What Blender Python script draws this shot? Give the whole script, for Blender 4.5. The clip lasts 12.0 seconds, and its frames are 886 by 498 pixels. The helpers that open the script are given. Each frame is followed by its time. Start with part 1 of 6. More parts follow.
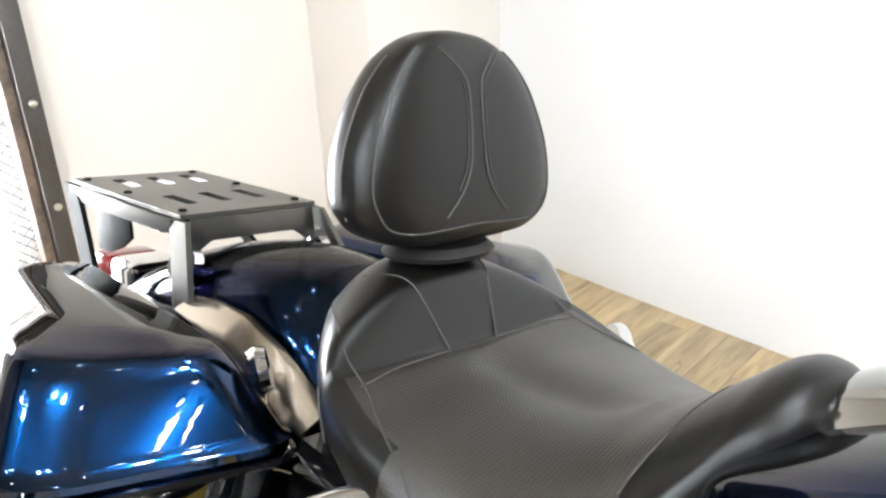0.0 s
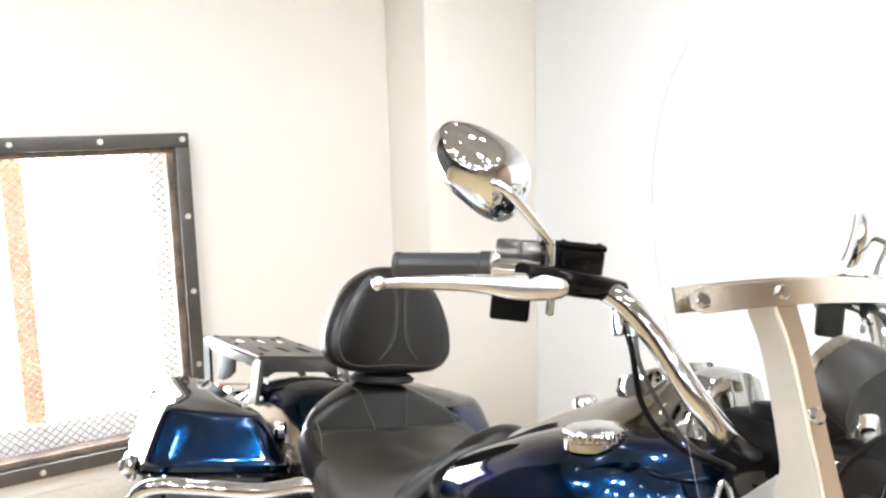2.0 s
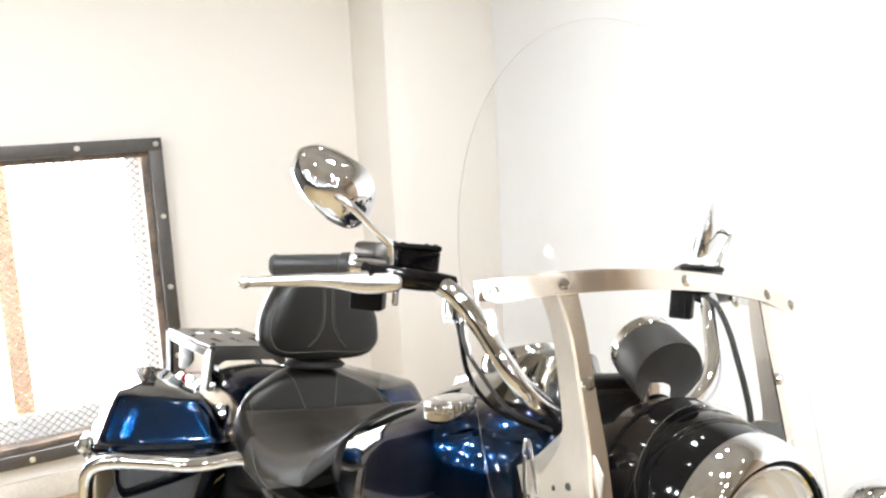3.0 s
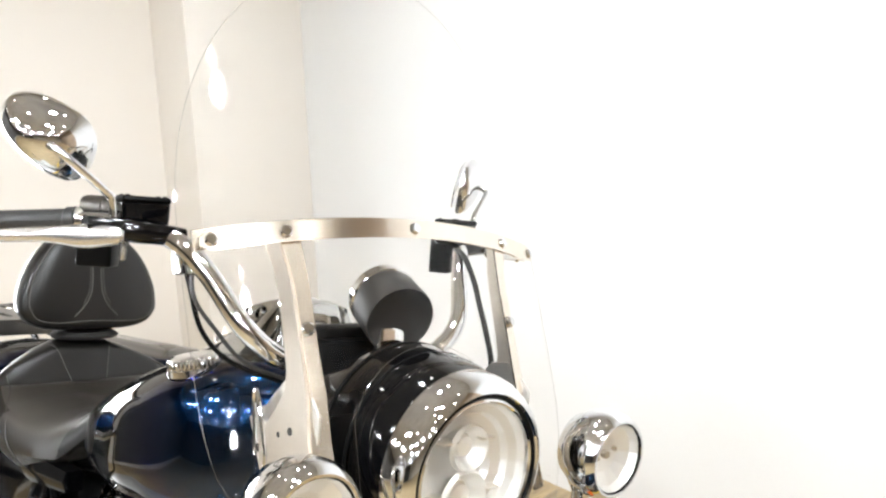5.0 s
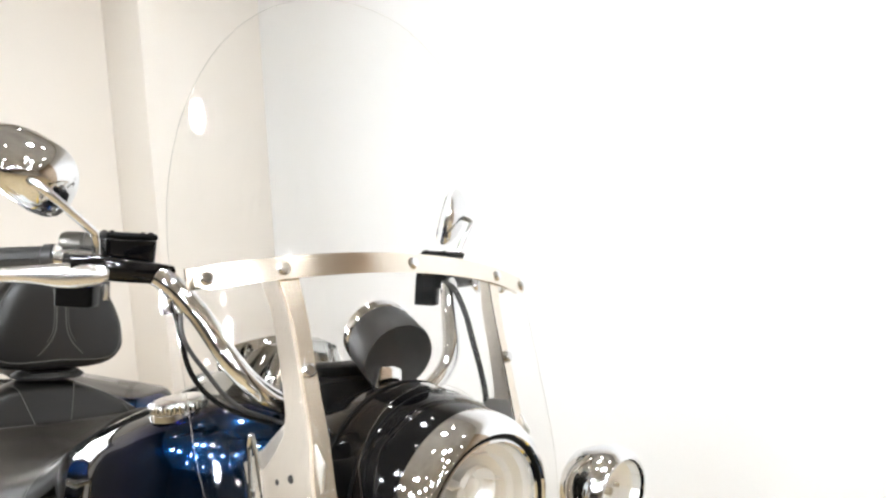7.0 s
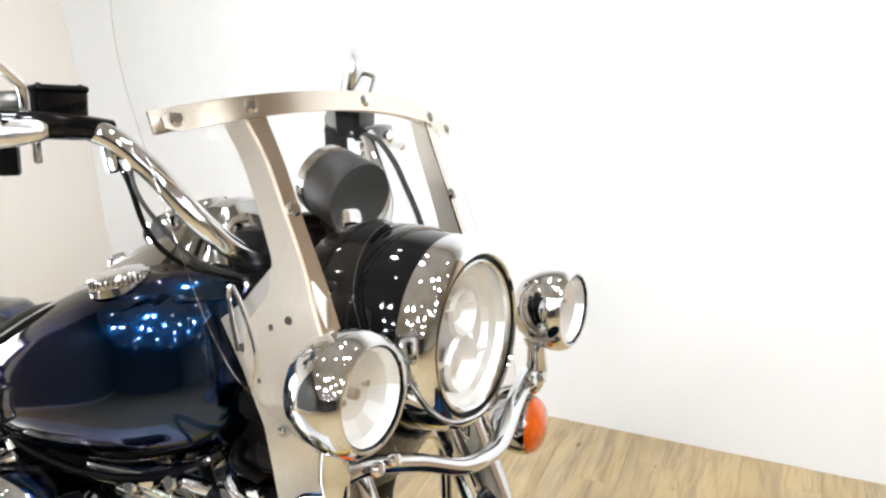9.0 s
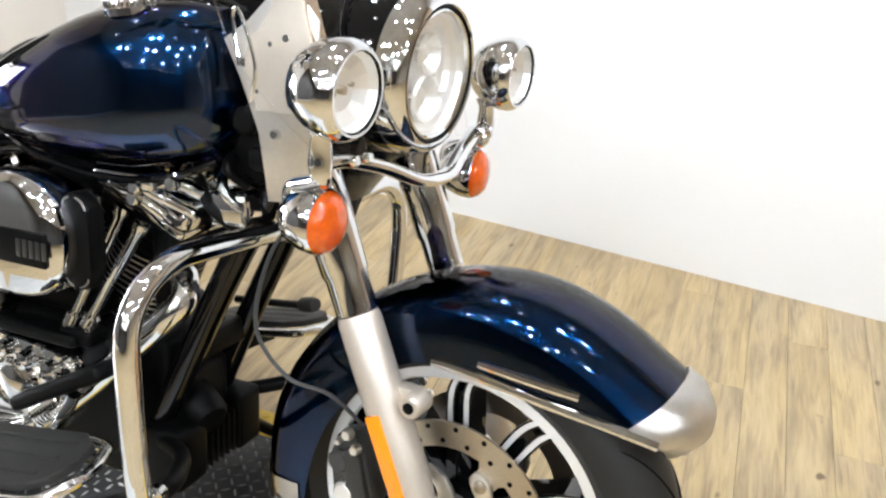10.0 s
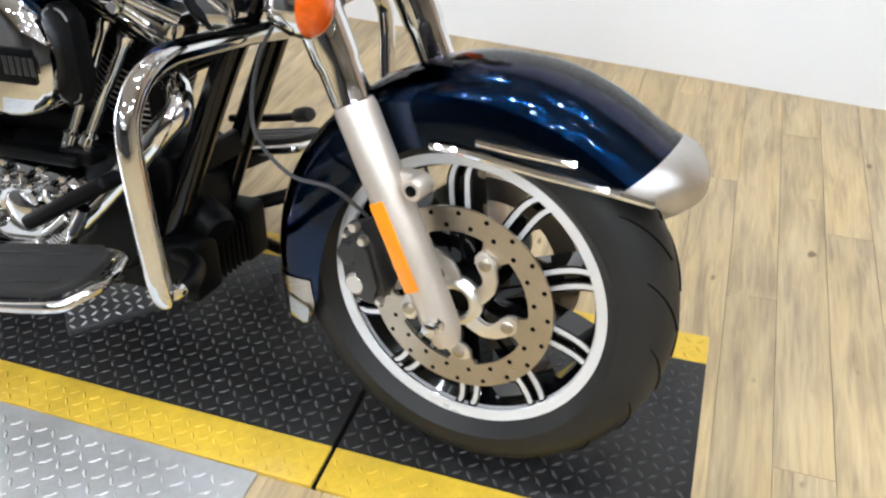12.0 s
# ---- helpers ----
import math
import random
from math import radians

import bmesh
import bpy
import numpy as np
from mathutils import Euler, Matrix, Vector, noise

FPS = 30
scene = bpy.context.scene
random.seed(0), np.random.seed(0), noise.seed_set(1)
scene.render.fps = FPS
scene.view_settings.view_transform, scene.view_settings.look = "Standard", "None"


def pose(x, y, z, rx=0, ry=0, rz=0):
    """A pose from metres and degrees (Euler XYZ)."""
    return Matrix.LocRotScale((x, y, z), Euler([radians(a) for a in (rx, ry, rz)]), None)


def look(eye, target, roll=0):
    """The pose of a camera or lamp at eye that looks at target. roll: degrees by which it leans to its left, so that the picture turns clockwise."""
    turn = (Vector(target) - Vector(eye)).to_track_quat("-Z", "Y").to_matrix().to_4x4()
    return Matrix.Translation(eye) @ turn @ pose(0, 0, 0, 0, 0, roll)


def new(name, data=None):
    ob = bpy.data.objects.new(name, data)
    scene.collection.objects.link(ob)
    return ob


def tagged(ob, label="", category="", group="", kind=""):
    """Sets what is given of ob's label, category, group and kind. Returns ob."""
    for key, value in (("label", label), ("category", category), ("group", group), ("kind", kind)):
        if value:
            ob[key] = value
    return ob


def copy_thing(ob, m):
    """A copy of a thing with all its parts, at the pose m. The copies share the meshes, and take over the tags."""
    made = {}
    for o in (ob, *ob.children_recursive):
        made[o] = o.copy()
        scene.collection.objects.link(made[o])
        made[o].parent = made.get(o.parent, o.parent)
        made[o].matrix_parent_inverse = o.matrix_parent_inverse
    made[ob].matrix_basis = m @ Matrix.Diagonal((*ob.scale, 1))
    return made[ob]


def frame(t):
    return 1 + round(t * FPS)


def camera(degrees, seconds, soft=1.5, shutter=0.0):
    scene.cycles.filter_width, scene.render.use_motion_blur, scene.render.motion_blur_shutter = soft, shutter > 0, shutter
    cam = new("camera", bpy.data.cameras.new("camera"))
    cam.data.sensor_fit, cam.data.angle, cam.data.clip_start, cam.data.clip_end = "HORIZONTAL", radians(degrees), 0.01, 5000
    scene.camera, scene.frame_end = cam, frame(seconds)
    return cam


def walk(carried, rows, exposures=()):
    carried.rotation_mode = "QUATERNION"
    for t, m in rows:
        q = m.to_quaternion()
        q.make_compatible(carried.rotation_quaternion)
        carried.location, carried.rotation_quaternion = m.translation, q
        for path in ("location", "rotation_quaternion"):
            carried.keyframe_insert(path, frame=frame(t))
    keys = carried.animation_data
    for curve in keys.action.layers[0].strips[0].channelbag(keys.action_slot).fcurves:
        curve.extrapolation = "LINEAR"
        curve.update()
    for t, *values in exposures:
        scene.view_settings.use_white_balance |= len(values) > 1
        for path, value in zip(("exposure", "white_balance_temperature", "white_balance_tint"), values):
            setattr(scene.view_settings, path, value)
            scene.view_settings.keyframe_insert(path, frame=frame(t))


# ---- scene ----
cam = camera(56.4, 12.0, soft=2.4)
PATH = [
    (0, (-0.675, -0.415, 1.251), (-2.089, 0.761, 0.465), -2.88),
    (0.5, (-0.474, -0.507, 1.306), (-2.005, 0.601, 0.648), -1.03),
    (1, (-0.275, -0.474, 1.317), (-1.936, 0.485, 0.749), 1.83),
    (1.5, (-0.053, -0.509, 1.360), (-1.770, 0.383, 0.856), -1.11),
    (2, (0.163, -0.615, 1.415), (-1.535, 0.398, 1.112), -1.55),
    (2.5, (0.324, -0.621, 1.441), (-1.380, 0.391, 1.176), -2.23),
    (3, (0.411, -0.536, 1.451), (-1.295, 0.454, 1.122), -2.85),
    (3.5, (0.458, -0.472, 1.411), (-1.149, 0.618, 0.932), -1.44),
    (3.7, (0.473, -0.462, 1.396), (-1.111, 0.652, 0.895), -1.23),
    (5.3, (0.506, -0.425, 1.426), (-0.949, 0.901, 1.077), -1.82),
    (5.5, (0.507, -0.423, 1.437), (-0.944, 0.917, 1.123), -1.55),
    (6, (0.499, -0.427, 1.436), (-0.948, 0.916, 1.119), -1.44),
    (6.5, (0.485, -0.441, 1.432), (-0.952, 0.907, 1.089), -1.90),
    (6.7, (0.473, -0.450, 1.428), (-0.956, 0.907, 1.087), -2.00),
    (8.3, (0.236, -0.457, 1.363), (-0.953, 1.095, 0.937), -2.70),
    (8.5, (0.226, -0.459, 1.354), (-0.947, 1.086, 0.864), -4.58),
    (9, (0.291, -0.597, 1.346), (-0.707, 1.032, 0.754), -4.39),
    (9.5, (0.362, -0.765, 1.316), (-0.516, 0.883, 0.597), -0.71),
    (10, (0.387, -0.820, 1.281), (-0.432, 0.751, 0.352), 1.86),
    (10.5, (0.380, -0.832, 1.232), (-0.343, 0.654, 0.106), 1.94),
    (11, (0.395, -0.849, 1.204), (-0.258, 0.591, -0.021), 2.79),
    (11.5, (0.414, -0.882, 1.201), (-0.283, 0.538, -0.022), 1.19),
    (12, (0.413, -0.879, 1.212), (-0.306, 0.522, -0.021), -2.00),
]
walk(cam, [(t, look(eye, target, roll)) for t, eye, target, roll in PATH],
     [(0.0, 0.26, 6200, 10), (1.5, 0.22, 6200, 10), (2.5, 0.06, 6420, 10), (3.5, 0.10, 6380, 10), (5.5, 0.00, 6420, 10), (6.5, 0.00, 6400, 10), (9.0, -0.04, 6300, 10), (10.5, -0.02, 6150, 10), (12.0, -0.14, 6000, 10)])

# ---- light ----
scene.view_settings.exposure = 0.0
world = bpy.data.worlds.new("world")
scene.world = world
world.use_nodes = True
world.node_tree.nodes["Background"].inputs[0].default_value = (0.75, 0.85, 1.0, 1)
world.node_tree.nodes["Background"].inputs[1].default_value = 1.0

LAMPS = [(-0.75, 0.40), (0.30, -0.15), (0.72, 0.05), (1.90, -0.05), (-0.35, -1.80), (0.68, -2.70), (-0.70, -1.90), (1.55, -2.30),
         (-2.10, -3.10), (-1.65, -3.10), (-0.65, -3.30), (-0.10, -3.50), (2.50, -1.60), (3.00, -0.60), (2.00, -3.60), (3.80, -3.20),
         (-0.70, -5.40), (1.30, -5.60), (3.30, -5.30), (4.20, -0.90)]
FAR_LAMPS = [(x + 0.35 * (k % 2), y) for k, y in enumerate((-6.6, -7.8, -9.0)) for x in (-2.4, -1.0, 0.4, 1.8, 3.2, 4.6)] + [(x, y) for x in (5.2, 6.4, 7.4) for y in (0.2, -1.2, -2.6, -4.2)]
BULB_GRID = [(-2.2 + 1.35 * i + 0.4 * (j % 2), 0.85 - 1.25 * j) for i in range(6) for j in range(3)]
LAMP_Z = 2.95
for lx, ly in LAMPS:
    lamp = bpy.data.lights.new("bulb_light", "SPOT")
    lamp.energy, lamp.color, lamp.shadow_soft_size = 56.0, (0.92, 0.965, 1.0), 0.055
    lamp.spot_size, lamp.spot_blend = radians(172), 0.30
    new("bulb_light", lamp).location = (lx, ly, LAMP_Z - 0.16)

# daylight that enters by the window
day = bpy.data.lights.new("window_daylight", "AREA")
day.shape, day.size, day.size_y, day.energy, day.color = "RECTANGLE", 1.05, 1.08, 128.0, (0.95, 0.98, 1.0)
new("window_daylight", day).matrix_world = look((-3.385, -0.415, 0.785), (0.0, -0.415, 0.785))


# ---- materials ----
def surface(name, base, rough=0.5, metal=0.0, vary=0.12, scale=6.0, grain=60.0, bump=0.05, coat=0.0, spec=0.5, dist=0.002, dirt=None):
    """A node material: colour and roughness vary at two scales, with fine relief."""
    m = bpy.data.materials.new(name)
    m.use_nodes = True
    nt = m.node_tree
    b = nt.nodes["Principled BSDF"]
    co = nt.nodes.new("ShaderNodeTexCoord")
    big, fine = nt.nodes.new("ShaderNodeTexNoise"), nt.nodes.new("ShaderNodeTexNoise")
    for n, s in ((big, scale), (fine, grain)):
        n.inputs["Scale"].default_value, n.inputs["Detail"].default_value = s, 4.0
        nt.links.new(co.outputs["Object"], n.inputs["Vector"])
    both = nt.nodes.new("ShaderNodeMix")
    both.inputs[0].default_value = 0.35
    nt.links.new(big.outputs[0], both.inputs[2])
    nt.links.new(fine.outputs[0], both.inputs[3])
    ramp = nt.nodes.new("ShaderNodeValToRGB")
    dark = dirt if dirt else tuple(c * (1 - vary) for c in base)
    ramp.color_ramp.elements[0].position, ramp.color_ramp.elements[1].position = 0.3, 0.7
    ramp.color_ramp.elements[0].color = (*dark, 1)
    ramp.color_ramp.elements[1].color = (*(min(1, c * (1 + vary)) for c in base), 1)
    nt.links.new(both.outputs[0], ramp.inputs[0])
    nt.links.new(ramp.outputs[0], b.inputs["Base Color"])
    rr = nt.nodes.new("ShaderNodeMapRange")
    rr.inputs[3].default_value, rr.inputs[4].default_value = rough * 0.75, min(1, rough * 1.25)
    nt.links.new(big.outputs[0], rr.inputs[0])
    nt.links.new(rr.outputs[0], b.inputs["Roughness"])
    b.inputs["Metallic"].default_value = metal
    b.inputs["Specular IOR Level"].default_value = spec
    b.inputs["Coat Weight"].default_value, b.inputs["Coat Roughness"].default_value, b.inputs["Coat IOR"].default_value = coat, 0.03, 1.33
    if bump:
        bp = nt.nodes.new("ShaderNodeBump")
        bp.inputs["Strength"].default_value, bp.inputs["Distance"].default_value = bump, dist
        nt.links.new(fine.outputs[0], bp.inputs["Height"])
        nt.links.new(bp.outputs[0], b.inputs["Normal"])
    return m


def weave(m, scale, strength):
    """Adds the relief of a fine woven vinyl to a material."""
    nt = m.node_tree
    co = nt.nodes.new("ShaderNodeTexCoord")
    wx, wy = nt.nodes.new("ShaderNodeTexWave"), nt.nodes.new("ShaderNodeTexWave")
    wx.bands_direction, wy.bands_direction = "X", "DIAGONAL"
    add = nt.nodes.new("ShaderNodeMath")
    add.operation = "MULTIPLY"
    for i, w in enumerate((wx, wy)):
        w.inputs["Scale"].default_value = scale * (1 if i else 0.55)
        nt.links.new(co.outputs["Object"], w.inputs["Vector"])
        nt.links.new(w.outputs["Fac"], add.inputs[i])
    bp = nt.nodes.new("ShaderNodeBump")
    bp.inputs["Strength"].default_value, bp.inputs["Distance"].default_value = strength, 0.0015
    nt.links.new(add.outputs[0], bp.inputs["Height"])
    nt.links.new(bp.outputs[0], nt.nodes["Principled BSDF"].inputs["Normal"])
    return m


def clear_sheet(name, share):
    """A thin clear sheet: nearly all light passes straight on, a little is mirrored."""
    m = bpy.data.materials.new(name)
    m.use_nodes = True
    nt = m.node_tree
    nt.nodes.remove(nt.nodes["Principled BSDF"])
    clear, gloss = nt.nodes.new("ShaderNodeBsdfTransparent"), nt.nodes.new("ShaderNodeBsdfGlossy")
    clear.inputs[0].default_value = (0.985, 0.985, 0.98, 1)
    gloss.inputs["Roughness"].default_value = 0.02
    mix = nt.nodes.new("ShaderNodeMixShader")
    mix.inputs[0].default_value = share
    nt.links.new(clear.outputs[0], mix.inputs[1])
    nt.links.new(gloss.outputs[0], mix.inputs[2])
    nt.links.new(mix.outputs[0], nt.nodes["Material Output"].inputs[0])
    return m


def glow(name, colour, strength):
    m = bpy.data.materials.new(name)
    m.use_nodes = True
    b = m.node_tree.nodes["Principled BSDF"]
    b.inputs["Base Color"].default_value = (*colour, 1)
    b.inputs["Emission Color"].default_value = (*colour, 1)
    b.inputs["Emission Strength"].default_value = strength
    return m


def planks_look(name):
    """Vinyl plank: each piece its own tone, grain along its length, grey-brown streaks."""
    m = surface(name, (0.43, 0.32, 0.19), 0.42, bump=0.08)
    nt = m.node_tree
    b = nt.nodes["Principled BSDF"]
    co, info, mp = nt.nodes.new("ShaderNodeTexCoord"), nt.nodes.new("ShaderNodeObjectInfo"), nt.nodes.new("ShaderNodeMapping")
    mp.inputs["Scale"].default_value = (24, 3.4, 1)
    off = nt.nodes.new("ShaderNodeVectorMath")
    off.operation = "MULTIPLY_ADD"
    off.inputs[1].default_value = (37, 91, 0)
    nt.links.new(info.outputs["Random"], off.inputs[0])
    nt.links.new(co.outputs["Object"], off.inputs[2])
    nt.links.new(off.outputs[0], mp.inputs["Vector"])
    n1, n2 = nt.nodes.new("ShaderNodeTexNoise"), nt.nodes.new("ShaderNodeTexNoise")
    n1.inputs["Scale"].default_value, n1.inputs["Detail"].default_value, n1.inputs["Distortion"].default_value = 1.0, 8, 0.6
    n2.inputs["Scale"].default_value, n2.inputs["Detail"].default_value = 0.35, 3
    nt.links.new(mp.outputs[0], n1.inputs["Vector"])
    nt.links.new(mp.outputs[0], n2.inputs["Vector"])
    r1 = nt.nodes.new("ShaderNodeValToRGB")
    e = r1.color_ramp.elements
    e[0].position, e[0].color = 0.30, (0.225, 0.158, 0.086, 1)
    e[1].position, e[1].color = 0.68, (0.545, 0.415, 0.220, 1)
    for at, tone in ((0.43, (0.360, 0.268, 0.150, 1)), (0.53, (0.455, 0.340, 0.180, 1))):
        e.new(at).color = tone
    fine_map, fine_n, blend = nt.nodes.new("ShaderNodeMapping"), nt.nodes.new("ShaderNodeTexNoise"), nt.nodes.new("ShaderNodeMix")
    fine_map.inputs["Scale"].default_value = (95, 6.5, 1)
    nt.links.new(off.outputs[0], fine_map.inputs["Vector"])
    nt.links.new(fine_map.outputs[0], fine_n.inputs["Vector"])
    fine_n.inputs["Scale"].default_value, fine_n.inputs["Detail"].default_value, fine_n.inputs["Distortion"].default_value = 1.0, 5, 1.2
    blend.inputs[0].default_value = 0.42
    nt.links.new(n1.outputs[0], blend.inputs[2])
    nt.links.new(fine_n.outputs[0], blend.inputs[3])
    nt.links.new(blend.outputs[0], r1.inputs[0])
    hs = nt.nodes.new("ShaderNodeHueSaturation")
    val = nt.nodes.new("ShaderNodeMapRange")
    val.inputs[3].default_value, val.inputs[4].default_value = 0.90, 1.08
    nt.links.new(info.outputs["Random"], val.inputs[0])
    nt.links.new(val.outputs[0], hs.inputs["Value"])
    sat = nt.nodes.new("ShaderNodeMapRange")
    sat.inputs[3].default_value, sat.inputs[4].default_value = 0.8, 1.15
    nt.links.new(n2.outputs[0], sat.inputs[0])
    nt.links.new(sat.outputs[0], hs.inputs["Saturation"])
    nt.links.new(r1.outputs[0], hs.inputs["Color"])
    knots, spot = nt.nodes.new("ShaderNodeTexNoise"), nt.nodes.new("ShaderNodeMapRange")
    stretch = nt.nodes.new("ShaderNodeMapping")
    stretch.inputs["Scale"].default_value = (1, 0.55, 1)
    nt.links.new(off.outputs[0], stretch.inputs["Vector"])
    nt.links.new(stretch.outputs[0], knots.inputs["Vector"])
    knots.inputs["Scale"].default_value, knots.inputs["Detail"].default_value = 22.0, 1.0
    spot.inputs[1].default_value, spot.inputs[2].default_value = 0.74, 0.80
    nt.links.new(knots.outputs[0], spot.inputs[0])
    dark = nt.nodes.new("ShaderNodeMix")
    dark.data_type = "RGBA"
    dark.inputs["B"].default_value = (0.15, 0.10, 0.055, 1)
    nt.links.new(spot.outputs[0], dark.inputs[0])
    nt.links.new(hs.outputs[0], dark.inputs["A"])
    nt.links.new(dark.outputs["Result"], b.inputs["Base Color"])
    return m


WALL = surface("wall_paint", (0.74, 0.695, 0.64), 0.7, vary=0.03, scale=1.2, grain=180, bump=0.12, dist=0.001)
WALL_SIDE = surface("side_wall_paint", (0.73, 0.725, 0.72), 0.65, vary=0.025, scale=1.0, grain=180, bump=0.12, dist=0.001)
FAR_WALL = surface("showroom_wall", (0.42, 0.375, 0.31), 0.8, vary=0.3, scale=0.7, grain=30)
UNSEEN_TAN_WALL = surface("unseen_tan_wall", (0.36, 0.27, 0.195), 0.7, vary=0.12, scale=0.8, grain=60)
UNSEEN_DARK_WALL = surface("unseen_dark_wall", (0.09, 0.087, 0.084), 0.8, vary=0.4, scale=0.7, grain=30)
CEIL = surface("ceiling_paint", (0.45, 0.435, 0.415), 0.8, vary=0.2, scale=1.5, grain=40)
BASE = surface("baseboard_paint", (0.74, 0.70, 0.64), 0.5, vary=0.08, scale=4, grain=70, dirt=(0.55, 0.5, 0.43))
PLANK = planks_look("plank_vinyl")
GROUT = surface("subfloor", (0.33, 0.25, 0.145), 0.8)
FRAME_STEEL = surface("window_steel", (0.075, 0.072, 0.07), 0.5, metal=0.6, vary=0.5, scale=9, grain=80, dirt=(0.085, 0.072, 0.062), bump=0.3)
MESH_WIRE = surface("mesh_wire", (0.10, 0.098, 0.095), 0.6, vary=0.3, spec=0.2)
JAMB_WOOD = surface("worn_jamb_wood", (0.17, 0.12, 0.085), 0.65, vary=0.5, scale=14, grain=60, bump=0.3, dirt=(0.05, 0.045, 0.042))
POST_WOOD = surface("post_wood", (0.72, 0.42, 0.24), 0.6, vary=0.3, scale=5, grain=50)
OUTSIDE = glow("bright_outside", (1.0, 0.985, 0.96), 1.7)
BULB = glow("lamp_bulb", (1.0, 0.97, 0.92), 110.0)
CAN = surface("lamp_can", (0.10, 0.10, 0.10), 0.5)
MAT_BLACK = surface("tread_mat_black", (0.006, 0.006, 0.0065), 0.32, spec=0.28, vary=0.35, scale=7, grain=90, bump=0.25, dirt=(0.026, 0.024, 0.022))
# lozenges paler than the mat: wear, plus their highlights put into the colour
MAT_WORN_GLINT = surface("worn_glinting_tread", (0.048, 0.048, 0.049), 0.30, spec=0.5, vary=0.4, scale=9, grain=60)
MAT_YELLOW = surface("tread_mat_yellow", (0.70, 0.465, 0.035), 0.45, vary=0.12, scale=8, grain=70, bump=0.15, dirt=(0.50, 0.33, 0.03))
TREAD_STEEL = surface("tread_plate_steel", (0.62, 0.62, 0.61), 0.45, metal=0.55, vary=0.15, scale=7, grain=80, bump=0.1)
CHROME = surface("chrome", (0.74, 0.75, 0.765), 0.035, metal=1.0, vary=0.03, scale=10, grain=90, bump=0.0)
# bright metal with the tan of its reflections put into the base colour
SATIN_TAN = surface("tan_reflection_metal", (0.77, 0.70, 0.61), 0.20, metal=1.0, vary=0.06, scale=8, grain=120, bump=0.02)
ALU = surface("satin_aluminium", (0.83, 0.80, 0.755), 0.36, metal=1.0, vary=0.08, scale=12, grain=150, bump=0.04)
ROTOR = surface("rotor_steel", (0.48, 0.43, 0.35), 0.30, metal=1.0, vary=0.12, scale=12, grain=160, bump=0.05)
BLUE = surface("deep_blue_metallic_paint", (0.0008, 0.0205, 0.073), 0.18, metal=1.0, vary=0.06, scale=5, grain=400, bump=0.0, coat=1.0)
BLUE.node_tree.nodes["Principled BSDF"].inputs["Specular Tint"].default_value = (0.0, 0.05, 0.12, 1)
BLUE.node_tree.nodes["Principled BSDF"].inputs["Coat IOR"].default_value = 1.50
BLUE.node_tree.nodes["Principled BSDF"].inputs["Coat Roughness"].default_value = 0.015
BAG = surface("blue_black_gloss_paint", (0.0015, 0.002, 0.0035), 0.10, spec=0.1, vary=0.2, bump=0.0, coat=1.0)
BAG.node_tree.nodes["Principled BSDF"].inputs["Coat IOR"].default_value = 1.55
LEVER = surface("polished_lever", (0.72, 0.71, 0.70), 0.24, metal=0.95, vary=0.10, scale=16, grain=90, bump=0.02)
# chrome whose dim room reflections are put into a greyer base colour
DIM_CHROME = surface("dim_reflection_chrome", (0.42, 0.42, 0.41), 0.08, metal=1.0, vary=0.04, scale=10, grain=90, bump=0.0)
SLIDER = surface("satin_silver_casting", (0.64, 0.575, 0.50), 0.42, metal=0.7, vary=0.06, scale=12, grain=170, bump=0.03)
GLOSS = surface("gloss_black_paint", (0.002, 0.002, 0.0024), 0.10, spec=0.1, vary=0.2, bump=0.0, coat=1.0)
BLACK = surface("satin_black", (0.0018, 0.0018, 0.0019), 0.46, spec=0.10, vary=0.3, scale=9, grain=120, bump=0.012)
RUBBER = surface("black_rubber", (0.020, 0.019, 0.018), 0.58, spec=0.35, vary=0.25, scale=9, grain=140, bump=0.12)
TYRE = surface("tyre_rubber", (0.010, 0.0098, 0.0095), 0.50, spec=0.28, vary=0.35, scale=8, grain=150, bump=0.15, dirt=(0.021, 0.020, 0.019))
VINYL = surface("black_vinyl", (0.0052, 0.0045, 0.0038), 0.34, spec=0.42, vary=0.15, scale=7, grain=260, bump=0.10, dist=0.0008)
CARBON = weave(surface("woven_vinyl", (0.019, 0.0155, 0.012), 0.35, spec=1.0, vary=0.1, bump=0), 130, 0.35)
STITCH = surface("grey_thread", (0.055, 0.052, 0.047), 0.7)
WHITE_RIM = surface("machined_rim", (0.78, 0.78, 0.78), 0.30, metal=0.3, vary=0.015, scale=12, grain=150, bump=0.0)
AMBER = surface("amber_lens", (0.60, 0.088, 0.002), 0.10, vary=0.22, scale=60, grain=160, bump=0.0, coat=0.9)
ORANGE = surface("orange_reflector", (0.95, 0.27, 0.005), 0.25, vary=0.05, scale=20, grain=300, bump=0.1, coat=0.4)
RED = surface("red_lens", (0.22, 0.008, 0.008), 0.15, coat=0.8, bump=0)
LENS = clear_sheet("clear_lens", 0.05)
SHIELD = clear_sheet("clear_polycarbonate", 0.02)
PANE = clear_sheet("window_glass", 0.03)
REFLECTOR = surface("lamp_reflector", (0.90, 0.89, 0.87), 0.42, metal=0.85, vary=0.05, scale=25, grain=60, bump=0.10)
BADGE = surface("dark_red_enamel", (0.07, 0.006, 0.006), 0.2, coat=0.6, bump=0)
SHEET_EDGE = clear_sheet("sheet_edge", 0.22)
GRIP = surface("grip_rubber", (0.028, 0.028, 0.028), 0.45, vary=0.15, scale=20, grain=200)
SASH = surface("white_sash_paint", (0.86, 0.85, 0.84), 0.5, vary=0.05)
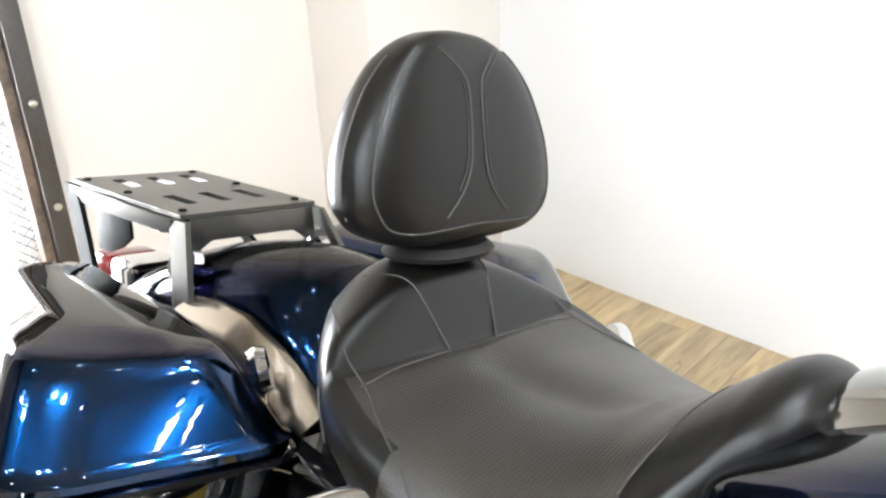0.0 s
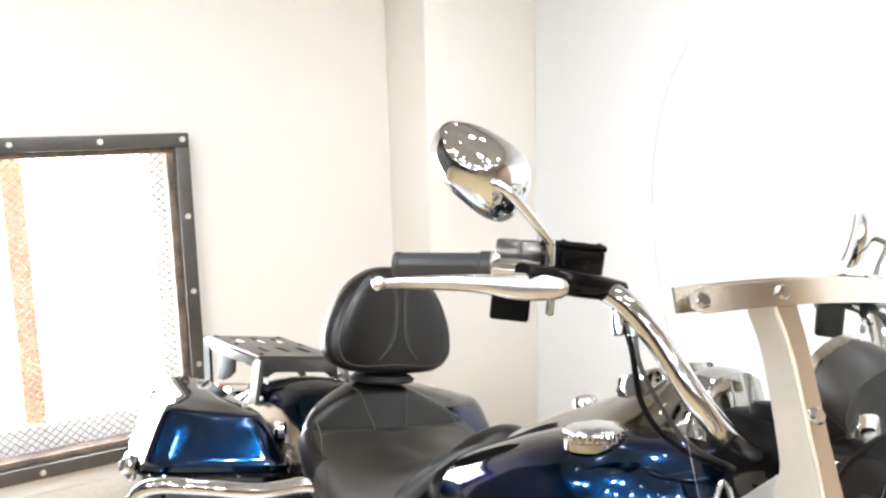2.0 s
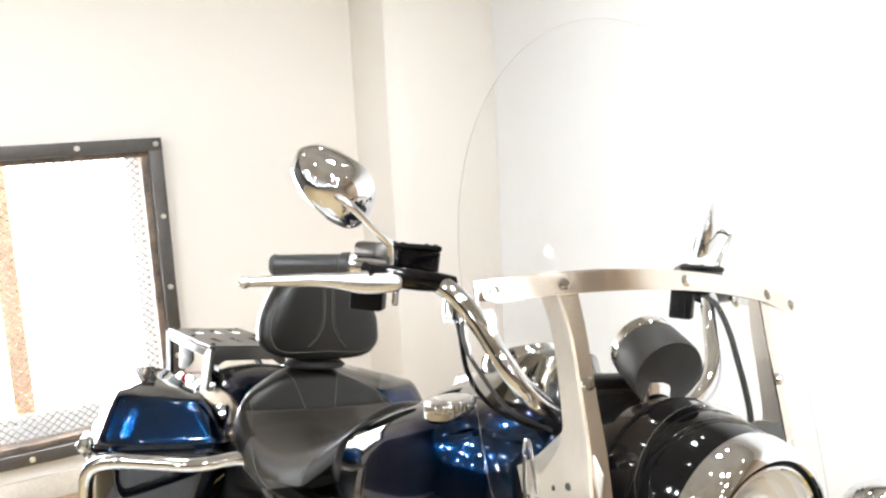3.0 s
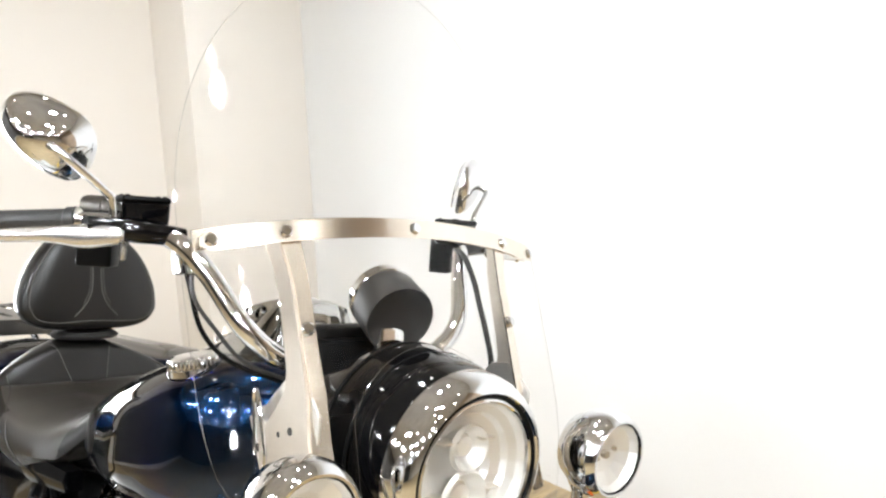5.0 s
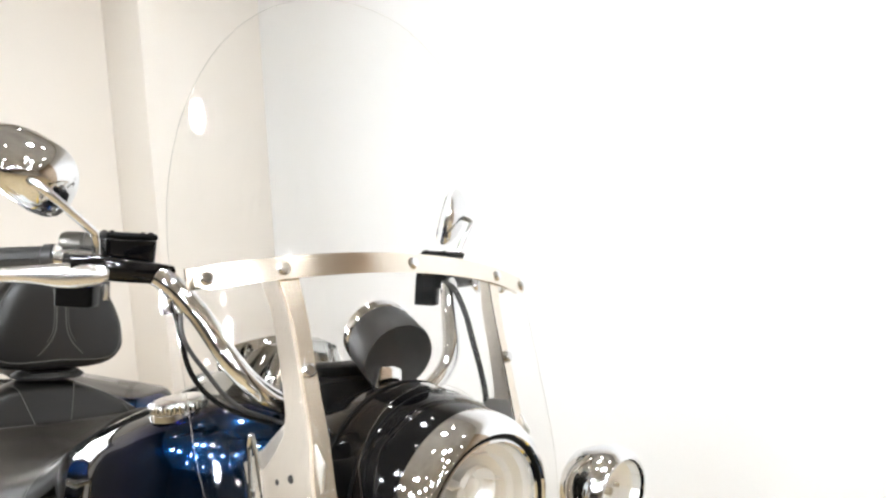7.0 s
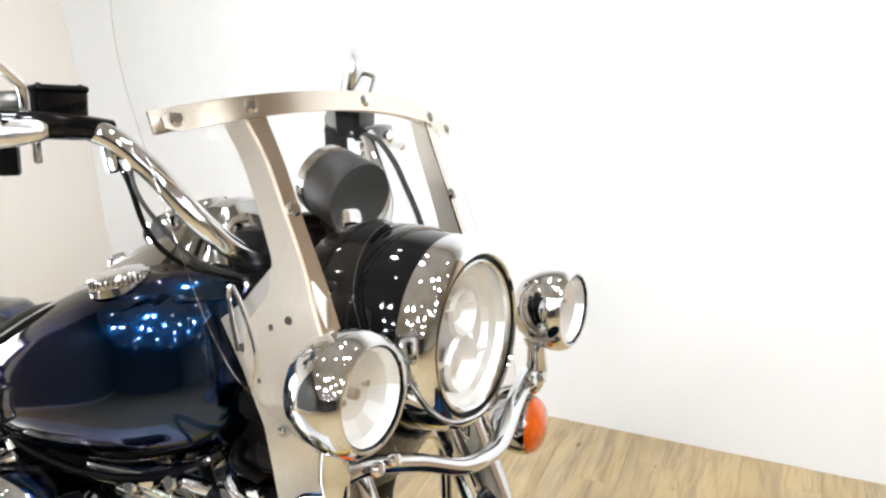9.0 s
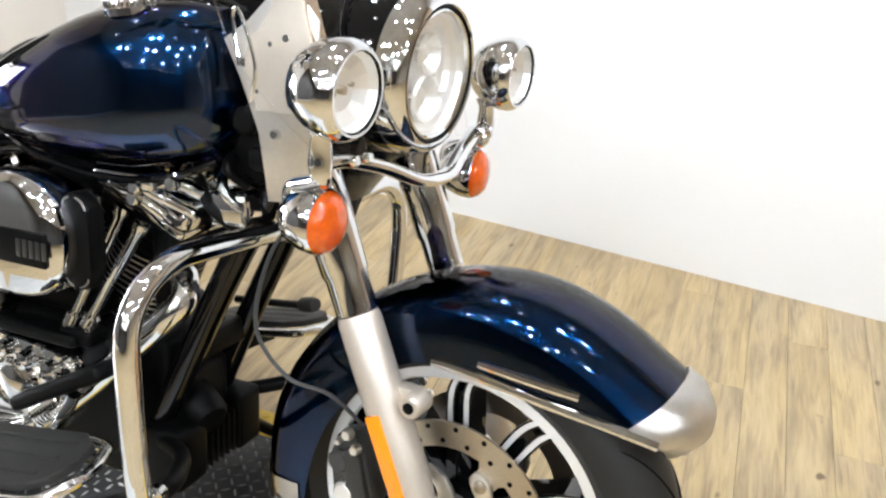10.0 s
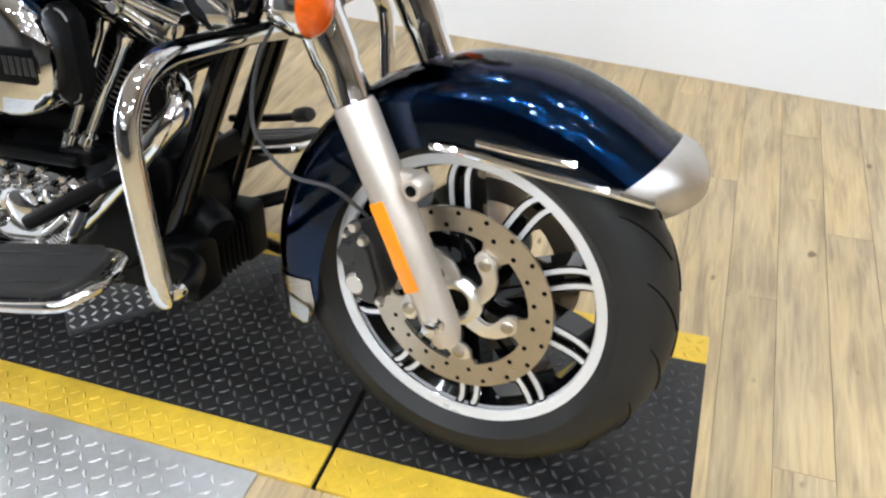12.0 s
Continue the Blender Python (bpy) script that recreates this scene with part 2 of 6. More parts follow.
GREY_PLATE = surface("grey_tread_plate", (0.06, 0.06, 0.06), 0.38, vary=0.3)
POD = surface("pod_plastic", (0.019, 0.0175, 0.016), 0.5, spec=0.4, vary=0.05, scale=12, grain=60, bump=0.0)
RACK = surface("pewter_rack_metal", (0.125, 0.118, 0.108), 0.34, metal=0.9, vary=0.08, scale=9, grain=120, bump=0.02)
CAST = surface("caliper_casting", (0.030, 0.029, 0.028), 0.42, spec=0.4, vary=0.2, scale=12, grain=160, bump=0.03)
FIN = surface("fin_edge", (0.30, 0.295, 0.28), 0.35, metal=0.9)
EMBLEM = surface("emblem_grey", (0.06, 0.06, 0.058), 0.35, metal=0.8)
CREAM = surface("cable_grey", (0.035, 0.035, 0.035), 0.5)


# ---- shaping tools ----
def part(name, bm, material, parent=None, label="", at=None, angle=38):
    """Links a bmesh as one mesh object under a thing or a part."""
    bmesh.ops.recalc_face_normals(bm, faces=bm.faces)
    me = bpy.data.meshes.new(name)
    bm.to_mesh(me)
    bm.free()
    for m in material if isinstance(material, (tuple, list)) else (material,):
        me.materials.append(m)
    me.polygons.foreach_set("use_smooth", [True] * len(me.polygons))
    me.set_sharp_from_angle(angle=radians(angle))
    ob = new(name, me)
    if parent:
        ob.parent = parent
    if at is not None:
        ob.matrix_basis = at
    if label:
        tagged(ob, label)
    return ob


def thing(name, label, category, at=None, group="", kind=""):
    ob = new(name)
    ob.empty_display_size = 0.1
    if at is not None:
        ob.matrix_basis = at
    return tagged(ob, label, category, group, kind)


def box(bm, lo, hi, bevel=0.0, at=None, segs=2, index=0):
    """A box from corner to corner, its edges rounded."""
    c = [(a + b) / 2 for a, b in zip(lo, hi)]
    s = [abs(b - a) for a, b in zip(lo, hi)]
    m = Matrix.Translation(c) @ Matrix.Diagonal((*s, 1))
    r = bmesh.ops.create_cube(bm, size=1.0, matrix=(at @ m) if at is not None else m)
    fs = {f for v in r["verts"] for f in v.link_faces}
    for f in fs:
        f.material_index = index
    if bevel:
        es = {e for v in r["verts"] for e in v.link_edges}
        bmesh.ops.bevel(bm, geom=list(es), offset=bevel, segments=segs, profile=0.5, affect="EDGES")
    return bm


def skin(bm, rings, closed=True, caps=True, index=0):
    """Faces between rings of points of equal count."""
    vs = [[bm.verts.new(p) for p in ring] for ring in rings]
    n = len(vs[0])
    out = []
    for a, b in zip(vs, vs[1:]):
        for i in range(n if closed else n - 1):
            j = (i + 1) % n
            out.append(bm.faces.new((a[i], a[j], b[j], b[i])))
    if caps and closed:
        out += [bm.faces.new(vs[0]), bm.faces.new(list(reversed(vs[-1])))]
    for f in out:
        f.material_index = index
    return out


def lathe(bm, profile, at, segs=40, index=0):
    """Turns (radius, height) points round the local z axis of at; ends on the axis are closed."""
    rings = []
    for r, h in profile:
        r = max(r, 0.0004)
        rings.append([bm.verts.new(at @ Vector((r * math.cos(2 * math.pi * k / segs), r * math.sin(2 * math.pi * k / segs), h))) for k in range(segs)])
    out = []
    for a, b in zip(rings, rings[1:]):
        out += [bm.faces.new((a[i], a[(i + 1) % segs], b[(i + 1) % segs], b[i])) for i in range(segs)]
    if profile[0][0] < 0.001:
        out.append(bm.faces.new(rings[0]))
    if profile[-1][0] < 0.001:
        out.append(bm.faces.new(list(reversed(rings[-1]))))
    for f in out:
        f.material_index = index
    return bm


def glide(points, steps=6):
    """A smooth line through the points."""
    p = [Vector(q) for q in points]
    p = [2 * p[0] - p[1]] + p + [2 * p[-1] - p[-2]]
    out = []
    for a, b, c, d in zip(p, p[1:], p[2:], p[3:]):
        for k in range(steps):
            t = k / steps
            out.append(0.5 * (2 * b + (c - a) * t + (2 * a - 5 * b + 4 * c - d) * t * t + (3 * b - a - 3 * c + d) * t ** 3))
    return out + [p[-2]]


def sweep(bm, points, r, segs=12, steps=6, flat=1.0, index=0, smooth=True):
    """A round bar along a line; r may be one radius or one for each end."""
    line = glide(points, steps) if smooth else [Vector(q) for q in points]
    r0, r1 = r if isinstance(r, (tuple, list)) else (r, r)
    rings, side = [], None
    for i, q in enumerate(line):
        d = (line[min(i + 1, len(line) - 1)] - line[max(i - 1, 0)]).normalized()
        if side is None:
            side = d.orthogonal().normalized() if abs(d.z) > 0.95 else d.cross(Vector((0, 0, 1))).normalized()
        side = (side - d * side.dot(d)).normalized()
        up = d.cross(side)
        rad = r0 + (r1 - r0) * i / max(1, len(line) - 1)
        rings.append([q + rad * (math.cos(2 * math.pi * k / segs) * side + flat * math.sin(2 * math.pi * k / segs) * up) for k in range(segs)])
    skin(bm, rings, index=index)
    return bm


def plate(bm, outline, thick, at, bevel=0.0, index=0):
    """A flat plate of a given outline in the local xy plane, thick along z."""
    lo = [bm.verts.new(at @ Vector((x, y, -thick / 2))) for x, y in outline]
    hi = [bm.verts.new(at @ Vector((x, y, thick / 2))) for x, y in outline]
    n = len(lo)
    fs = [bm.faces.new(lo), bm.faces.new(list(reversed(hi)))]
    fs += [bm.faces.new((lo[i], lo[(i + 1) % n], hi[(i + 1) % n], hi[i])) for i in range(n)]
    for f in fs:
        f.material_index = index
    if bevel:
        es = [e for f in fs[:2] for e in f.edges]
        bmesh.ops.bevel(bm, geom=es, offset=bevel, segments=2, profile=0.5, affect="EDGES")
    return bm


def rounded(w, h, r, n=5):
    """The outline of a rounded rectangle round the origin."""
    out = []
    for cx, cy, a0 in ((w - r, h - r, 0), (r - w, h - r, 90), (r - w, r - h, 180), (w - r, r - h, 270)):
        out += [(cx + r * math.cos(radians(a0 + 90 * k / n)), cy + r * math.sin(radians(a0 + 90 * k / n))) for k in range(n + 1)]
    return out


def pick(table, x):
    """Reads a table of (x, values...) along a smooth curve that keeps to its rows."""
    if x <= table[0][0]:
        return table[0][1:]
    for i in range(len(table) - 1):
        a, b = table[i], table[i + 1]
        if x <= b[0]:
            h = b[0] - a[0]
            t = (x - a[0]) / h
            out = []
            for k in range(1, len(a)):
                d = (b[k] - a[k]) / h
                d0 = (a[k] - table[i - 1][k]) / (a[0] - table[i - 1][0]) if i else d
                d1 = (table[i + 2][k] - b[k]) / (table[i + 2][0] - b[0]) if i + 2 < len(table) else d
                m0 = 2 * d * d0 / (d + d0) if d * d0 > 0 else 0.0
                m1 = 2 * d * d1 / (d + d1) if d * d1 > 0 else 0.0
                if not i:
                    m0 = d
                if i + 2 >= len(table):
                    m1 = d
                out.append((2 * t ** 3 - 3 * t * t + 1) * a[k] + (t ** 3 - 2 * t * t + t) * h * m0 + (3 * t * t - 2 * t ** 3) * b[k] + (t ** 3 - t * t) * h * m1)
            return tuple(out)
    return table[-1][1:]


def aim(at, way, spin=0):
    """A pose at a place whose z axis points along way."""
    return Matrix.Translation(at) @ Vector(way).to_track_quat("Z", "Y").to_matrix().to_4x4() @ pose(0, 0, 0, 0, 0, spin)


def bolt(name, place, way, r, h, material, parent, at=None, segs=12, label=""):
    bm = bmesh.new()
    lathe(bm, [(0, 0), (r, 0), (r, h * 0.55), (r * 0.72, h), (0, h * 1.02)], aim(place, way), segs)
    return part(name, bm, material, parent, label, at)


def mirrored(pts):
    return [(x, -y, z) for x, y, z in pts]


# ---- the room ----
X0, X1, Y0, Y1, H = -3.1, 8.0, -9.6, 1.62, 3.1
WY0, WY1, WZ0, WZ1 = -0.97, 0.138, 0.22, 1.35     # window opening


def structure(name, bm, material, label, category, at=None):
    return tagged(part(name, bm, material, None, "", at), label, category, kind="structure")


bm = bmesh.new()
box(bm, (X0 - 0.3, WY1, -0.1), (X0, Y1 + 0.2, H))
box(bm, (X0 - 0.3, -1.25, -0.1), (X0, WY0, H))
box(bm, (X0 - 0.3, WY0, -0.1), (X0, WY1, WZ0))
box(bm, (X0 - 0.3, WY0, WZ1), (X0, WY1, H))
structure("wall_west", bm, WALL, "warm white painted wall with a low window", "wall")
# unseen wall, made dark so that the tank mirrors no bright paint
bm = bmesh.new()
box(bm, (X0 - 0.3, Y0, -0.1), (X0, -1.251, H))
structure("wall_southwest", bm, UNSEEN_DARK_WALL, "unseen end of the wall, dark for the tank's reflections", "wall")
bm = bmesh.new()
box(bm, (X0 + 0.001, 1.07, -0.1), (-2.76, Y1, H), 0.006)
structure("wall_pilaster", bm, WALL, "warm white boxed-out column in the corner", "wall")
bm = bmesh.new()
box(bm, (X0, Y1, -0.1), (1.25, Y1 + 0.2, H))
structure("wall_north", bm, WALL_SIDE, "plain white painted showroom wall", "wall")
# unseen far end of this wall, coloured tan for the chrome to mirror
bm = bmesh.new()
box(bm, (1.251, Y1, -0.1), (X1, Y1 + 0.2, H))
structure("wall_northeast", bm, UNSEEN_TAN_WALL, "unseen end of the wall, tan to tint the chrome's reflections", "wall")
bm = bmesh.new()
box(bm, (X1, Y0, -0.1), (X1 + 0.2, Y1 + 0.2, H))
structure("wall_east", bm, FAR_WALL, "grey painted showroom wall", "wall")
bm = bmesh.new()
box(bm, (X0 - 0.2, Y0 - 0.2, -0.1), (X1 + 0.2, Y0, H))
structure("wall_south", bm, UNSEEN_DARK_WALL, "grey painted far showroom wall", "wall")
bm = bmesh.new()
box(bm, (X0 - 0.2, Y0 - 0.2, H), (X1 + 0.2, Y1 + 0.2, H + 0.15))
structure("ceiling", bm, CEIL, "plain brown-grey showroom ceiling", "ceiling")
bm = bmesh.new()
box(bm, (X0 - 0.2, Y0 - 0.2, -0.14), (X1 + 0.2, Y1 + 0.2, -0.004))
floor = structure("floor", bm, GROUT, "light brown wood-look plank floor", "floor")

# painted board along the foot of the west wall
bm = bmesh.new()
box(bm, (X0 + 0.001, Y0 + 0.01, 0.0), (X0 + 0.016, 1.068, 0.10), 0.004)
structure("baseboard", bm, BASE, "cream painted baseboard with scuffs", "baseboard")

# window: steel frame with bolts, wire mesh, glass, and what is outside
win = thing("window_1", "low window behind a bolted dark steel frame with wire mesh", "window", pose(X0, 0, 0), kind="structure")
fo = 0.052
for nm, lo, hi in (("frame_head", (0.002, WY0 - fo, WZ1), (0.05, WY1 + fo, WZ1 + fo)), ("frame_sill", (0.002, WY0 - fo, WZ0 - fo), (0.05, WY1 + fo, WZ0)),
                   ("frame_jamb", (0.002, WY1, WZ0), (0.05, WY1 + fo, WZ1)), ("frame_jamb", (0.002, WY0 - fo, WZ0), (0.05, WY0, WZ1))):
    part(nm, box(bmesh.new(), lo, hi, 0.003), FRAME_STEEL, win, "dark steel flat bar with rusty patches")
for nm, lo, hi in (("inner_rail", (-0.05, WY0, WZ1 - 0.022), (0.02, WY1, WZ1 - 0.001)), ("inner_rail", (-0.05, WY0, WZ0 + 0.001), (0.02, WY1, WZ0 + 0.022)),
                   ("inner_stile", (-0.05, WY1 - 0.03, WZ0 + 0.023), (0.02, WY1 - 0.001, WZ1 - 0.023)), ("inner_stile", (-0.05, WY0 + 0.001, WZ0 + 0.023), (0.02, WY0 + 0.022, WZ1 - 0.023))):
    part(nm, box(bmesh.new(), lo, hi, 0.002), JAMB_WOOD, win, "worn brown wooden jamb")
bolts = [(WY1 + 0.028, WZ1 + 0.028 - 0.293 * k) for k in range(5)] + [(WY1 + 0.028 - 0.293 * k, z) for k in range(1, 5) for z in (WZ1 + 0.028, WZ0 - 0.028)]
for by, bz in bolts:
    bolt("bolt", (0.05, by, bz), (1, 0, 0), 0.011, 0.007, ALU, win)
bm = bmesh.new()                                   # expanded metal: strands that meet in diamonds
dy, dz, wire = 0.034, 0.0155, 0.0022
rows_n, cols_n = int((WZ1 - WZ0) / dz), int((WY1 - WY0) / dy)
verts, faces = [], []
for i in range(rows_n):
    for j in range(cols_n):
        for flip in (0, 1):
            ya, za = WY0 + j * dy, WZ0 + i * dz
            a, b = ((ya, za), (ya + dy / 2, za + dz)) if (i + flip) % 2 == 0 else ((ya, za + dz), (ya + dy / 2, za))
            if flip:
                a, b = (a[0] + dy / 2, a[1]), (b[0] + dy / 2, b[1])
            n0 = len(verts)
            for y, z in (a, b):
                verts += [(-0.056, y, z - wire), (-0.052, y, z), (-0.056, y, z + wire), (-0.058, y, z)]
            faces += [(n0 + k, n0 + (k + 1) % 4, n0 + 4 + (k + 1) % 4, n0 + 4 + k) for k in range(4)]
me = bpy.data.meshes.new("wire_mesh")
me.from_pydata(verts, [], faces)
me.materials.append(MESH_WIRE)
bm.free()
grid_ob = new("wire_mesh", me)
grid_ob.parent = win
tagged(grid_ob, "expanded metal security mesh")
for lo, hi in (((-0.13, WY1 - 0.075, WZ0), (-0.10, WY1, WZ1)), ((-0.13, WY0, WZ0), (-0.10, WY1 - 0.076, WZ0 + 0.105)), ((-0.13, WY0, WZ0 + 0.106), (-0.10, WY0 + 0.09, WZ1))):
    part("sash", box(bmesh.new(), lo, hi, 0.003), SASH, win, "white painted sash")
pane = part("pane", box(bmesh.new(), (-0.17, WY0, WZ0), (-0.164, WY1, WZ1)), PANE, win)
pane.visible_shadow = False
bm = bmesh.new()
box(bm, (-0.05, -3.6, -0.6), (0.0, 2.6, 3.0))
back = structure("backdrop", bm, OUTSIDE, "bright white daylight outside the window", "backdrop", pose(X0 - 0.7, 0, 0))
back.visible_shadow = False
bm = bmesh.new()
box(bm, (-0.02, -0.452, WZ0), (0.02, -0.377, WZ1), 0.004)
structure("window_mullion", bm, POST_WOOD, "orange-brown wooden mullion behind the mesh", "mullion", pose(X0 - 0.135, 0, 0))

# metal conduit that comes down the west wall
bm = bmesh.new()
lathe(bm, [(0, 2.0), (0.012, 2.003), (0.026, 2.016), (0.029, 2.03), (0.029, H), (0, H)], pose(X0 + 0.045, 0.905, 0), 20)
box(bm, (X0 + 0.001, 0.895, 2.35), (X0 + 0.05, 0.915, 2.37))
structure("conduit", bm, ALU, "short grey metal conduit on the wall", "pipe")

# ceiling lamps
def ceiling_light():
    ob = thing("ceiling_light", "small black ceiling lamp with a bare bulb", "lamp", group="ceiling lamps")
    bm = bmesh.new()
    lathe(bm, [(0.0, 0.15), (0.05, 0.15), (0.05, 0.02), (0.044, 0.0), (0.040, 0.02), (0.0, 0.06)], pose(0, 0, 0), 24)
    part("housing", bm, CAN, ob)
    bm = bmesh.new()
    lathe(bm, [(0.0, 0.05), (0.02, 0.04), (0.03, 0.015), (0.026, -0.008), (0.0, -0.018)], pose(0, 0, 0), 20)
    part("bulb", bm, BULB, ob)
    return ob


first = ceiling_light()
first.matrix_basis = pose(LAMPS[0][0], LAMPS[0][1], LAMP_Z)
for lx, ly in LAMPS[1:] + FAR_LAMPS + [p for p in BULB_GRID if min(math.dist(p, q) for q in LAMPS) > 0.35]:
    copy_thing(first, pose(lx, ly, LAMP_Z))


# ---- the motorcycle: it leans on its stand, the bars turned a little ----
LEAN_M = Matrix(((0.99782, 0.01237, -0.06484, 0), (0.0, 0.98228, 0.18743, 0), (0.06601, -0.18703, 0.98013, 0), (0, 0, 0, 1)))
bike = thing("motorcycle", "deep blue touring motorcycle with chrome parts on a black mat", "motorcycle", LEAN_M)
TURN = Matrix.Translation((-0.38, 0, 0)) @ pose(0, 0, 0, 0, 0, 5.3) @ Matrix.Translation((0.38, 0, 0))   # the frame against the bars
AX = Vector((0.010, 0, 0.341))          # front axle
FX = Vector((0, 0, 0.335))              # centre of the fender's arc


def tyre_mesh(R, half, rim):
    bm = bmesh.new()
    prof = []
    for k in range(21):
        a = math.pi * (k / 20 - 0.5)
        prof.append((R - half * 0.95 + half * 0.95 * math.cos(a) ** 0.75 if abs(a) < math.pi / 2 - 0.01 else R - half * 0.95, half * math.sin(a)))
    prof = [(rim, -half * 0.66)] + prof + [(rim, half * 0.66)]
    rings = [[Vector((r * math.cos(2 * math.pi * s / 96), y, r * math.sin(2 * math.pi * s / 96))) for r, y in prof] for s in range(96)]
    rings.append(rings[0])
    skin(bm, rings, closed=True, caps=False)
    bmesh.ops.remove_doubles(bm, verts=bm.verts, dist=1e-5)
    return bm


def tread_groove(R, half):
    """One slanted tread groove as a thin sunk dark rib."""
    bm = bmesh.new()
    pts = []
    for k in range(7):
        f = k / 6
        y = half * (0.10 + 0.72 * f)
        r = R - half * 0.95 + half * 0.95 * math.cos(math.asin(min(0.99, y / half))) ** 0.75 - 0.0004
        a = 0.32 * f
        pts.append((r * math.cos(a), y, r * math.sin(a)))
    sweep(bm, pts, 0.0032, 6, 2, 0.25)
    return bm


def spoke_mesh(r0, r1, y, side):
    """A split spoke: two black bars with bright machined faces that bend where they meet the rim."""
    bm = bmesh.new()
    for s in (-1, 1):
        pts = []
        for r, dep, off, bend in ((r0, 0.94, 0.0125, 1.5), (r0 + 0.05, 0.96, 0.0128, 1.5), (r0 + 0.10, 0.99, 0.0130, 1.5), (r1 - 0.040, 1.01, 0.0132, 1.5), (r1 - 0.015, 1.02, 0.0126, 0.6), (r1 + 0.004, 0.98, 0.0118, -1.4)):
            a = radians(bend)
            pts.append((r * math.cos(a) - s * off * math.sin(a), y * dep, r * math.sin(a) + s * off * math.cos(a)))
        line = glide(pts, 4)
        rings = [[p + Vector((0, side * dy, dz)) for dy, dz in ((-0.055, -0.0065), (0.0, -0.0078), (0.0, 0.0078), (-0.055, 0.0065))] for p in line]
        skin(bm, rings)
        rings = [[p + Vector((0, side * dy, dz)) for dy, dz in ((0.0003, -0.0042), (0.0016, -0.0037), (0.0016, 0.0037), (0.0003, 0.0042))] for p in line[:-1] if p.x > 0.122]
        skin(bm, rings, index=1)
    web = [(r0, 0.90), ((r0 + r1) / 2, 0.92), (r1 - 0.02, 0.94)]
    skin(bm, [[Vector((r - dz * 0.026, y * dep + side * dy, r * 0.026 + dz)) for dy, dz in ((-0.045, -0.008), (-0.003, -0.008), (-0.003, 0.008), (-0.045, 0.008))] for r, dep in web])
    return bm


def wheel(name, centre, at, R, half, rimr, label, spokes=10):
    bm = bmesh.new()
    yy = half * 0.66
    for s in (-1, 1):                              # bright lips
        lathe(bm, [(rimr - 0.021, s * (yy - 0.001)), (rimr - 0.019, s * (yy + 0.002)), (rimr, s * (yy + 0.004)), (rimr + 0.004, s * yy), (rimr, s * (yy - 0.012)), (rimr - 0.021, s * (yy - 0.012))],
              Matrix.Translation(centre) @ pose(0, 0, 0, -90), 72)
    w = part(name, bm, WHITE_RIM, bike, label, at)
    bm = bmesh.new()
    rings = []
    for k in range(73):
        a = 2 * math.pi * k / 72
        rings.append([centre + Vector((r * math.cos(a), y, r * math.sin(a))) for r, y in ((rimr - 0.004, -yy + 0.004), (rimr - 0.030, -0.02), (rimr - 0.030, 0.02), (rimr - 0.004, yy - 0.004), (rimr + 0.002, 0))])
    skin(bm, rings, caps=False)
    part("rim_barrel", bm, GLOSS, w)
    bm = tyre_mesh(R, half, rimr - 0.006)
    bmesh.ops.translate(bm, verts=bm.verts, vec=centre)
    part("tyre", bm, TYRE, w)
    bm = bmesh.new()
    lathe(bm, [(0, -0.055), (0.034, -0.055), (0.042, -0.045), (0.046, -0.02), (0.046, 0.02), (0.042, 0.045), (0.034, 0.055), (0, 0.055)], Matrix.Translation(centre) @ pose(0, 0, 0, 90), 32)
    part("hub", bm, BLACK, w)
    first_spoke = {}
    for side in (-1,):
        for k in range(spokes):
            m = Matrix.Translation(centre) @ pose(0, 0, 0, 0, -(360 / spokes * k - 16), 0)
            if side not in first_spoke:
                first_spoke[side] = part("spoke", spoke_mesh(0.036, rimr - 0.022, side * (yy - 0.006), side), (GLOSS, WHITE_RIM), w, "", m)
            else:
                o = new("spoke", first_spoke[side].data)
                o.parent, o.matrix_basis = w, m
    gr = {}
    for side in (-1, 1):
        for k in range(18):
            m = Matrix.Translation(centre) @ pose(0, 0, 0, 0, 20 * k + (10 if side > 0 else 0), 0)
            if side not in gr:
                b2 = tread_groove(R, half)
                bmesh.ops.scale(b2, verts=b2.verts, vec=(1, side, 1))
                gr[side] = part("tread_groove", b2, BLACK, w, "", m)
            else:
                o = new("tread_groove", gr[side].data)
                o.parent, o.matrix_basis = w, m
    return w


front_wheel = wheel("front_wheel", AX, None, 0.327, 0.074, 0.238, "cast wheel with split black spokes and a bright machined rim")


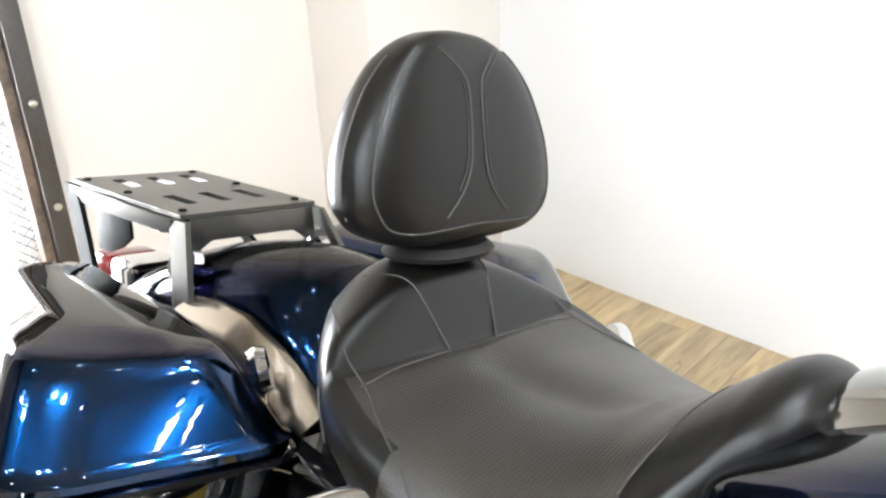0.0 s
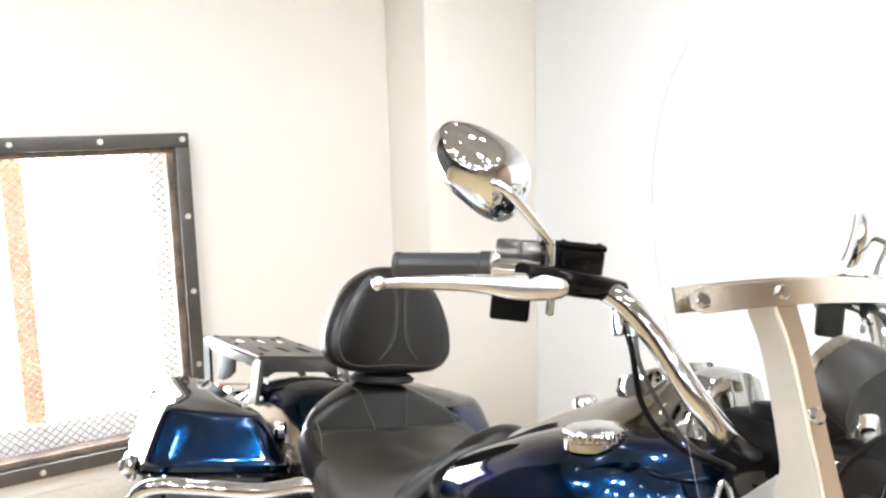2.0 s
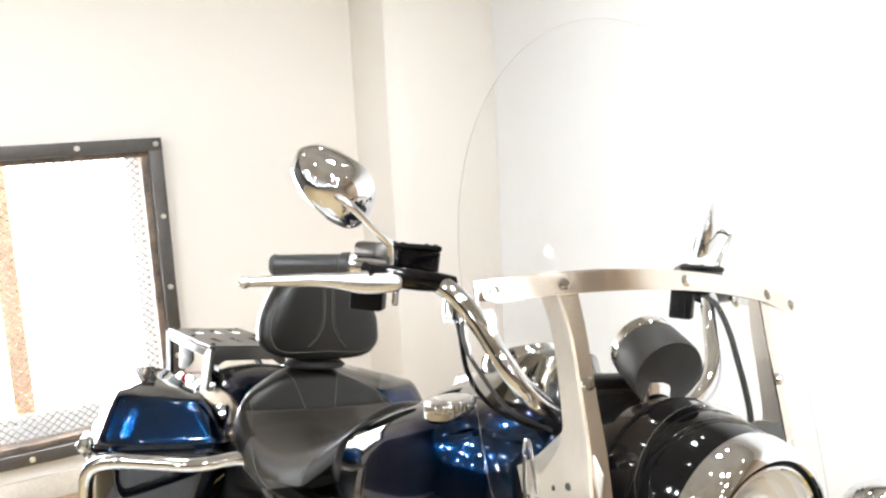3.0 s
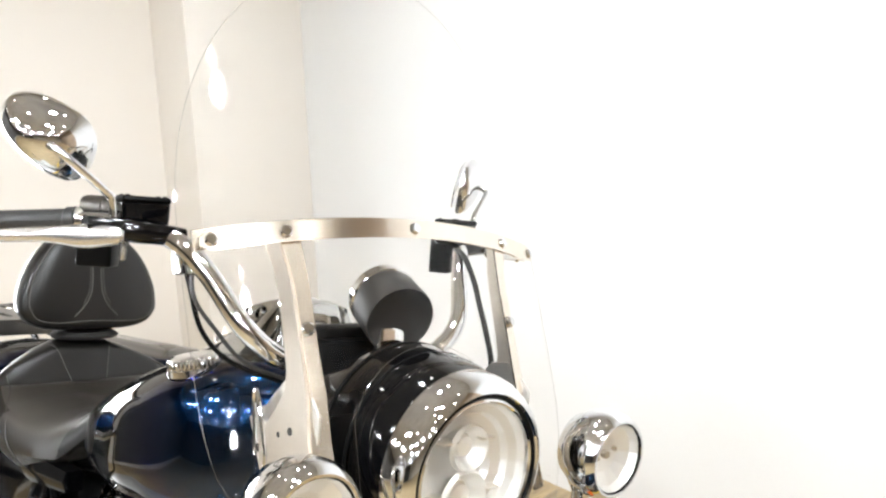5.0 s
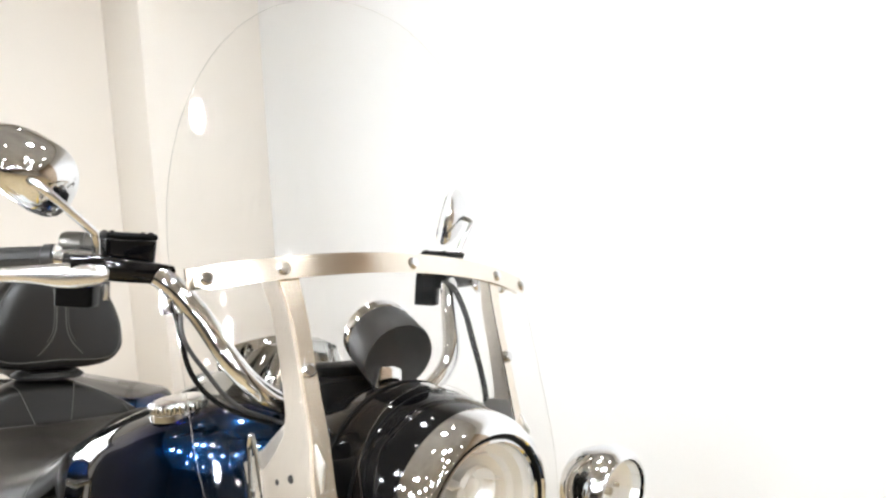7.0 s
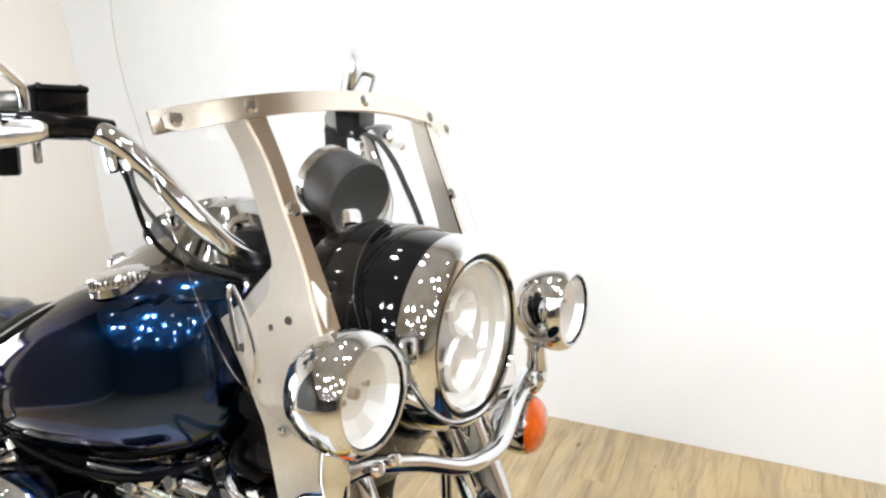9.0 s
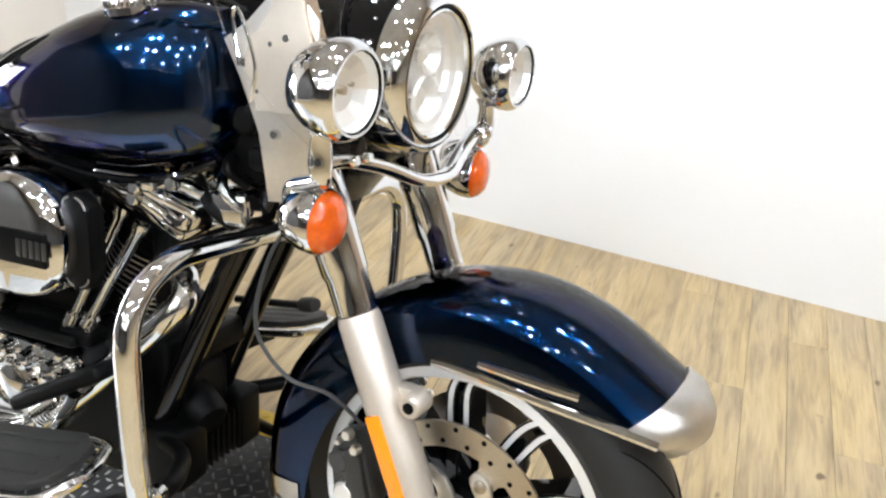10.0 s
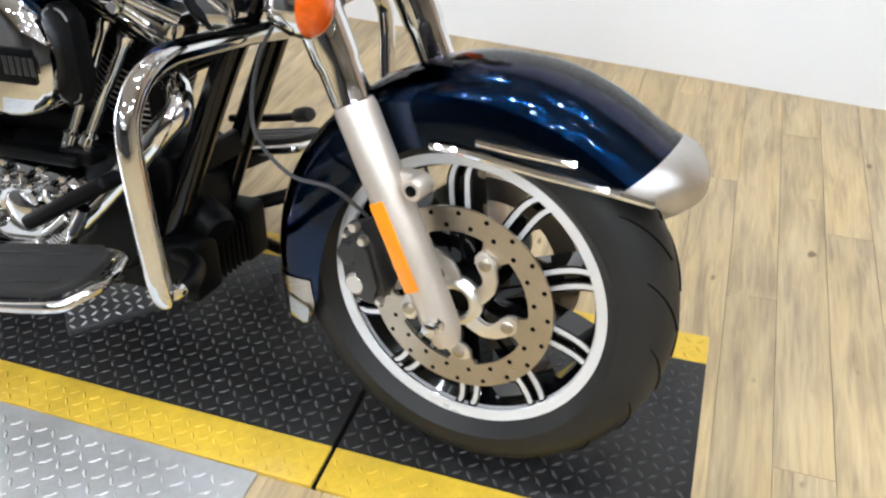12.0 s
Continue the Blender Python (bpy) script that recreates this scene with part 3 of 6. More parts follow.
def rotor(side):
    """A drilled disc on an aluminium carrier with five bolts."""
    y = side * 0.066
    m = aim((AX.x, y, AX.z), (0, side, 0))            # local z points outwards
    base = m.inverted() @ Vector((AX.x + 0.046, y, AX.z + 0.072))
    a0 = math.degrees(math.atan2(base.y, base.x))
    hand = 1 if side < 0 else -1
    bm = bmesh.new()
    lathe(bm, [(0.118, -0.0025), (0.158, -0.0025), (0.158, 0.0025), (0.118, 0.0025), (0.118, -0.0025)], m, 80)
    for k in range(5):
        t = m @ pose(0, 0, 0, 0, 0, a0 + 72 * k)
        plate(bm, [(0.122, -0.030), (0.106, -0.019), (0.092, -0.018), (0.084, -0.010), (0.082, 0.0), (0.084, 0.010), (0.092, 0.018), (0.106, 0.019), (0.122, 0.030)], 0.0046, t)
    for rad, n, ph in ((0.149, 20, 0), (0.128, 20, 9)):
        for k in range(n):
            a = radians(360 / n * k + ph)
            lathe(bm, [(0, 0.0026), (0.0042, 0.0026), (0.0042, 0.0030), (0, 0.0030)], m @ pose(rad * math.cos(a), rad * math.sin(a), 0), 8, index=1)
    r = part("brake_rotor", bm, (ROTOR, BLACK), bike, "drilled steel brake disc")
    bm = bmesh.new()
    lathe(bm, [(0.024, -0.004), (0.042, -0.004), (0.043, 0.006), (0.038, 0.013), (0.030, 0.016), (0.024, 0.013), (0.024, -0.004)], m, 36)
    for k in range(5):                                # hooked arms
        left, right = [], []
        arm = [(0.036, -34, 0.014), (0.050, -31, 0.012), (0.064, -26, 0.011), (0.076, -17, 0.011), (0.084, -8, 0.013), (0.090, 0, 0.016), (0.094, 8, 0.012), (0.096, 12, 0.005)]
        pts = [Vector((q * math.cos(radians(a0 + 72 * k + hand * d)), q * math.sin(radians(a0 + 72 * k + hand * d)), 0)) for q, d, _ in arm]
        for i, p in enumerate(pts):
            d = (pts[min(i + 1, len(pts) - 1)] - pts[max(i - 1, 0)]).normalized()
            n = Vector((-d.y, d.x, 0)) * arm[i][2]
            left.append((p + n).xy)
            right.append((p - n).xy)
        plate(bm, [tuple(q) for q in left + right[::-1]], 0.008, m @ pose(0, 0, 0.007), 0.0015)
    part("carrier", bm, ALU, r, "bright aluminium rotor carrier with hooked arms")
    for k in range(5):
        t = m @ pose(0, 0, 0, 0, 0, a0 + 72 * k)
        bolt("bolt", t @ Vector((0.091, 0, 0.011)), t.to_3x3() @ Vector((0, 0, 1)), 0.0105, 0.005, ROTOR, r)
    return r


rotor(-1)
rotor(1)

# fork legs
FD = Vector((-0.385, 0, 0.923)).normalized()


def fork(side):
    y = side * 0.132
    foot = Vector((0.009, y, 0.341))
    bm = bmesh.new()
    m = aim(foot, FD)
    lathe(bm, [(0, -0.045), (0.020, -0.042), (0.027, -0.02), (0.0285, 0.0), (0.029, 0.06), (0.0315, 0.09), (0.0315, 0.335), (0.029, 0.345), (0, 0.346)], m, 32)
    leg = part("fork_slider", bm, SLIDER, bike, "satin grey fork slider")
    bm = bmesh.new()
    lathe(bm, [(0, 0.345), (0.0300, 0.347), (0.0305, 0.40), (0.0335, 0.408), (0.036, 0.50), (0.038, 0.62), (0, 0.621)], m, 32)
    part("upper_tube", bm, CHROME, leg, "polished fork cover tube")
    bm = bmesh.new()
    lathe(bm, [(0, -0.014), (0.019, -0.014), (0.0205, 0.004), (0.0185, 0.018), (0.012, 0.020), (0.0115, 0.034), (0.006, 0.036), (0, 0.036)], aim((AX.x, side * 0.138, AX.z), (0, side, 0)), 12)
    part("axle_nut", bm, CHROME, leg)
    # boss with its bolt on the front of the leg
    bm = bmesh.new()
    lathe(bm, [(0, 0), (0.017, 0), (0.017, 0.034), (0.014, 0.038), (0, 0.038)], aim((-0.022, side * 0.118, 0.552), (0, side, 0)), 24)
    box(bm, (-0.06, side * 0.122 - 0.012, 0.536), (-0.022, side * 0.122 + 0.012, 0.568), 0.004)
    part("fender_boss", bm, SLIDER, leg)
    bolt("bolt", (-0.022, side * 0.156, 0.552), (0, side, 0), 0.0085, 0.003, BLACK, leg)
    bm = bmesh.new()                               # long orange reflector on the leg
    t = aim(foot + FD * 0.135 + Vector((0.0, side * 0.031, 0)) + Vector((-0.012, 0, -0.004)), (-0.10, side, 0.0))
    t = Matrix.Translation(foot + FD * 0.13 + Vector((-0.006, side * 0.0320, 0.0))) @ pose(0, 0, 0, 0, -22.6, 0)
    box(bm, (-0.012, -0.002, -0.072), (0.012, 0.002, 0.072), 0.0015, t)
    part("reflector", bm, ORANGE, leg, "orange reflector strip")
    return leg


fork(-1)
fork(1)

# calipers
for side in (-1, 1):
    bm = bmesh.new()
    t = Matrix.Translation((-0.145, side * 0.082, 0.385)) @ pose(0, 0, 0, 0, -12, 0)
    plate(bm, [(-0.026, -0.060), (0.002, -0.072), (0.020, -0.066), (0.036, -0.045), (0.034, 0.045), (0.016, 0.066), (-0.016, 0.060), (-0.034, 0.030), (-0.038, -0.025)], 0.052, t @ pose(0, 0, 0, 90), 0.008)
    cal = part("brake_caliper", bm, CAST, bike, "dark grey four-piston brake caliper")
    bm = bmesh.new()
    plate(bm, [(-0.004, -0.058), (0.020, -0.054), (0.030, -0.036), (0.028, 0.030), (0.012, 0.048), (-0.002, 0.040), (0.004, 0.006), (-0.008, -0.022)], 0.012, t @ Matrix.Translation((0, side * 0.030, 0)) @ pose(0, 0, 0, 90), 0.004)
    part("cover", bm, CAST, cal)
    for dz in (-0.030, 0.022):
        bm = bmesh.new()
        lathe(bm, [(0, 0.026), (0.019, 0.026), (0.019, 0.033), (0.015, 0.037), (0, 0.037)], t @ Matrix.Translation((-0.012, 0, dz)) @ aim((0, 0, 0), (0, side, 0)), 24)
        part("piston_cap", bm, CAST if dz > 0 else ALU, cal)
    for dx, dz, r in ((0.022, 0.044, 0.009), (0.012, 0.068, 0.010), (-0.006, 0.056, 0.006), (0.026, -0.060, 0.007)):
        bolt("bolt", t @ Vector((dx, side * 0.026, dz)), (0, side, 0), r, 0.012, ALU, cal)
    bm = bmesh.new()
    sweep(bm, [(-0.13, side * 0.10, 0.47), (-0.17, side * 0.13, 0.52), (-0.235, side * 0.15, 0.54), (-0.30, side * 0.14, 0.60), (-0.30, side * 0.11, 0.70), (-0.26, side * 0.08, 0.78)], 0.0033, 8)
    part("brake_hose", bm, CREAM, cal)

# front fender
CROWN = [(31.5, 0.398), (32.5, 0.411), (34, 0.420), (36, 0.426), (39, 0.427), (43, 0.418), (48, 0.409), (60, 0.402), (75, 0.393), (90, 0.380), (105, 0.366), (120, 0.356), (135, 0.350), (150, 0.346), (172, 0.342), (188, 0.342), (202, 0.348)]
SKIRT = [(31.5, 0.390), (33, 0.388), (35, 0.384), (38, 0.376), (41.5, 0.358), (46, 0.335), (51.7, 0.311), (58, 0.291), (66, 0.275), (75, 0.265), (84, 0.262), (97, 0.262), (112, 0.250), (141, 0.228), (160, 0.226), (188, 0.240), (202, 0.290)]


def fender_ring(deg, grow=0.0, low=None):
    R, S = pick(CROWN, deg)[0] + grow, pick(SKIRT, deg)[0]
    if low is not None:
        S = max(S, low)
    w = 0.097 + grow
    if deg < 43:
        w *= max(0.02, 1 - min(1, (43 - deg) / 11.55) ** 2.6) ** 0.5
    if deg > 190:
        w *= 1 - 0.25 * ((deg - 190) / 12) ** 2
    d = Vector((math.cos(radians(deg)), 0, math.sin(radians(deg))))
    half = [(-w, S), (-w * 1.0, S + (R - 0.05 - S) * 0.5), (-w * 0.985, R - 0.05), (-w * 0.90, R - 0.028), (-w * 0.72, R - 0.012), (-w * 0.4, R - 0.003), (0, R)]
    prof = half + [(-y, r) for y, r in reversed(half[:-1])]
    return [FX + d * r + Vector((0, y, 0)) for y, r in prof]


bm = bmesh.new()
skin(bm, [fender_ring(a) for a in range(40, 203, 3)], closed=False, caps=False)
bmesh.ops.solidify(bm, geom=bm.faces, thickness=0.003)
fen = part("front_fender", bm, BLUE, bike, "deep blue valanced front fender")
bm = bmesh.new()
skin(bm, [fender_ring(a, 0.003, 0.30) for a in (31.5, 31.6, 31.75, 32.0, 32.4, 33.0, 33.8, 35, 36.5, 38, 40, 42, 43.5)], closed=False, caps=False)
bmesh.ops.solidify(bm, geom=bm.faces, thickness=0.002)
part("front_tip", bm, ALU, fen, "chrome fender tip")
bm = bmesh.new()
skin(bm, [fender_ring(a, 0.003, 0.25) for a in (182, 185, 188, 191, 194, 197, 200, 203)], closed=False, caps=False)
bmesh.ops.solidify(bm, geom=bm.faces, thickness=0.002)
part("rear_tip", bm, SATIN_TAN, fen, "chrome rear fender tip")
for side in (-1, 1):
    d = Vector((math.cos(radians(194)), 0, math.sin(radians(194))))
    bm = bmesh.new()
    plate(bm, [(-0.020, 0.024), (0.016, 0.012), (0.021, 0.004), (0.015, -0.020), (0.006, -0.026), (-0.020, -0.016)], 0.004, Matrix.Translation(FX + d * (pick(CROWN, 194)[0] - 0.060) + Vector((0, side * 0.100, 0))) @ pose(0, 0, 0, 90), 0.0015)
    part("tip_plate", bm, DIM_CHROME, fen, "dark mirror inset plate")
    bm = bmesh.new()
    pts = []
    for a in range(38, 98, 4):
        d = Vector((math.cos(radians(a)), 0, math.sin(radians(a))))
        w = 0.0995 * max(0.02, 1 - (max(0, 43 - a) / 11.55) ** 2.6) ** 0.5
        pts.append(FX + d * (pick(SKIRT, a)[0] + 0.005) + Vector((0, side * w, 0)))
    sweep(bm, pts, 0.0072, 8, 2)
    part("edge_trim", bm, CHROME, fen, "chrome edge trim")
    bm = bmesh.new()
    sweep(bm, [(0.052, side * 0.0985, 0.617), (0.12, side * 0.099, 0.612), (0.195, side * 0.097, 0.607)], 0.0065, 8, 3)
    part("side_spear", bm, CHROME, fen, "chrome side strip")
bm = bmesh.new()
lathe(bm, [(0, 0), (0.022, 0.0), (0.020, 0.003), (0.010, 0.005), (0, 0.0055)], aim((-0.008, 0.0, FX.z + 0.374), (-0.12, 0, 1)), 24)
part("fender_badge", bm, BADGE, fen, "small dark red badge")

# headlamp nacelle
FWD = Vector((0.998, 0, -0.062)).normalized()
HL = Vector((-0.097, 0.0, 0.984))
hm = aim(HL, FWD)
bm = bmesh.new()
rings = []
for h, ry, rz, dz in ((-0.020, 0.112, 0.112, 0), (-0.03, 0.1165, 0.117, 0), (-0.06, 0.122, 0.123, 0.001), (-0.12, 0.127, 0.124, 0.003), (-0.18, 0.125, 0.113, 0.001), (-0.25, 0.112, 0.090, -0.006), (-0.31, 0.095, 0.070, -0.012), (-0.35, 0.07, 0.05, -0.018), (-0.362, 0.03, 0.03, -0.02)):
    rings.append([HL + FWD * h + Vector((0, ry * math.cos(2 * math.pi * k / 40), rz * math.sin(2 * math.pi * k / 40) + dz)) for k in range(40)])
skin(bm, rings, caps=False)
nac = part("headlamp_nacelle", bm, GLOSS, bike, "gloss black headlamp nacelle")
for h in (-0.085, -0.135):
    bm = bmesh.new()
    q = 0.1265 if h > -0.1 else 0.1285
    pts = [HL + FWD * h + Vector((0, q * math.cos(a), (q - 0.003) * math.sin(a))) for a in (math.pi * k / 24 for k in range(-4, 29))]
    sweep(bm, pts, 0.0022, 6, 1)
    part("nacelle_seam", bm, BLACK, nac)
bm = bmesh.new()
lathe(bm, [(0.0945, 0.010), (0.098, 0.0135), (0.104, 0.0105), (0.1105, 0.003), (0.1160, -0.010), (0.1180, -0.026), (0.114, -0.028), (0.108, -0.015), (0.0945, 0.010)], hm, 64)
part("trim_ring", bm, CHROME, nac, "wide chrome headlamp ring")
bm = bmesh.new()
lathe(bm, [(0.0905, 0.006), (0.0915, 0.0105), (0.0935, 0.0125), (0.0955, 0.0115), (0.0945, 0.004), (0.0905, 0.006)], hm, 64)
part("rubber_ring", bm, BLACK, nac)
bm = bmesh.new()
lathe(bm, [(0.0845, 0.004), (0.0855, 0.0085), (0.0880, 0.0105), (0.0905, 0.0095), (0.0905, 0.004), (0.0845, 0.004)], hm, 64)
part("inner_ring", bm, CHROME, nac, "thin chrome inner ring")
bm = bmesh.new()
lathe(bm, [(0.0, 0.022), (0.03, 0.0205), (0.06, 0.016), (0.078, 0.010), (0.085, 0.006), (0.085, 0.004), (0.078, 0.007), (0.06, 0.013), (0.03, 0.0175), (0.0, 0.019)], hm, 48)
lens = part("lens", bm, LENS, nac, "clear headlamp lens")
lens.visible_shadow = False
bm = bmesh.new()
lathe(bm, [(0.0855, 0.004), (0.081, -0.006), (0.071, -0.012), (0.066, -0.020), (0.052, -0.023), (0.044, -0.031), (0.026, -0.033), (0.0, -0.035)], hm, 22)
refl = part("reflector", bm, REFLECTOR, nac, "faceted silver reflector bowl", None, 8)
for zz, rr in ((0.026, 0.030), (-0.036, 0.036)):
    bm = bmesh.new()
    lathe(bm, [(rr, -0.012), (rr * 0.92, -0.006), (rr * 0.86, -0.012), (rr * 0.5, -0.026), (rr * 0.4, -0.018), (0.0, -0.014)], hm @ pose(0, zz, 0), 28)
    part("lamp_cup", bm, REFLECTOR, nac)
for sx, sy in ((0.03, 0.034), (-0.03, 0.034), (0.045, -0.03), (-0.045, -0.03), (0.0, 0.068)):
    bm = bmesh.new()
    box(bm, (sx - 0.012, sy - 0.0015, -0.04), (sx + 0.012, sy + 0.0015, -0.008), 0.001, hm @ pose(0, 0, 0))
    part("reflector_rib", bm, ALU, nac)
bm = bmesh.new()                                   # lower cowl between the fork legs
skin(bm, [[Vector((-0.14 - 0.02 * k, y * (1 - 0.06 * k), 0.895 - 0.028 * k)) + Vector((-(abs(y) / 0.17) ** 2 * 0.05, 0, 0)) for y in (-0.165, -0.12, -0.06, 0, 0.06, 0.12, 0.165)] for k in range(5)], closed=False, caps=False)
bmesh.ops.solidify(bm, geom=bm.faces, thickness=0.02)
part("lower_cowl", bm, GLOSS, nac)
bm = bmesh.new()
box(bm, (-0.30, -0.16, 0.84), (-0.19, 0.16, 0.875), 0.01)
box(bm, (-0.335, -0.05, 0.74), (-0.24, 0.05, 0.99), 0.02)
part("triple_tree", bm, BLACK, bike, "black fork clamp")

# passing lamps, their bar and the turn signals
def passing_lamp(side):
    c = Vector((-0.074, side * 0.239, 0.976))
    m = aim(c, FWD)
    bm = bmesh.new()
    lathe(bm, [(0.0475, 0.008), (0.0490, 0.0120), (0.0520, 0.0120), (0.0560, 0.008), (0.0600, 0.000), (0.0615, -0.012), (0.058, -0.034), (0.046, -0.058), (0.026, -0.073), (0, -0.077)], m, 44)
    p = part("passing_lamp", bm, CHROME, bike, "round chrome passing lamp")
    bm = bmesh.new()
    lathe(bm, [(0, 0.018), (0.027, 0.015), (0.0475, 0.009), (0.0475, 0.007), (0.027, 0.012), (0, 0.015)], m, 32)
    part("lens", bm, LENS, p).visible_shadow = False
    bm = bmesh.new()
    lathe(bm, [(0.0477, 0.008), (0.043, -0.004), (0.026, -0.014), (0, -0.017)], m, 13)
    part("reflector", bm, REFLECTOR, p, "faceted silver reflector", None, 8)
    bm = bmesh.new()
    lathe(bm, [(0, -0.006), (0.0055, -0.008), (0.0055, -0.022), (0, -0.026)], m, 16)
    part("bulb_cap", bm, ROTOR, p)
    for px, py in ((0.018, 0.006), (-0.018, -0.004)):
        b3 = bmesh.new()
        lathe(b3, [(0, -0.008), (0.0032, -0.009), (0.0032, -0.020), (0, -0.02)], m @ pose(px, py, 0), 12)
        part("reflector_stud", b3, ROTOR, p)
    bm = bmesh.new()
    lathe(bm, [(0.0470, 0.0075), (0.0476, 0.0105), (0.0487, 0.0110), (0.0487, 0.0075), (0.0470, 0.0075)], m, 40)
    part("rubber_ring", bm, BLACK, p)
    bm = bmesh.new()
    lathe(bm, [(0, -0.02), (0.013, -0.02), (0.016, 0.0), (0.013, 0.03), (0.02, 0.045), (0, 0.05)], aim(c + Vector((-0.045, -side * 0.006, -0.088)), (0, 0, 1)), 20)
    part("lamp_foot", bm, CHROME, p)
    return p


def turn_signal(side):
    c = Vector((-0.121, side * 0.216, 0.807))
    d = (FWD + Vector((0, 0.10 + side * 0.06, 0))).normalized()
    m = aim(c, d)
    bm = bmesh.new()
    lathe(bm, [(0.042, 0.0), (0.044, -0.006), (0.043, -0.022), (0.036, -0.046), (0.02, -0.062), (0, -0.066)], m, 36)
    p = part("turn_signal", bm, CHROME, bike, "round amber turn signal with a chrome bowl")
    bm = bmesh.new()
    lathe(bm, [(0, 0.021), (0.012, 0.0205), (0.026, 0.017), (0.036, 0.010), (0.0415, 0.002), (0.0415, -0.004), (0, -0.004)], m, 36)
    part("lens", bm, AMBER, p, "amber plastic lens")
    bm = bmesh.new()
    sweep(bm, [c - d * 0.05, c + Vector((-0.055, -side * 0.004, 0.035)), (-0.123, side * 0.226, 0.862), (-0.123, side * 0.234, 0.892)], 0.0125, 14)
    part("stem", bm, CHROME, p)
    return p


for side in (-1, 1):
    passing_lamp(side)
    turn_signal(side)
bm = bmesh.new()
sweep(bm, [(-0.125, -0.238, 0.880), (-0.115, -0.19, 0.884), (-0.10, -0.12, 0.868), (-0.085, -0.05, 0.842), (-0.08, 0, 0.838), (-0.085, 0.05, 0.842), (-0.10, 0.12, 0.868), (-0.115, 0.19, 0.884), (-0.125, 0.238, 0.880)], 0.0125, 14, 6, 0.8)
lb = part("lamp_bar", bm, CHROME, bike, "chrome passing lamp bar")
for side in (-1, 1):
    for k in range(2):
        bolt("bolt", (-0.098 + 0.0 * k, side * (0.165 + 0.03 * k), 0.886), (1, 0, 0.2), 0.008, 0.008, CHROME, lb)

# windshield, its trim band and brackets
SHW = [(0.88, 0.20), (0.954, 0.256), (0.998, 0.277), (1.06, 0.286), (1.14, 0.289), (1.25, 0.291), (1.315, 0.289), (1.381, 0.278), (1.452, 0.257), (1.50, 0.228), (1.544, 0.190), (1.585, 0.143), (1.607, 0.09), (1.615, 0.0)]
SHIELD_W = 0.291


def shield_x(y, z):
    return -0.245 - 0.36 * (z - 1.266) - 0.75 * y * y


def shield_span(y):
    a = abs(y)
    hi = 1.25 + 0.365 * max(0.0, 1 - (a / SHIELD_W) ** 2.25) ** (1 / 2.05)
    lo, up = 0.88, 1.25
    for k in range(24):
        mid = (lo + up) / 2
        lo, up = (lo, mid) if pick(SHW, mid)[0] >= a else (mid, up)
    cut = 0.99 + math.sqrt(max(0.0, 0.130 ** 2 - a * a)) if a < 0.128 else 0.88
    return max(lo, cut), hi


bm = bmesh.new()
cols = []
for k in range(97):
    y = -0.2906 * math.cos(math.pi * k / 96)
    lo, hi = shield_span(y)
    cols.append([Vector((shield_x(y, lo + (hi - lo) * j / 40), y, lo + (hi - lo) * j / 40)) for j in range(41)])
skin(bm, cols, closed=False, caps=False)
bmesh.ops.solidify(bm, geom=bm.faces, thickness=0.004)
shield = part("windshield", bm, SHIELD, bike, "clear polycarbonate windshield")
shield.visible_shadow = False
bm = bmesh.new()
rim = [c[-1] for c in cols] + [c[0] for c in reversed(cols)]
sweep(bm, rim + rim[:1], 0.0006, 6, 1, 1.0, 0, False)
part("edge", bm, SHEET_EDGE, shield, "polished sheet edge")


def band(pts_yz, width, off, thick, along_z):
    """A metal strip that follows the shield's curve."""
    out = bmesh.new()
    rings = []
    for y, z in pts_yz:
        w = width(y, z) if callable(width) else width
        a, b = ((y, z - w), (y, z + w)) if not along_z else ((y - w, z), (y + w, z))
        ring = []
        for (yy, zz), o in ((a, off), (b, off), (b, off + thick), (a, off + thick)):
            ring.append(Vector((shield_x(yy, zz) + o, yy, zz)))
        rings.append(ring)
    skin(out, rings)
    return out


def trim_z(y):
    return 1.266 - 0.40 * y * y


ys = [-0.274 + 0.548 * k / 40 for k in range(41)]
trim = part("trim_band", band([(y, trim_z(y)) for y in ys], lambda y, z: 0.0118 * max(0.3, 1 - max(0, (abs(y) - 0.264) / 0.0102) ** 2 * 0.6), 0.0085, 0.003, False), SATIN_TAN, shield, "polished metal trim band")
part("inner_trim", band([(y, trim_z(y)) for y in ys], 0.012, -0.009, 0.003, False), SATIN_TAN, shield)
for y in (-0.261, -0.179, 0.0, 0.182, 0.263):
    z = trim_z(y)
    bolt("bolt", (shield_x(y, z) + 0.0105, y, z), (1, 2 * 0.75 * y, 0.36), 0.0078, 0.005, CHROME, shield)
STRUT = [(0.92, 0.166, 0.012), (1.026, 0.1665, 0.0115), (1.074, 0.1635, 0.0095), (1.133, 0.165, 0.0085), (1.195, 0.166, 0.009), (1.235, 0.172, 0.0115), (1.265, 0.175, 0.013)]
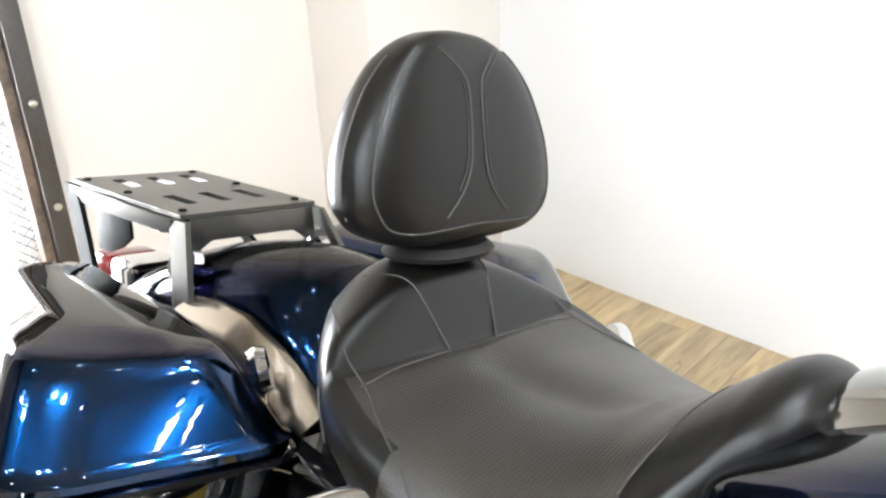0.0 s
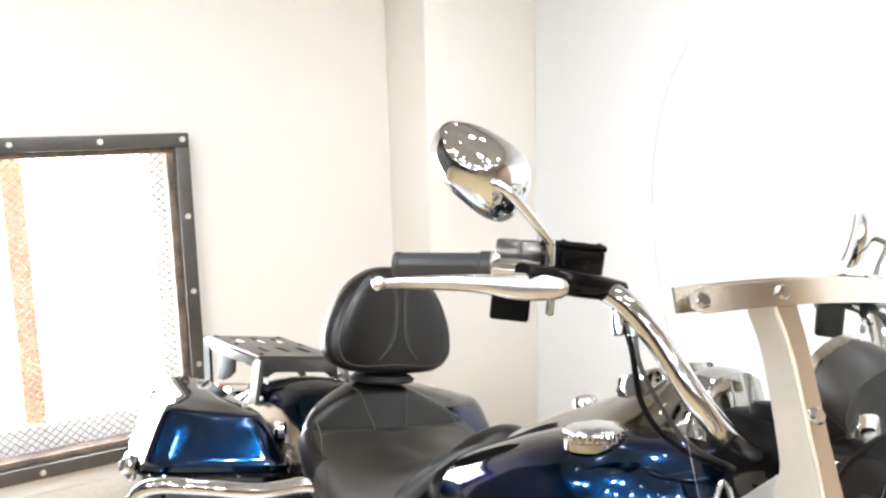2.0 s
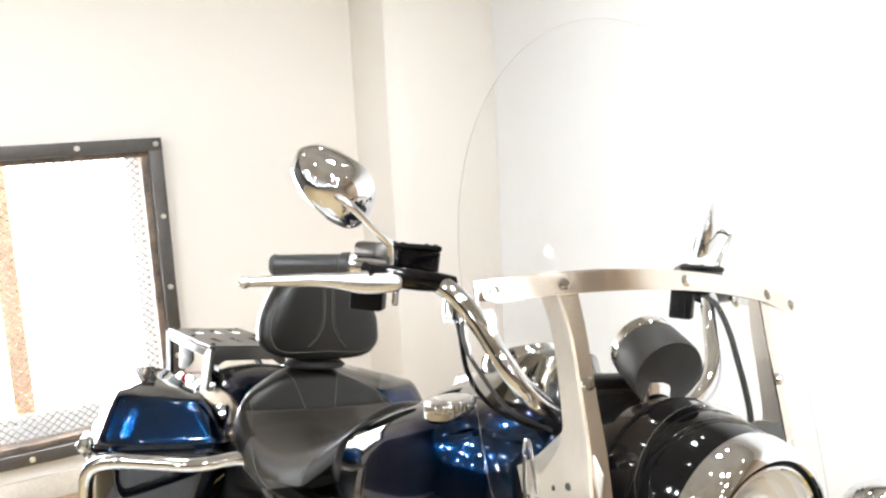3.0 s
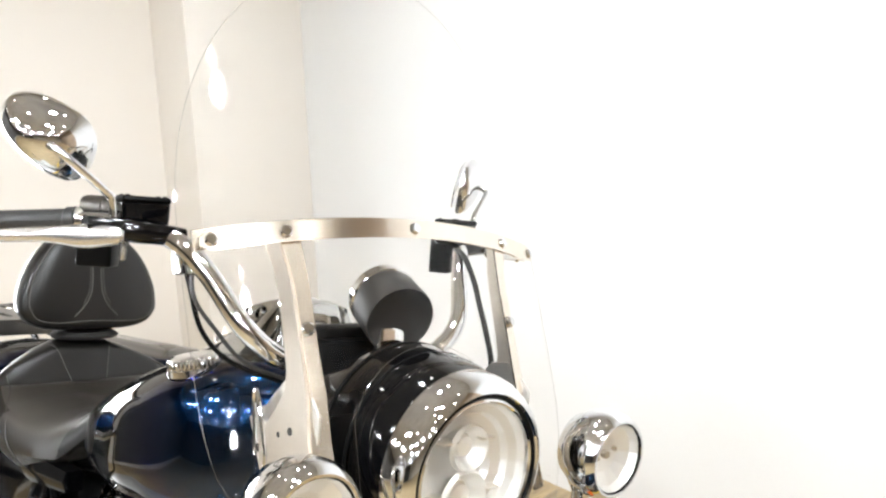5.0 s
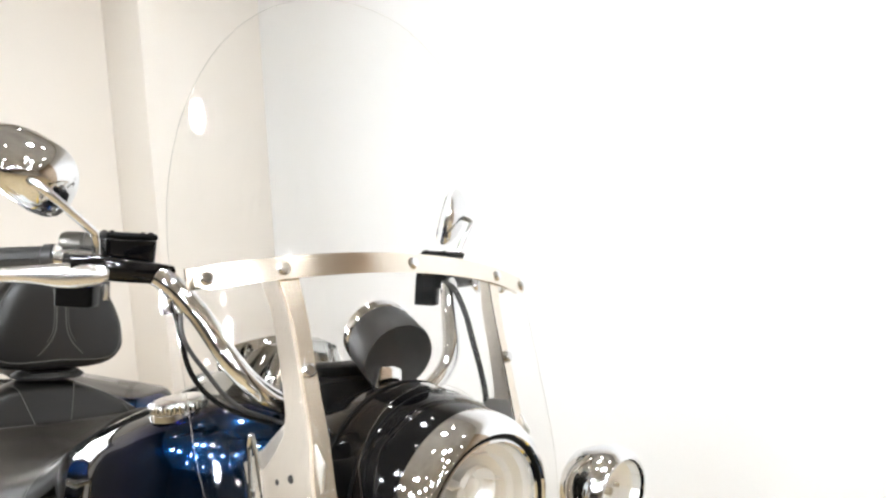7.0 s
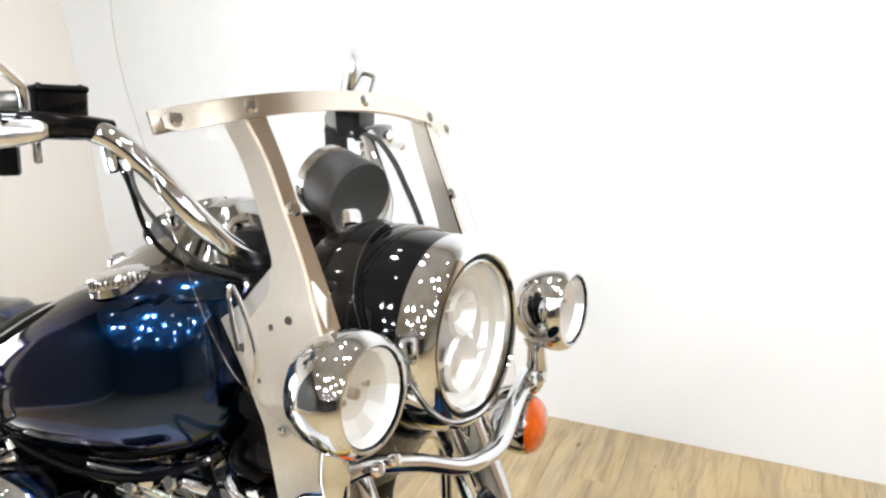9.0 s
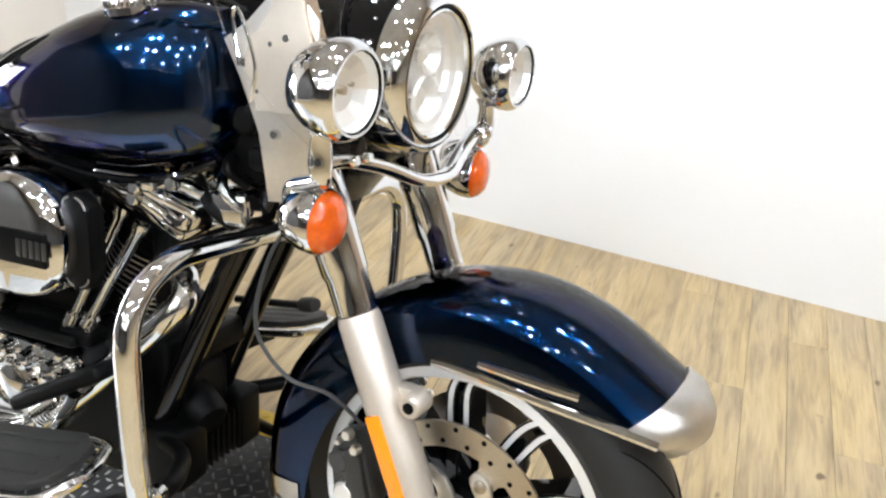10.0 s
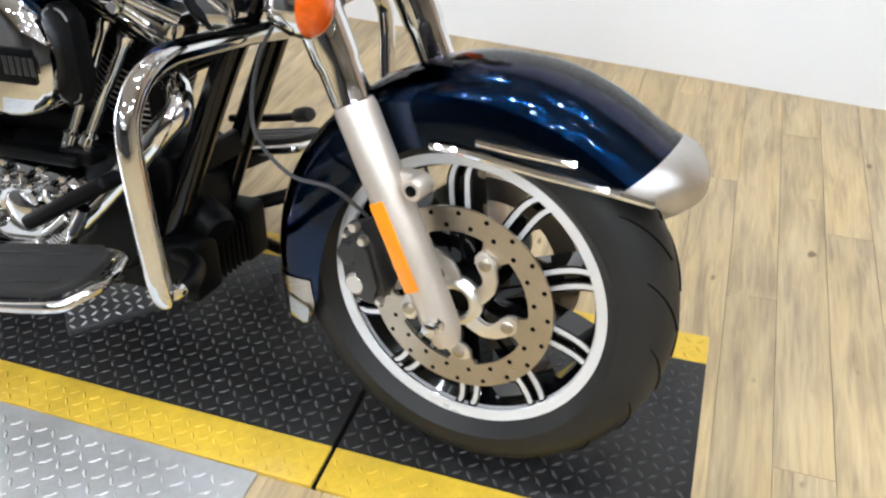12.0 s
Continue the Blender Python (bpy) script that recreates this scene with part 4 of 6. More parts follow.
for s in (-1, 1):
    st = part("strut", band([(s * pick(STRUT, 1.262 - 0.335 * k / 14)[0], 1.262 - 0.335 * k / 14) for k in range(15)], lambda y, z: pick(STRUT, z)[1], 0.0045, 0.003, True), SATIN_TAN, shield, "satin metal strut")
    bm = bmesh.new()
    rings = []
    for k in range(15):                            # rear flange of the strut
        z = 1.252 - 0.322 * k / 14
        mid, w = pick(STRUT, z)
        y = s * mid
        x = shield_x(y, z)
        dep = pick([(0.92, 0.115), (0.98, 0.120), (1.01, 0.105), (1.034, 0.078), (1.06, 0.050), (1.095, 0.036), (1.18, 0.031), (1.27, 0.030)], z)[0]
        yo = y + s * w
        rings.append([Vector((x + 0.002, yo, z)), Vector((x + 0.002, yo + s * 0.003, z)), Vector((x - dep, yo + s * 0.003, z)), Vector((x - dep, yo, z))])
    skin(bm, rings)
    part("strut_flange", bm, SLIDER, st, "silver side flange")
    bm = bmesh.new()
    plate(bm, [(-0.326, 1.018), (-0.285, 1.042), (-0.245, 1.080), (-0.205, 1.085), (-0.170, 1.050), (-0.172, 0.93), (-0.186, 0.812), (-0.250, 0.806), (-0.266, 0.90), (-0.296, 0.965)], 0.004, Matrix.Translation((0, s * 0.170, 0)) @ pose(0, 0, 0, 90), 0.001)
    br = part("mount_bracket", bm, ALU, shield, "satin metal mounting bracket")
    for bx, bz in ((-0.24, 1.016), (-0.215, 1.025), (-0.285, 0.99), (-0.262, 0.955), (-0.235, 0.90)):
        bolt("bolt", (bx, s * 0.173, bz), (0, s, 0), 0.0075, 0.008, CHROME, br)
    bolt("bolt", (shield_x(0.166, 1.143) + 0.0075, s * 0.166, 1.143), (1, s * 0.25, 0.36), 0.0085, 0.006, CHROME, st)
    bm = bmesh.new()
    sweep(bm, [(-0.275, s * 0.178, 0.94), (-0.262, s * 0.184, 0.99), (-0.288, s * 0.184, 1.055), (-0.302, s * 0.180, 1.045), (-0.292, s * 0.180, 0.985)], 0.0028, 8)
    part("spring_clip", bm, CHROME, br)

# small round gauge on the nacelle
pod = Vector((-0.290, 0.004, 1.164))
pw = Vector((0.90, -0.20, -0.36)).normalized()
bm = bmesh.new()
lathe(bm, [(0, -0.006), (0.030, -0.005), (0.044, 0.002), (0.047, 0.012), (0.048, 0.058), (0.0465, 0.063), (0.043, 0.060), (0, 0.058)], aim(pod - pw * 0.012, pw), 40)
gauge = part("gauge_pod", bm, POD, bike, "dark grey round gauge pod")
bm = bmesh.new()
lathe(bm, [(0.040, -0.013), (0.0465, -0.009), (0.0475, 0.004), (0.0455, 0.006), (0.040, -0.008)], aim(pod - pw * 0.012, pw), 40)
part("bezel", bm, CHROME, gauge, "chrome bezel")
bm = bmesh.new()
box(bm, (-0.270, -0.030, 1.075), (-0.252, 0.010, 1.135), 0.004)
part("bracket", bm, CHROME, gauge)
bm = bmesh.new()
box(bm, (-0.315, -0.005, 1.075), (-0.275, 0.035, 1.150), 0.010, None, 3)
part("neck", bm, BLACK, gauge, "black gauge mount")
bm = bmesh.new()
box(bm, (-0.40, -0.085, 1.03), (-0.30, 0.075, 1.115), 0.018)
box(bm, (-0.36, -0.075, 1.10), (-0.315, 0.07, 1.128), 0.008)
part("clamp_cover", bm, BLACK, bike, "gloss black handlebar clamp cover")

# throttle cable under the bar
bm = bmesh.new()
sweep(bm, [(-0.420, 0.238, 1.236), (-0.375, 0.220, 1.226), (-0.340, 0.212, 1.190), (-0.319, 0.207, 1.156), (-0.297, 0.206, 1.110), (-0.283, 0.206, 1.066), (-0.270, 0.190, 1.010), (-0.262, 0.150, 0.965), (-0.270, 0.09, 0.94)], 0.0045, 10, 5)
part("throttle_cable", bm, RUBBER, bike, "black throttle cable")

# handlebar with its controls
def side_controls(s):
    bm = bmesh.new()
    sweep(bm, [(-0.345, 0, 1.075), (-0.335, s * 0.06, 1.078), (-0.325, s * 0.125, 1.086), (-0.335, s * 0.178, 1.125), (-0.375, s * 0.213, 1.19), (-0.410, s * 0.243, 1.230), (-0.455, s * 0.272, 1.243), (-0.533, s * 0.330, 1.248), (-0.600, s * 0.400, 1.240)], 0.0135, 18, 8)
    bar = part("handlebar", bm, CHROME, bike, "chrome handlebar")
    g0, g1 = Vector((-0.530, s * 0.327, 1.249)), Vector((-0.609, s * 0.411, 1.238))
    d = (g1 - g0)
    ln = d.length
    bm = bmesh.new()
    m = aim(g0, d)
    prof = [(0, 0), (0.017, 0.0), (0.017, 0.012)]
    prof += [(0.0148, 0.014), (0.0148, ln * 0.93), (0.0158, ln * 0.94), (0.0158, ln - 0.003), (0.0135, ln), (0, ln + 0.001)]
    lathe(bm, prof, m, 28)
    grip = part("grip", bm, GRIP, bar, "dark grey rubber grip")
    for k in range(3):
        a = 120 * k + 40
        bm = bmesh.new()
        box(bm, (-0.004, -0.0015, 0.018), (0.004, 0.0012, ln * 0.92), 0.001, m @ pose(0, 0, 0, 0, 0, a) @ pose(0, 0.0146, 0))
        part("grip_band", bm, GRIP, grip)
    # switch housing
    q = Vector((-0.520, s * 0.302, 1.247))
    ax = Vector((0.6, -s * 0.8, 0.03))
    bm = bmesh.new()
    lathe(bm, [(0, -0.022), (0.019, -0.022), (0.021, -0.016), (0.021, 0.014), (0.018, 0.022), (0, 0.022)], aim(q, ax), 28)
    box(bm, (-0.0225, -0.020, -0.058), (0.0225, 0.018, -0.006), 0.004, Matrix.Translation(q) @ pose(0, 0, 0, 0, 0, -s * 53), 3)
    hous = part("switch_housing", bm, BLACK, bar, "black switch housing")
    bm = bmesh.new()
    lathe(bm, [(0, -0.026), (0.0150, -0.026), (0.0172, -0.021), (0.0172, 0.0), (0.0162, 0.001), (0.0162, 0.003), (0.0172, 0.004), (0.0172, 0.021), (0.0150, 0.026), (0, 0.026)], aim(Vector((-0.520, s * 0.298, 1.2655)), ax), 24)
    part("upper_switch", bm, RACK, hous, "dark silver round switch top")
    bm = bmesh.new()
    lathe(bm, [(0.0165, 0), (0.0175, 0.003), (0.0175, 0.008), (0.0165, 0.011)], aim(Vector((-0.534, s * 0.326, 1.249)), ax), 24)
    part("throttle_collar", bm, ALU, hous)
    # master cylinder
    rot = Matrix.Translation(Vector((-0.456, s * 0.271, 1.262))) @ pose(0, 0, 0, 0, 0, s * 7.3)
    bm = bmesh.new()
    rings = []
    for h, k in ((-0.020, 0.93), (-0.016, 0.97), (0.010, 1.0), (0.0135, 1.0)):
        rings.append([rot @ Vector((x * k, y * k, h)) for x, y in rounded(0.024, 0.030, 0.007, 4)])
    skin(bm, rings)
    mc = part("master_cylinder", bm, GLOSS, bar, "black brake fluid reservoir")
    bm = bmesh.new()
    box(bm, (-0.0246, -0.0306, 0.0136), (0.0246, 0.0306, 0.0225), 0.0045, rot, 3)
    part("reservoir_lid", bm, BLACK, mc)
    for dx, dy in ((-0.016, -0.023), (0.016, -0.023), (-0.016, 0.023), (0.016, 0.023)):
        bolt("bolt", rot @ Vector((dx, dy, 0.0225)), (0, 0, 1), 0.003, 0.0015, BLACK, mc)
    bm = bmesh.new()
    rings = []
    for k in range(9):
        f = k / 8
        hx, hz = 0.014 + 0.006 * math.sin(math.pi * f), 0.010 + 0.005 * math.sin(math.pi * min(1, f * 0.7 + 0.2))
        c = Vector((-0.446, s * 0.345, 1.244)).lerp(Vector((-0.418, s * 0.232, 1.236)), f)
        rings.append([c + Vector((hx * math.copysign(abs(math.cos(a)) ** 0.7, math.cos(a)), 0, hz * math.copysign(abs(math.sin(a)) ** 0.7, math.sin(a)))) for a in (2 * math.pi * i / 20 for i in range(20))])
    skin(bm, rings)
    part("lever_clamp", bm, GLOSS, mc, "black lever perch")
    # lever
    bm = bmesh.new()
    line = glide([(-0.414, s * 0.308, 1.234), (-0.424, s * 0.324, 1.233), (-0.446, s * 0.350, 1.231), (-0.482, s * 0.388, 1.229), (-0.500, s * 0.440, 1.224), (-0.506, s * 0.478, 1.220)], 5)
    rings = []
    n = len(line) - 1
    for i, p in enumerate(line):
        f = i / n
        d = (line[min(i + 1, n)] - line[max(i - 1, 0)]).normalized()
        side = d.cross(Vector((0, 0, 1))).normalized()
        up = side.cross(d)
        hz, hx = pick([(0, 0.006, 0.005), (0.05, 0.010, 0.007), (0.20, 0.0128, 0.008), (0.34, 0.0148, 0.008), (0.42, 0.0140, 0.007), (0.52, 0.0105, 0.0065), (0.62, 0.0090, 0.006), (0.9, 0.0062, 0.005), (1.0, 0.0052, 0.005)], f)
        rings.append([p + hx * math.cos(2 * math.pi * k / 16) * side + hz * math.sin(2 * math.pi * k / 16) * up for k in range(16)])
    skin(bm, rings)
    bmesh.ops.create_icosphere(bm, subdivisions=3, radius=0.0078, matrix=Matrix.Translation((-0.506, s * 0.481, 1.220)))
    box(bm, (-0.464, s * 0.292 - 0.004, 1.201), (-0.455, s * 0.292 + 0.004, 1.225), 0.003)
    part("lever", bm, LEVER, mc, "polished hand lever")
    # mirror
    foot, top = Vector((-0.440, s * 0.314, 1.250)), Vector((-0.440, s * 0.378, 1.328))
    bm = bmesh.new()
    sweep(bm, [foot + Vector((0, 0, -0.006)), foot + Vector((0.0, 0, 0.012)), foot + Vector((0.002, -0.003, 0.028)), foot + Vector((0.003, -0.010, 0.036)), top, top + Vector((-0.03, -0.012, 0.012))] if s < 0 else [(-0.462, 0.305, 1.245), (-0.466, 0.322, 1.292), (-0.474, 0.354, 1.334), (-0.480, 0.358, 1.341), (-0.492, 0.354, 1.346), (-0.515, 0.352, 1.350)], 0.0052 if s < 0 else 0.0045, 12)
    stem = part("mirror_stem", bm, CHROME, bar, "chrome mirror stem")
    bm = bmesh.new()
    mm = Matrix.Translation((-0.498, s * 0.378, 1.353) if s < 0 else (-0.520, 0.352, 1.352)) @ pose(0, 0, 0, 0, 0, s * 44 if s < 0 else 41) @ pose(0, 0, 0, s * 24, 10, 0)
    rings = []
    for h, k in ((0.050, 0.05), (0.046, 0.34), (0.036, 0.62), (0.020, 0.86), (0.002, 0.98), (-0.008, 1.0), (-0.014, 0.985)):
        ring = []
        for a in (2 * math.pi * i / 40 for i in range(40)):
            cy, cz = math.cos(a), math.sin(a)
            wy = 0.063 * (1 if cy * s > 0 else 0.95)
            wz = 0.041 * (1 - 0.20 * cy * s)
            ring.append(mm @ Vector((h * (1 if s < 0 else 0.5), k * wy * math.copysign(abs(cy) ** 0.8, cy), k * wz * math.copysign(abs(cz) ** 0.8, cz) - 0.012 * (1 - k) * 0 + 0.010 * cy * s * k)))
        rings.append(ring)
    skin(bm, rings)
    shell = part("mirror_shell", bm, CHROME, bar, "teardrop chrome mirror shell")
    bm = bmesh.new()
    rings = []
    for h, k in ((-0.0145, 0.93), (-0.0165, 0.92)):
        rings.append([mm @ Vector((h, k * 0.060 * math.cos(a), k * 0.039 * (1 - 0.20 * math.cos(a) * s) * math.sin(a) + 0.010 * math.cos(a) * s)) for a in (2 * math.pi * i / 40 for i in range(40))])
    skin(bm, rings)
    part("mirror_glass", bm, CHROME, shell, "mirror glass")
    # cables down to the frame
    for k in range(2):
        bm = bmesh.new()
        o = 0.014 * k
        sweep(bm, [(-0.418 + o, s * (0.236 - o), 1.222), (-0.392 + o, s * 0.232, 1.18 - o), (-0.385 + o, s * (0.215 - o), 1.12), (-0.37 + o, s * (0.18 - o), 1.08), (-0.345, s * (0.12 - o), 1.055)], 0.0034 - 0.0006 * k, 8)
        part("cable", bm, CREAM if k else BLACK, bar)
    for k in range(2):
        bm = bmesh.new()
        lathe(bm, [(0, 0), (0.008, 0), (0.008, 0.02), (0.006, 0.03), (0, 0.03)], aim((-0.412 + 0.012 * k, s * (0.238 - 0.01 * k), 1.218), (0.3, s * 0.1, -1)), 10)
        part("cable_fitting", bm, CHROME, bar)
    return bar


for s in (-1, 1):
    side_controls(s)


# ---- tank, seat, luggage ----
TANK = [(-0.895, 0.906, 0.868, 0.060), (-0.885, 0.915, 0.858, 0.102), (-0.868, 0.927, 0.846, 0.134), (-0.84, 0.942, 0.830, 0.160), (-0.78, 0.975, 0.808, 0.187), (-0.713, 1.005, 0.794, 0.203), (-0.657, 1.029, 0.787, 0.212), (-0.606, 1.048, 0.783, 0.216), (-0.55, 1.062, 0.783, 0.216),
        (-0.50, 1.070, 0.788, 0.211), (-0.45, 1.072, 0.800, 0.197), (-0.41, 1.064, 0.816, 0.174), (-0.385, 1.050, 0.834, 0.145), (-0.365, 1.028, 0.856, 0.106), (-0.352, 1.000, 0.882, 0.058)]


def tank_ring(x, grow=0.0):
    top, bot, w = pick(TANK, x)
    zc, h = (top + bot) / 2, (top - bot) / 2
    zc -= 0.012
    out = []
    for k in range(56):
        a = 2 * math.pi * k / 56
        c, s = math.cos(a), math.sin(a)
        e = 2 / (3.6 if s > 0 else 2.3)
        hh = h + 0.012 if s > 0 else h - 0.012
        out.append(Vector((x, (w + grow) * math.copysign(abs(c) ** e, c), zc + (hh + grow) * math.copysign(abs(s) ** e, s))))
    return out


def tank_top(x, y):
    top, bot, w = pick(TANK, x)
    zc, h = (top + bot) / 2 - 0.012, (top - bot) / 2 + 0.012
    return zc + h * max(0.0, 1 - (abs(y) / w) ** 3.6) ** (1 / 3.6)


bm = bmesh.new()
xs = sorted({-0.895 + 0.543 * (0.5 - 0.5 * math.cos(math.pi * k / 44)) for k in range(45)})
skin(bm, [tank_ring(x) for x in xs])
tank = part("fuel_tank", bm, BLUE, bike, "deep blue metallic fuel tank", TURN)
for side in (-1, 1):
    bm = bmesh.new()
    pts = []
    for k in range(24):
        x = -0.85 + 0.45 * k / 23
        top, bot, w = pick(TANK, x)
        pts.append((x, side * w * 0.74, bot + 0.012))
    sweep(bm, pts, 0.0065, 8, 1)
    part("seam_flange", bm, GLOSS, tank)
    bm = bmesh.new()
    cx, cy = -0.522, side * 0.152
    cz = tank_top(cx, cy) + 0.004
    nrm = Vector((-0.10, side * 0.16, 1)).normalized()
    m = aim((cx, cy, cz), nrm)
    rings = []
    for r, h, kn in ((0.039, -0.016, 0), (0.039, -0.007, 0), (0.0365, -0.006, 1), (0.0375, 0.0035, 1), (0.0355, 0.007, 0), (0.029, 0.0092, 0), (0.016, 0.0101, 0), (0.002, 0.0103, 0)):
        rings.append([m @ Vector(((r + kn * (0.0009 if k % 4 < 2 else -0.0006)) * math.cos(2 * math.pi * k / 144), (r + kn * (0.0009 if k % 4 < 2 else -0.0006)) * math.sin(2 * math.pi * k / 144), h)) for k in range(144)])
    skin(bm, rings)
    part("fuel_cap", bm, CHROME, tank, "knurled chrome fuel cap")

# console along the middle of the tank with the speedometer
bm = bmesh.new()
CONS = [(-0.89, 0.934, 0.020), (-0.86, 0.956, 0.034), (-0.82, 0.982, 0.046), (-0.77, 1.006, 0.054), (-0.72, 1.033, 0.060), (-0.66, 1.061, 0.066), (-0.61, 1.082, 0.070), (-0.57, 1.100, 0.074), (-0.50, 1.134, 0.072), (-0.455, 1.150, 0.066), (-0.428, 1.145, 0.058), (-0.415, 1.110, 0.052), (-0.400, 1.050, 0.045)]
rings = []
for k in range(31):
    x = -0.89 + 0.490 * k / 30
    top, w = pick(CONS, x)
    low = tank_top(max(-0.87, x), w * 1.3) - 0.012
    rings.append([Vector((x, y, z)) for y, z in ((-w * 1.35, low), (-w * 1.15, low + (top - low) * 0.45), (-w * 0.8, top - 0.010), (-w * 0.4, top - 0.002), (0, top), (w * 0.4, top - 0.002), (w * 0.8, top - 0.010), (w * 1.15, low + (top - low) * 0.45), (w * 1.35, low))])
skin(bm, rings)
cons = part("console", bm, DIM_CHROME, bike, "chrome tank console, dim reflections put into its grey, with chrome fittings", TURN)
sm = aim((-0.535, 0, 1.101), (-0.42, 0, 1))
bm = bmesh.new()
lathe(bm, [(0, -0.02), (0.068, -0.02), (0.070, 0.012), (0.066, 0.026), (0.060, 0.026), (0.058, 0.020), (0, 0.020)], sm, 40)
part("speedometer", bm, CHROME, cons, "chrome speedometer housing")
bm = bmesh.new()
lathe(bm, [(0, 0.0205), (0.057, 0.0205), (0.057, 0.0215), (0, 0.0225)], sm, 32)
part("dial", bm, BLACK, cons)
bm = bmesh.new()
lathe(bm, [(0, 0), (0.020, 0), (0.020, 0.012), (0.016, 0.02), (0, 0.021)], aim((-0.680, 0, 1.046), (-0.4, 0, 1)), 24)
part("ignition_switch", bm, CHROME, cons)

# rider seat
SEAT = [(-1.345, 0.935, 0.050, 0.915, 0.89), (-1.315, 0.966, 0.092, 0.920, 0.86), (-1.27, 0.982, 0.135, 0.925, 0.84), (-1.228, 0.970, 0.168, 0.922, 0.83), (-1.186, 0.906, 0.194, 0.905, 0.82), (-1.12, 0.890, 0.206, 0.876, 0.79),
        (-1.04, 0.888, 0.202, 0.856, 0.78), (-0.97, 0.902, 0.187, 0.848, 0.80), (-0.93, 0.925, 0.166, 0.850, 0.822), (-0.905, 0.946, 0.141, 0.876, 0.85), (-0.885, 0.963, 0.118, 0.906, 0.878), (-0.865, 0.979, 0.097, 0.936, 0.908), (-0.845, 0.986, 0.080, 0.952, 0.930), (-0.828, 0.984, 0.062, 0.958, 0.942), (-0.817, 0.973, 0.036, 0.956, 0.947)]
SEAT_Y = -0.006


def seat_ring(x):
    zt, w, ze, zb = pick(SEAT, x)
    zt -= 0.006 * math.exp(-((x + 1.187) / 0.008) ** 2)                  # fold under the back pad
    dip = 0.011 * max(0.0, 1 - ((x + 1.09) / 0.105) ** 2)                # shallow channel between the thighs
    half = [(f, zt + (ze - zt) * f ** 2.2 - dip * math.exp(-(f / 0.17) ** 2)) for f in (0.0, 0.06, 0.12, 0.20, 0.30, 0.42, 0.56, 0.70, 0.82, 0.90)] + [(0.955, ze + (zt - ze) * 0.06), (1.0, ze - 0.012), (1.02, ze - 0.030), (1.0, (ze + zb) / 2 - 0.008), (0.95, zb + 0.012), (0.90, zb)]
    pts = [(f * w, z) for f, z in half]
    return [Vector((x, y + SEAT_Y, z)) for y, z in pts] + [Vector((x, -y + SEAT_Y, z)) for y, z in reversed(pts[1:])]


def seat_z(x, y):
    ring = seat_ring(x)[:12]
    a = abs(y)
    for p, q in zip(ring, ring[1:]):
        if a <= q.y - SEAT_Y:
            return p.z + (q.z - p.z) * (a - p.y + SEAT_Y) / max(1e-6, q.y - p.y)
    return ring[-1].z


bm = bmesh.new()
sx = [-1.345 + 0.528 * k / 110 for k in range(111)]
skin(bm, [seat_ring(x) for x in sx])
for f in bm.faces:
    c = f.calc_center_median()
    w = pick(SEAT, c.x)[1]
    if -1.187 < c.x < -0.915 - 0.12 * min(0.12, abs(c.y - SEAT_Y)) and abs(c.y - SEAT_Y) < w * (0.86 if c.x < -1.10 else 1.1):
        f.material_index = 1
seat = part("rider_seat", bm, (VINYL, CARBON), bike, "black vinyl rider seat with a woven insert and grey stitching", TURN, 60)


def seam(points, r=0.0011, lift=0.0004):
    b2 = bmesh.new()
    sweep(b2, [(x, y + SEAT_Y, seat_z(x, y) + lift) for x, y in points], r, 6, 3)
    part("stitching", b2, STITCH, seat)


for s in (-1, 1):
    seam([(-1.278, s * 0.076), (-1.25, s * 0.066), (-1.225, s * 0.056), (-1.205, s * 0.046), (-1.186, s * 0.036)])
    seam([(-1.186, s * 0.036), (-1.184, s * 0.08), (-1.180, s * 0.12), (-1.172, s * 0.165)])
    seam([(x, s * pick(SEAT, x)[1] * f) for x, f in ((-1.33, 0.80), (-1.31, 0.90), (-1.27, 0.90), (-1.23, 0.88), (-1.20, 0.85), (-1.172, 0.82), (-1.14, 0.86), (-1.11, 0.92), (-1.08, 0.97))])
    b2 = bmesh.new()                               # down the side to the seat's lower edge
    sweep(b2, [(x, s * pick(SEAT, x)[1] * f + SEAT_Y, pick(SEAT, x)[2] + dz) for x, f, dz in ((-1.08, 0.975, -0.002), (-1.062, 1.012, -0.014), (-1.045, 1.024, -0.030), (-1.025, 1.005, -0.046), (-1.01, 0.97, -0.058))], 0.0011, 6, 3)
    part("stitching", b2, STITCH, seat)
    b2 = bmesh.new()
    sweep(b2, [(x, s * pick(SEAT, x)[1] * 1.022 + SEAT_Y, pick(SEAT, x)[2] + dz) for x, dz in ((-1.205, -0.020), (-1.195, -0.034), (-1.18, -0.05))], 0.001, 6, 3)
    part("stitching", b2, STITCH, seat)
seam([(-0.9150 - 0.12 * abs(y), y) for y in (-0.125, -0.10, -0.07, -0.04, 0.0, 0.04, 0.07, 0.10, 0.125)])
for s in (-1, 1):
    b2 = bmesh.new()
    sweep(b2, [(x, s * pick(SEAT, x)[1] * f + SEAT_Y, pick(SEAT, x)[2] + dz) for x, f, dz in ((-0.930, 0.955, 0.004), (-0.929, 1.012, -0.010), (-0.927, 1.012, -0.018), (-0.925, 0.97, -0.024))], 0.0011, 6, 3)
    part("stitching", b2, STITCH, seat)

